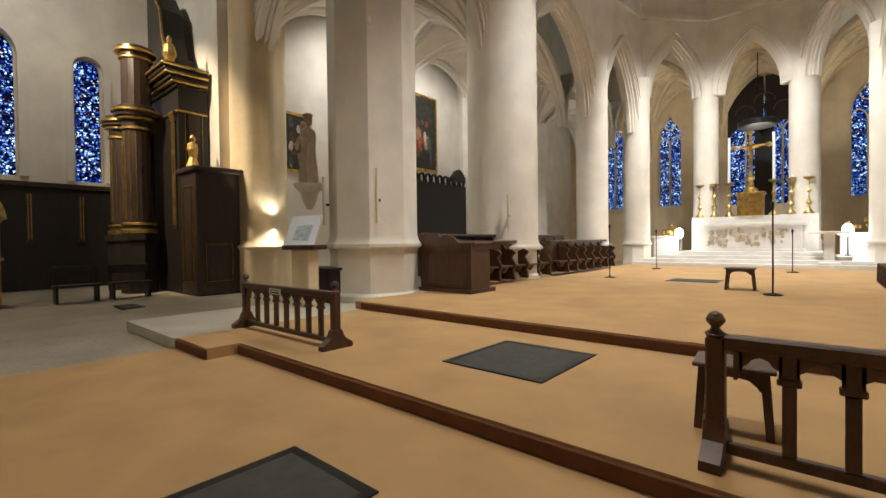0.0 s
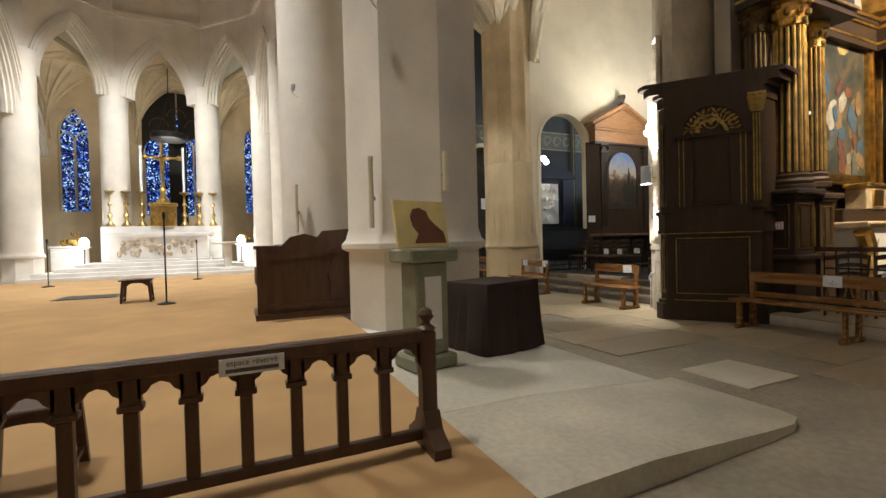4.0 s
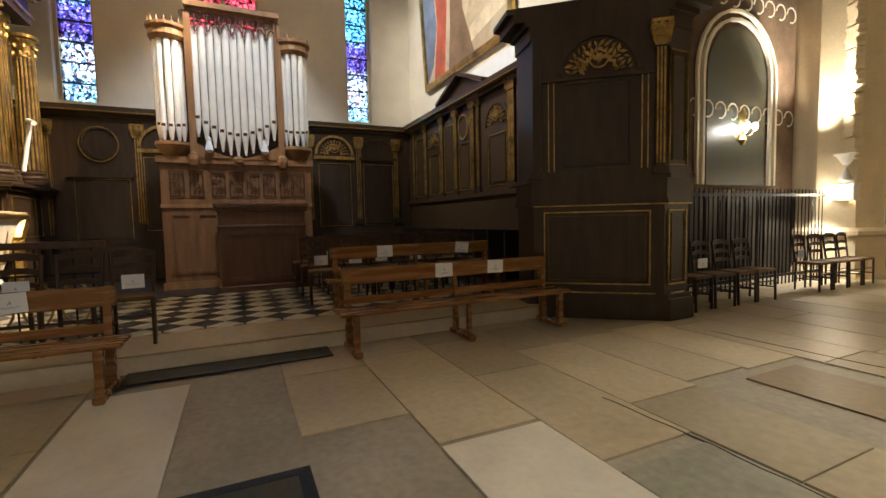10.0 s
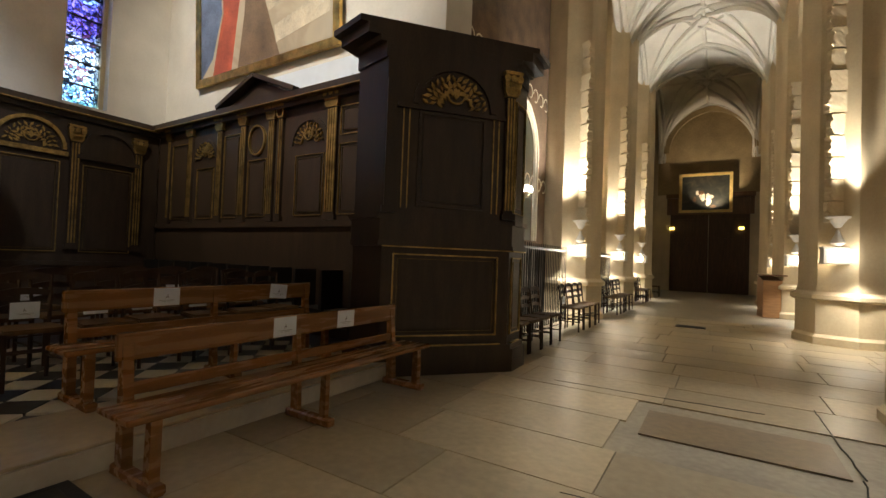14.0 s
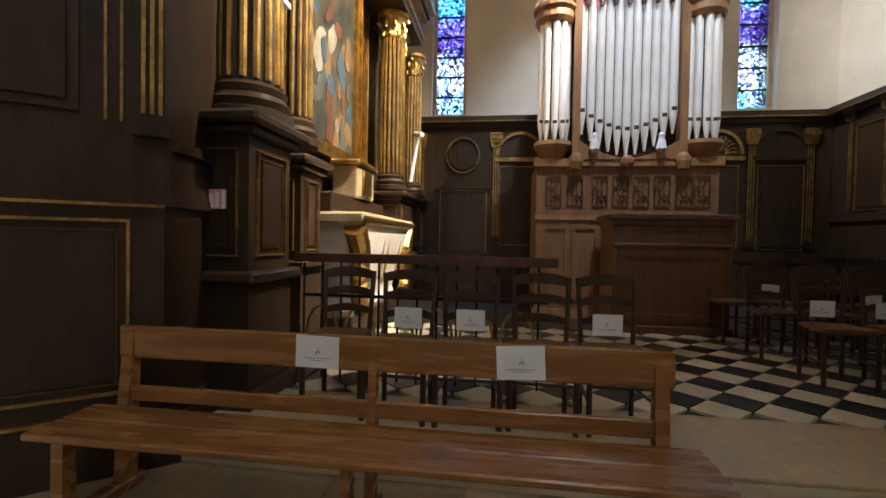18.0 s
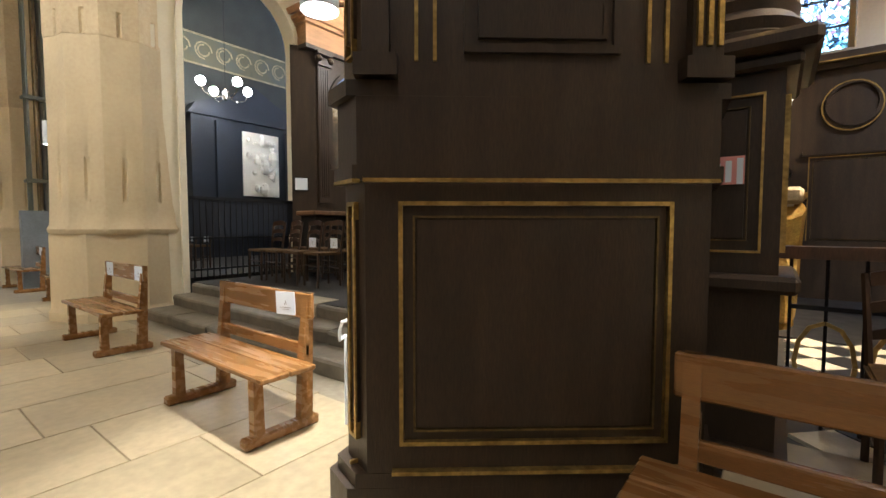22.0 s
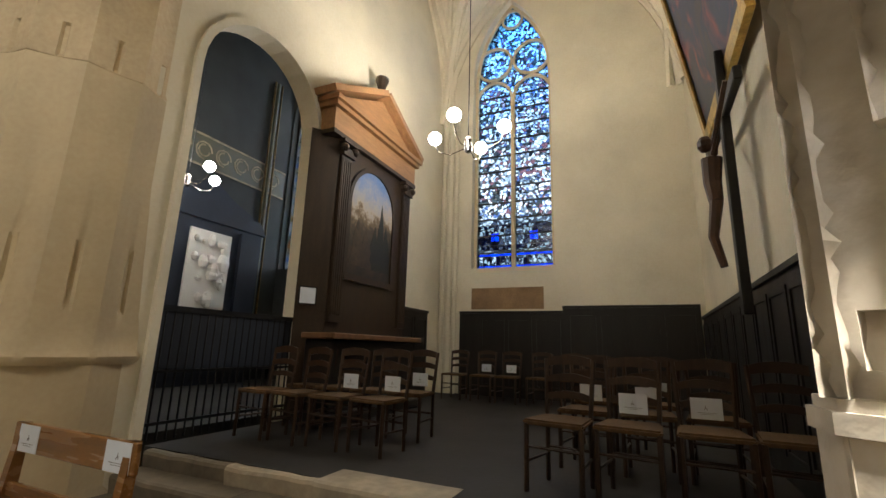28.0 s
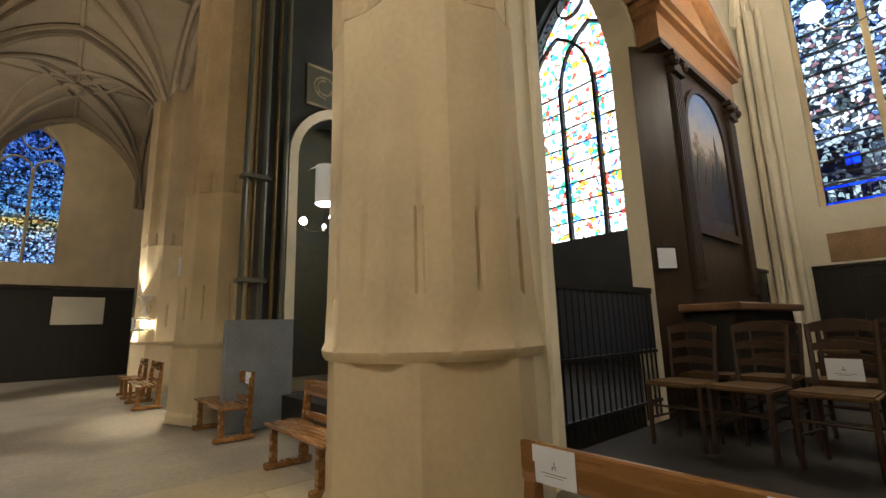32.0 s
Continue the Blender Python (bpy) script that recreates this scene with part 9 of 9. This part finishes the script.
# benches and a lit wooden booth in the north transept
for y in (2.0, 3.2):
    b = thing("dark_bench", "dark wooden bench in the north transept", "bench", "north transept benches")
    bm = bmesh.new()
    box(bm, -15.2, y, 0.42, -14.8, y + 1.0, 0.47, 0.01)
    part("seat", bm, M_BLACKWOOD, b)
    bm = bmesh.new()
    box(bm, -15.25, y, 0.7, -15.2, y + 1.0, 0.95, 0.01)
    part("backrest", bm, M_BLACKWOOD, b)
    for yy in (y + 0.05, y + 0.9):
        bm = bmesh.new()
        box(bm, -15.25, yy, 0, -14.82, yy + 0.05, 0.42)
        part("trestle", bm, M_BLACKWOOD, b)
        bm = bmesh.new()
        box(bm, -15.25, yy, 0.42, -15.2, yy + 0.05, 0.72)
        part("back_post", bm, M_BLACKWOOD, b)
bt = thing("wooden_crib", "lit orange wooden booth with an arched top", "booth", "", pose(-15.6, 0.35, 0))
for name, a in (("base", (-0.4, -0.9, 0, 0.4, 0.75, 0.75)), ("shelf", (-0.45, -0.95, 1.15, 0.45, 0.8, 1.22)), ("side", (-0.4, 0.68, 0.75, 0.4, 0.75, 2.1)), ("rear", (-0.4, -0.9, 0.75, -0.34, 0.68, 2.1)), ("roof", (-0.45, -0.95, 2.1, 0.45, 0.8, 2.16))):
    bm = bmesh.new()
    box(bm, *a, 0.01)
    part(name, bm, M_PINE, bt)
bm = bmesh.new()
band(bm, face((0.4, 0.75), (0.4, -0.9)), rounded(0.0, 1.65, 2.16, 14), 0.12, -0.8, 0.05)
part("arched_top", bm, M_GOLD, bt)
lamp("booth_light", "POINT", pose(-15.35, 0.3, 1.95), 25, WARM, 0.08)
mat_on_floor("floor_grate", -13.2, 2.9, -12.4, 3.3, 0.0, "dark iron grate in the stone floor")
lamp("north_sconce_light", "SPOT", look((-12.72, 6.95, 2.2), (-13.0, 7.0, 6.0)), 120, NEUTRAL, 0.05, 110, 0.5)
lamp("north_sconce_light", "SPOT", look((-12.72, 6.95, 2.1), (-13.0, 7.0, 0.0)), 60, NEUTRAL, 0.05, 110, 0.5)

# ---- western aisle ----
def sconce(x, y, turn, power=60):
    """A pier sconce with one lamp shining up and one down the stone."""
    s = thing("pier_sconce", "bright stone-coloured sconce lighting the pier up and down", "wall lamp", "pier sconces", pose(x, y, 0, 0, 0, turn))
    bm = bmesh.new()
    lathe(bm, [(0.05, 2.25), (0.14, 2.4), (0.2, 2.44), (0.19, 2.46)], 14)
    part("upper_bowl", bm, M_WHITE, s)
    for z in (1.55, 1.83):
        bm = bmesh.new()
        box(bm, -0.28, -0.06, z, 0.28, 0.08, z + 0.05, 0.01)
        part("shelf", bm, M_WHITE, s)
    for u in (-0.24, 0.24):
        bm = bmesh.new()
        box(bm, u - 0.025, -0.05, 1.6, u + 0.025, 0.06, 1.83)
        part("upright", bm, M_WHITE, s)
    bm = bmesh.new()
    box(bm, -0.05, -0.04, 1.62, 0.05, 0.04, 1.82, 0.02)
    part("bulb", bm, M_SCONCELIGHT, s, "lit lamp")
    bm = bmesh.new()
    lathe(bm, [(0.05, 1.9), (0.12, 1.95), (0.05, 2.1), (0.02, 2.2)], 12)
    part("lower_bowl", bm, M_WHITE, s)
    a = radians(turn)
    fx, fy = math.sin(a), -math.cos(a)
    lamp("sconce_uplight", "SPOT", look((x + 0.32 * fx, y + 0.32 * fy, 2.5), (x + 0.85 * fx, y + 0.85 * fy, 7.5)), power * 9.0, NEUTRAL, 0.05, 74, 1.0)
    lamp("sconce_downlight", "SPOT", look((x + 0.5 * fx, y + 0.5 * fy, 1.6), (x + 0.8 * fx, y + 0.8 * fy, 0.0)), power * 1.2, NEUTRAL, 0.05, 120, 0.9)
    lamp("sconce_glow", "POINT", pose(x + 0.3 * fx, y + 0.3 * fy, 1.75), power * 0.05, NEUTRAL, 0.12)


for y in (-10.4, -15.6, -20.8):
    sconce(8.05, y + 0.72, 150, 180)
    sconce(3.25, y + 0.75, 205, 180)

sconce(7.95, 23.6, 200, 45)
drum_lamp(7.98, 13.1, 2.5, 90, -0.1, 60)
drum_lamp(7.98, 19.0, 2.5, 220, -0.1, 60)
bm = bmesh.new()
rect(bm, face((2.9, -28.98), (8.4, -28.98)), 0, 5.85, 5.5, 11.4, 0, 0.01)
setting("trim_west_ochre", bm, M_OCHRE, "ochre brown stone wall above the west door", "wall")
# roughly cut blocks up the sconce piers
rnd = random.Random(77)
for y in (-10.4, -15.6, -20.8):
    for x, t_ in ((8.05, 150), (3.25, 205)):
        yy = y + (0.72 if x > 5 else 0.75)
        a_ = radians(t_)
        fx, fy = math.sin(a_), -math.cos(a_)
        for k in range(11):
            z = 2.35 + 0.42 * k
            w = rnd.uniform(0.11, 0.17)
            cx, cy = x - 0.06 * fx, yy - 0.06 * fy
            bm = bmesh.new()
            chipped(bm, (cx - w * fy, cy + w * fx), (cx + w * fy, cy - w * fx), z, z + 0.39, -0.12, 0.03 + rnd.uniform(0, 0.03), 100 + k, 6, 0.03)
            setting("trim_rough_block", bm, M_STONE, "roughly cut stone block of the pier", "stone")

# painted chapel bay, its fence and its lamp
bm = bmesh.new()
rect(bm, along_y(9.06), -9.8, 0, -4.4, 9, -0.03, 0)
setting("wall_painted_chapel", bm, mat("ochre_wall_painting", (0.15, 0.095, 0.055), 0.8, var=0.35, scale=2.2, bump=0.1), "ochre painted chapel wall with ornament", "wall")
pl = face((9.0, -9.8), (9.0, -4.4))
# added black boards stand in for the unlit chapel behind the fence
dd = thing("chapel_dado", "near-black boards added for the dark behind the fence", "wood panelling")
for k in range(9):
    bm = bmesh.new()
    rect(bm, pl, k * 0.6, 0, k * 0.6 + 0.59, 1.78, 0.0, 0.04)
    hollow(bm, pl, k * 0.6 + 0.06, 0.2, k * 0.6 + 0.53, 1.65, 0.05, 0.04, 0.055)
    part("backing_board", bm, M_BLACKWOOD, dd)
nc = thing("painted_niche", "painted arched niche with banded mouldings", "wall painting")
bm = bmesh.new()
slab(bm, [(1.1, 1.9), *rounded(1.1, 2.9, 4.0), (2.9, 1.9)], pl, 0, 0.02)
part("niche_painting", bm, M_PAINTGREEN, nc)
bm = bmesh.new()
for w0 in (0.0, 0.16):
    band(bm, pl, [(1.0 - w0, 1.9), *rounded(1.0 - w0, 3.0 + w0, 4.0), (3.0 + w0, 1.9)], 0.06, 0, 0.06)
part("niche_moulding", bm, M_PLASTER, nc)
for k in range(14):
    for z in (3.3, 5.4):
        bm = bmesh.new()
        c = 0.3 + k * 0.37
        band(bm, pl, [(c + 0.14 * math.cos(j * math.pi / 5), z + 0.14 * math.sin(j * math.pi / 5)) for j in range(9)], -0.03, 0.02, 0.03)
        part("painted_scroll", bm, M_PLASTER, nc, "pale painted scroll")
bl = thing("bracket_lamp", "bright branched wall lamp with candle bulbs", "wall lamp", "", pose(8.85, -7.75, 2.75))
bm = bmesh.new()
lathe(bm, [(0.03, -0.1), (0.08, 0.0), (0.03, 0.1), (0.06, 0.5), (0.02, 0.6)], 10)
tube(bm, [(0.15, 0, 0), (0, 0, 0.05)], 0.015, 6)
part("stem", bm, M_BRASS, bl)
for k in range(5):
    a = 2 * math.pi * k / 5
    bm = bmesh.new()
    tube(bm, [(0, 0, 0.1), (0.12 * math.cos(a), 0.12 * math.sin(a), 0.06), (0.2 * math.cos(a), 0.2 * math.sin(a), 0.16)], 0.01, 5)
    arm = part("arm", bm, M_BRASS, bl)
    bm = bmesh.new()
    ball(bm, (0.2 * math.cos(a), 0.2 * math.sin(a), 0.23), 0.05, 10, 1.4)
    part("bulb", bm, M_GLOBE, arm, "lit candle bulb", True)
for ya, yb in ((-9.6, -4.3), (-14.9, -11.1)):
    fn = thing("chapel_fence", "black iron fence before a side chapel", "fence", "aisle chapel fences")
    pl = face((8.35, ya), (8.35, yb))
    L = yb - ya
    for z in (0.15, 1.65):
        bm = bmesh.new()
        rect(bm, pl, 0, z, L, z + 0.05, -0.02, 0.02)
        part("rail", bm, M_IRON, fn)
    for k in range(int(L / 0.12)):
        bm = bmesh.new()
        tube(bm, [pl(0.06 + k * 0.12, 0, 0), pl(0.06 + k * 0.12, 0, 1.78)], 0.012, 5, 0.008)
        part("bar", bm, M_IRON, fn)

# west end: doors, ledge, framed picture, exit lights
pl = face((2.9, -28.95), (8.4, -28.95))
dr = thing("door_1", "large dark brown double church door", "door")
dr["kind"] = "structure"
for u0, u1 in ((0.75, 2.74), (2.76, 4.75)):
    bm = bmesh.new()
    rect(bm, pl, u0, 0, u1, 4.6, 0, 0.12)
    leaf = part("leaf", bm, M_BROWNDOOR, dr)
    for z0, z1 in ((0.2, 1.5), (1.7, 3.0), (3.2, 4.4)):
        bm = bmesh.new()
        hollow(bm, pl, u0 + 0.15, z0, u1 - 0.15, z1, 0.08, 0.12, 0.16)
        part("panel_frame", bm, M_BROWNDOOR, leaf)
bm = bmesh.new()
rect(bm, pl, 0.5, 5.6, 5.0, 5.85, 0, 0.25)
rect(bm, pl, 0.55, 4.6, 0.75, 5.6, 0, 0.15)
rect(bm, pl, 4.75, 4.6, 4.95, 5.6, 0, 0.15)
rect(bm, pl, 0.75, 4.6, 4.75, 5.6, 0, 0.06)
part("lintel", bm, M_BROWNWOOD, dr)
picture("aisle_painting", lambda u, d, z: pl(u, d + 0.3, z), 1.75, 4.85, 4.15, 6.85, M_PAINTNIGHT, "dark painting in a bright gilt frame over the door", 0.16, M_BRIGHTGILT)
masses(bpy.data.objects["aisle_painting"], lambda u, d, z: pl(u, d + 0.3, z), 2.3, 4.9, 3.6, 6.0, 0.03, 5, 9, (T_CREAM, T_UMBER, T_CREAM), 1.3)
# spot without a fitting, added to brighten the end wall and picture
lamp("west_wall_fill", "SPOT", look((5.45, -27.4, 4.6), (5.5, -28.6, 6.2)), 560, WARM, 0.1, 80, 0.6)
for u in (1.15, 4.65):
    ex = thing("exit_light", "small glowing yellow exit light", "lamp", "exit lights")
    bm = bmesh.new()
    rect(bm, pl, u - 0.12, 3.7, u + 0.12, 3.84, 0.16, 0.22)
    part("lens", bm, emitter("exit_glow", (1.0, 0.75, 0.15), 6), ex)
bm = bmesh.new()
band(bm, pl, pointed(0.3, 5.2, 8.4, 11.0, 12), -0.3, 0, 0.25)
setting("trim_west_arch", bm, M_OCHRE, "pointed stone wall arch", "arch")
lc = thing("wooden_lectern", "plain orange-brown wooden pulpit desk", "lectern", "", pose(3.75, -15.3, 0, 0, 0, 10))
bm = bmesh.new()
slab(bm, [(-0.3, 0), (0.3, 0), (0.3, 1.1), (-0.3, 1.25)], along_y(0), -0.3, 0.3)
part("body", bm, M_PINE, lc)
bm = bmesh.new()
box(bm, -0.34, -0.34, 1.24, 0.34, 0.34, 1.28, 0.01)
part("top", bm, M_BROWNWOOD, lc)

# ---- paving and tiles ----
rnd = random.Random(17)
floor = bpy.data.objects["floor"]


def paving(x0, x1, y0, y1, blocked):
    y = y0
    while y < y1:
        h = 0.735
        x = x0 + rnd.uniform(-0.6, 0)
        while x < x1:
            w = rnd.uniform(0.8, 2.1)
            a, b = max(x, x0), min(x + w, x1)
            if b - a > 0.15 and not blocked(a, b, y, y + h):
                bm = bmesh.new()
                g, t = 0.0025, rnd.uniform(-0.002, 0.0)
                c = [(a + g, y + g), (b - g, y + g), (b - g, y + h - g), (a + g, y + h - g)]
                lo = [bm.verts.new((px, py, -0.014)) for px, py in c]
                hi = [bm.verts.new((px + 0.004 * sx, py + 0.004 * sy, t)) for (px, py), sx, sy in zip(c, (1, -1, -1, 1), (1, 1, -1, -1))]
                bm.faces.new(hi)
                for i in range(4):
                    bm.faces.new((lo[i], lo[(i + 1) % 4], hi[(i + 1) % 4], hi[i]))
                part("slab", bm, M_SLAB, floor)
            x += w
        y += h


def taken(a, b, c, d):
    if b > 1.6 and a < 4.2 and d > 2.2:
        return True
    return any(b > p and a < q and d > r and c < s for p, q, r, s in PALE)


PALE = ((4.69, 5.85, -0.685, 0.05), (5.7, 7.78, 1.515, 2.235), (4.64, 5.23, 0.79, 1.52), (4.95, 5.77, 3.0, 3.73), (4.37, 5.7, -3.345, -2.64), (4.36, 5.18, -1.4, -0.69))
paving(1.65, 8.38, -12.445, 14.7, taken)
M_SLABYELLOW = mat("yellow_paving_stone", (0.5, 0.4, 0.22), 0.45, var=0.15, scale=3)
M_SLABBROWN = mat("brown_paving_stone", (0.21, 0.15, 0.085), 0.4, var=0.2, scale=2, bump=0.1, fine=16)
M_SLABGREY = mat("blue_grey_paving_stone", (0.25, 0.235, 0.175), 0.4, var=0.2, scale=2, bump=0.1, fine=16)
for (a, b, c, d), material, words in zip(PALE, (M_SLABLIGHT, M_SLABLIGHT, M_SLABYELLOW, M_SLABLIGHT, M_SLABBROWN, M_SLABGREY), ("pale", "pale", "yellow", "pale", "brown", "blue-grey")):
    bm = bmesh.new()
    box(bm, a + 0.004, c + 0.004, -0.014, b - 0.004, d - 0.004, 0.0)
    part("pale_slab" if words == "pale" else "slab", bm, material, floor, words + " stone slab")

# black and white tiles of the transept, laid on the diagonal
ft = bpy.data.objects["floor_transept"]
S = 0.3
for half, material in ((0, M_TILE), (1, M_BLACK)):
    bm = bmesh.new()
    e = S / 2 - 0.004
    c = [(-e, -e), (e, -e), (e, e), (-e, e)]
    lo = [bm.verts.new((x, y, 0.145)) for x, y in c]
    hi = [bm.verts.new((x * 0.98, y * 0.98, 0.17)) for x, y in c]
    bm.faces.new(hi)
    for i in range(4):
        bm.faces.new((lo[i], lo[(i + 1) % 4], hi[(i + 1) % 4], hi[i]))
    me = finish("tile", bm, material)
    for i in range(44):
        for j in range(-12, 18):
            x, y = 9.3 + i * S * 0.7071, (2 * j + i % 2) * S * 0.7071
            if i % 2 == half and x < 12.0 and -2.75 < y < 4.4:
                share("tile", me, ft, pose(x, y, 0, 0, 0, 45))
bm = bmesh.new()
box(bm, 12.0, -3.4, 0.15, 15.3, 5.4, 0.168)
setting("floor_transept_rear", bm, M_BLACK, "dark marble floor at the back of the transept", "floor")
bm = bmesh.new()
box(bm, 8.34, -3.4, 0.15, 9.16, 4.7, 0.172, 0.006)
setting("step_transept", bm, M_SLAB, "worn stone edge of the transept platform", "step")
bm = bmesh.new()
box(bm, 8.325, -3.3, 0.0, 8.358, 4.7, 0.148)
setting("trim_step_riser", bm, M_SLABLIGHT, "pale stone riser of the transept step", "step")

# cracks along old joints of the paving
for k, pts in enumerate((((6.76, -3.81), (5.8, -3.85), (4.76, -3.92)), ((5.95, -1.33), (5.12, -1.37), (4.32, -1.37), (3.6, -1.42)), ((4.31, -2.68), (4.36, -2.3), (4.35, -1.97), (3.67, -1.94)), ((4.3, -2.7), (4.32, -4.4)))):
    bm = bmesh.new()
    r = random.Random(k)
    line = []
    for (xa, ya), (xb, yb) in zip(pts, pts[1:]):
        m = max(2, int(math.hypot(xb - xa, yb - ya) / 0.12))
        line += [(xa + (xb - xa) * i / m + r.uniform(-0.008, 0.008), ya + (yb - ya) * i / m + r.uniform(-0.008, 0.008)) for i in range(m)]
    tube(bm, [(x, y, -0.002) for x, y in [*line, pts[-1]]], 0.006, 5)
    setting("trim_floor_crack", bm, M_MAT, "dark crack in the stone paving", "crack")
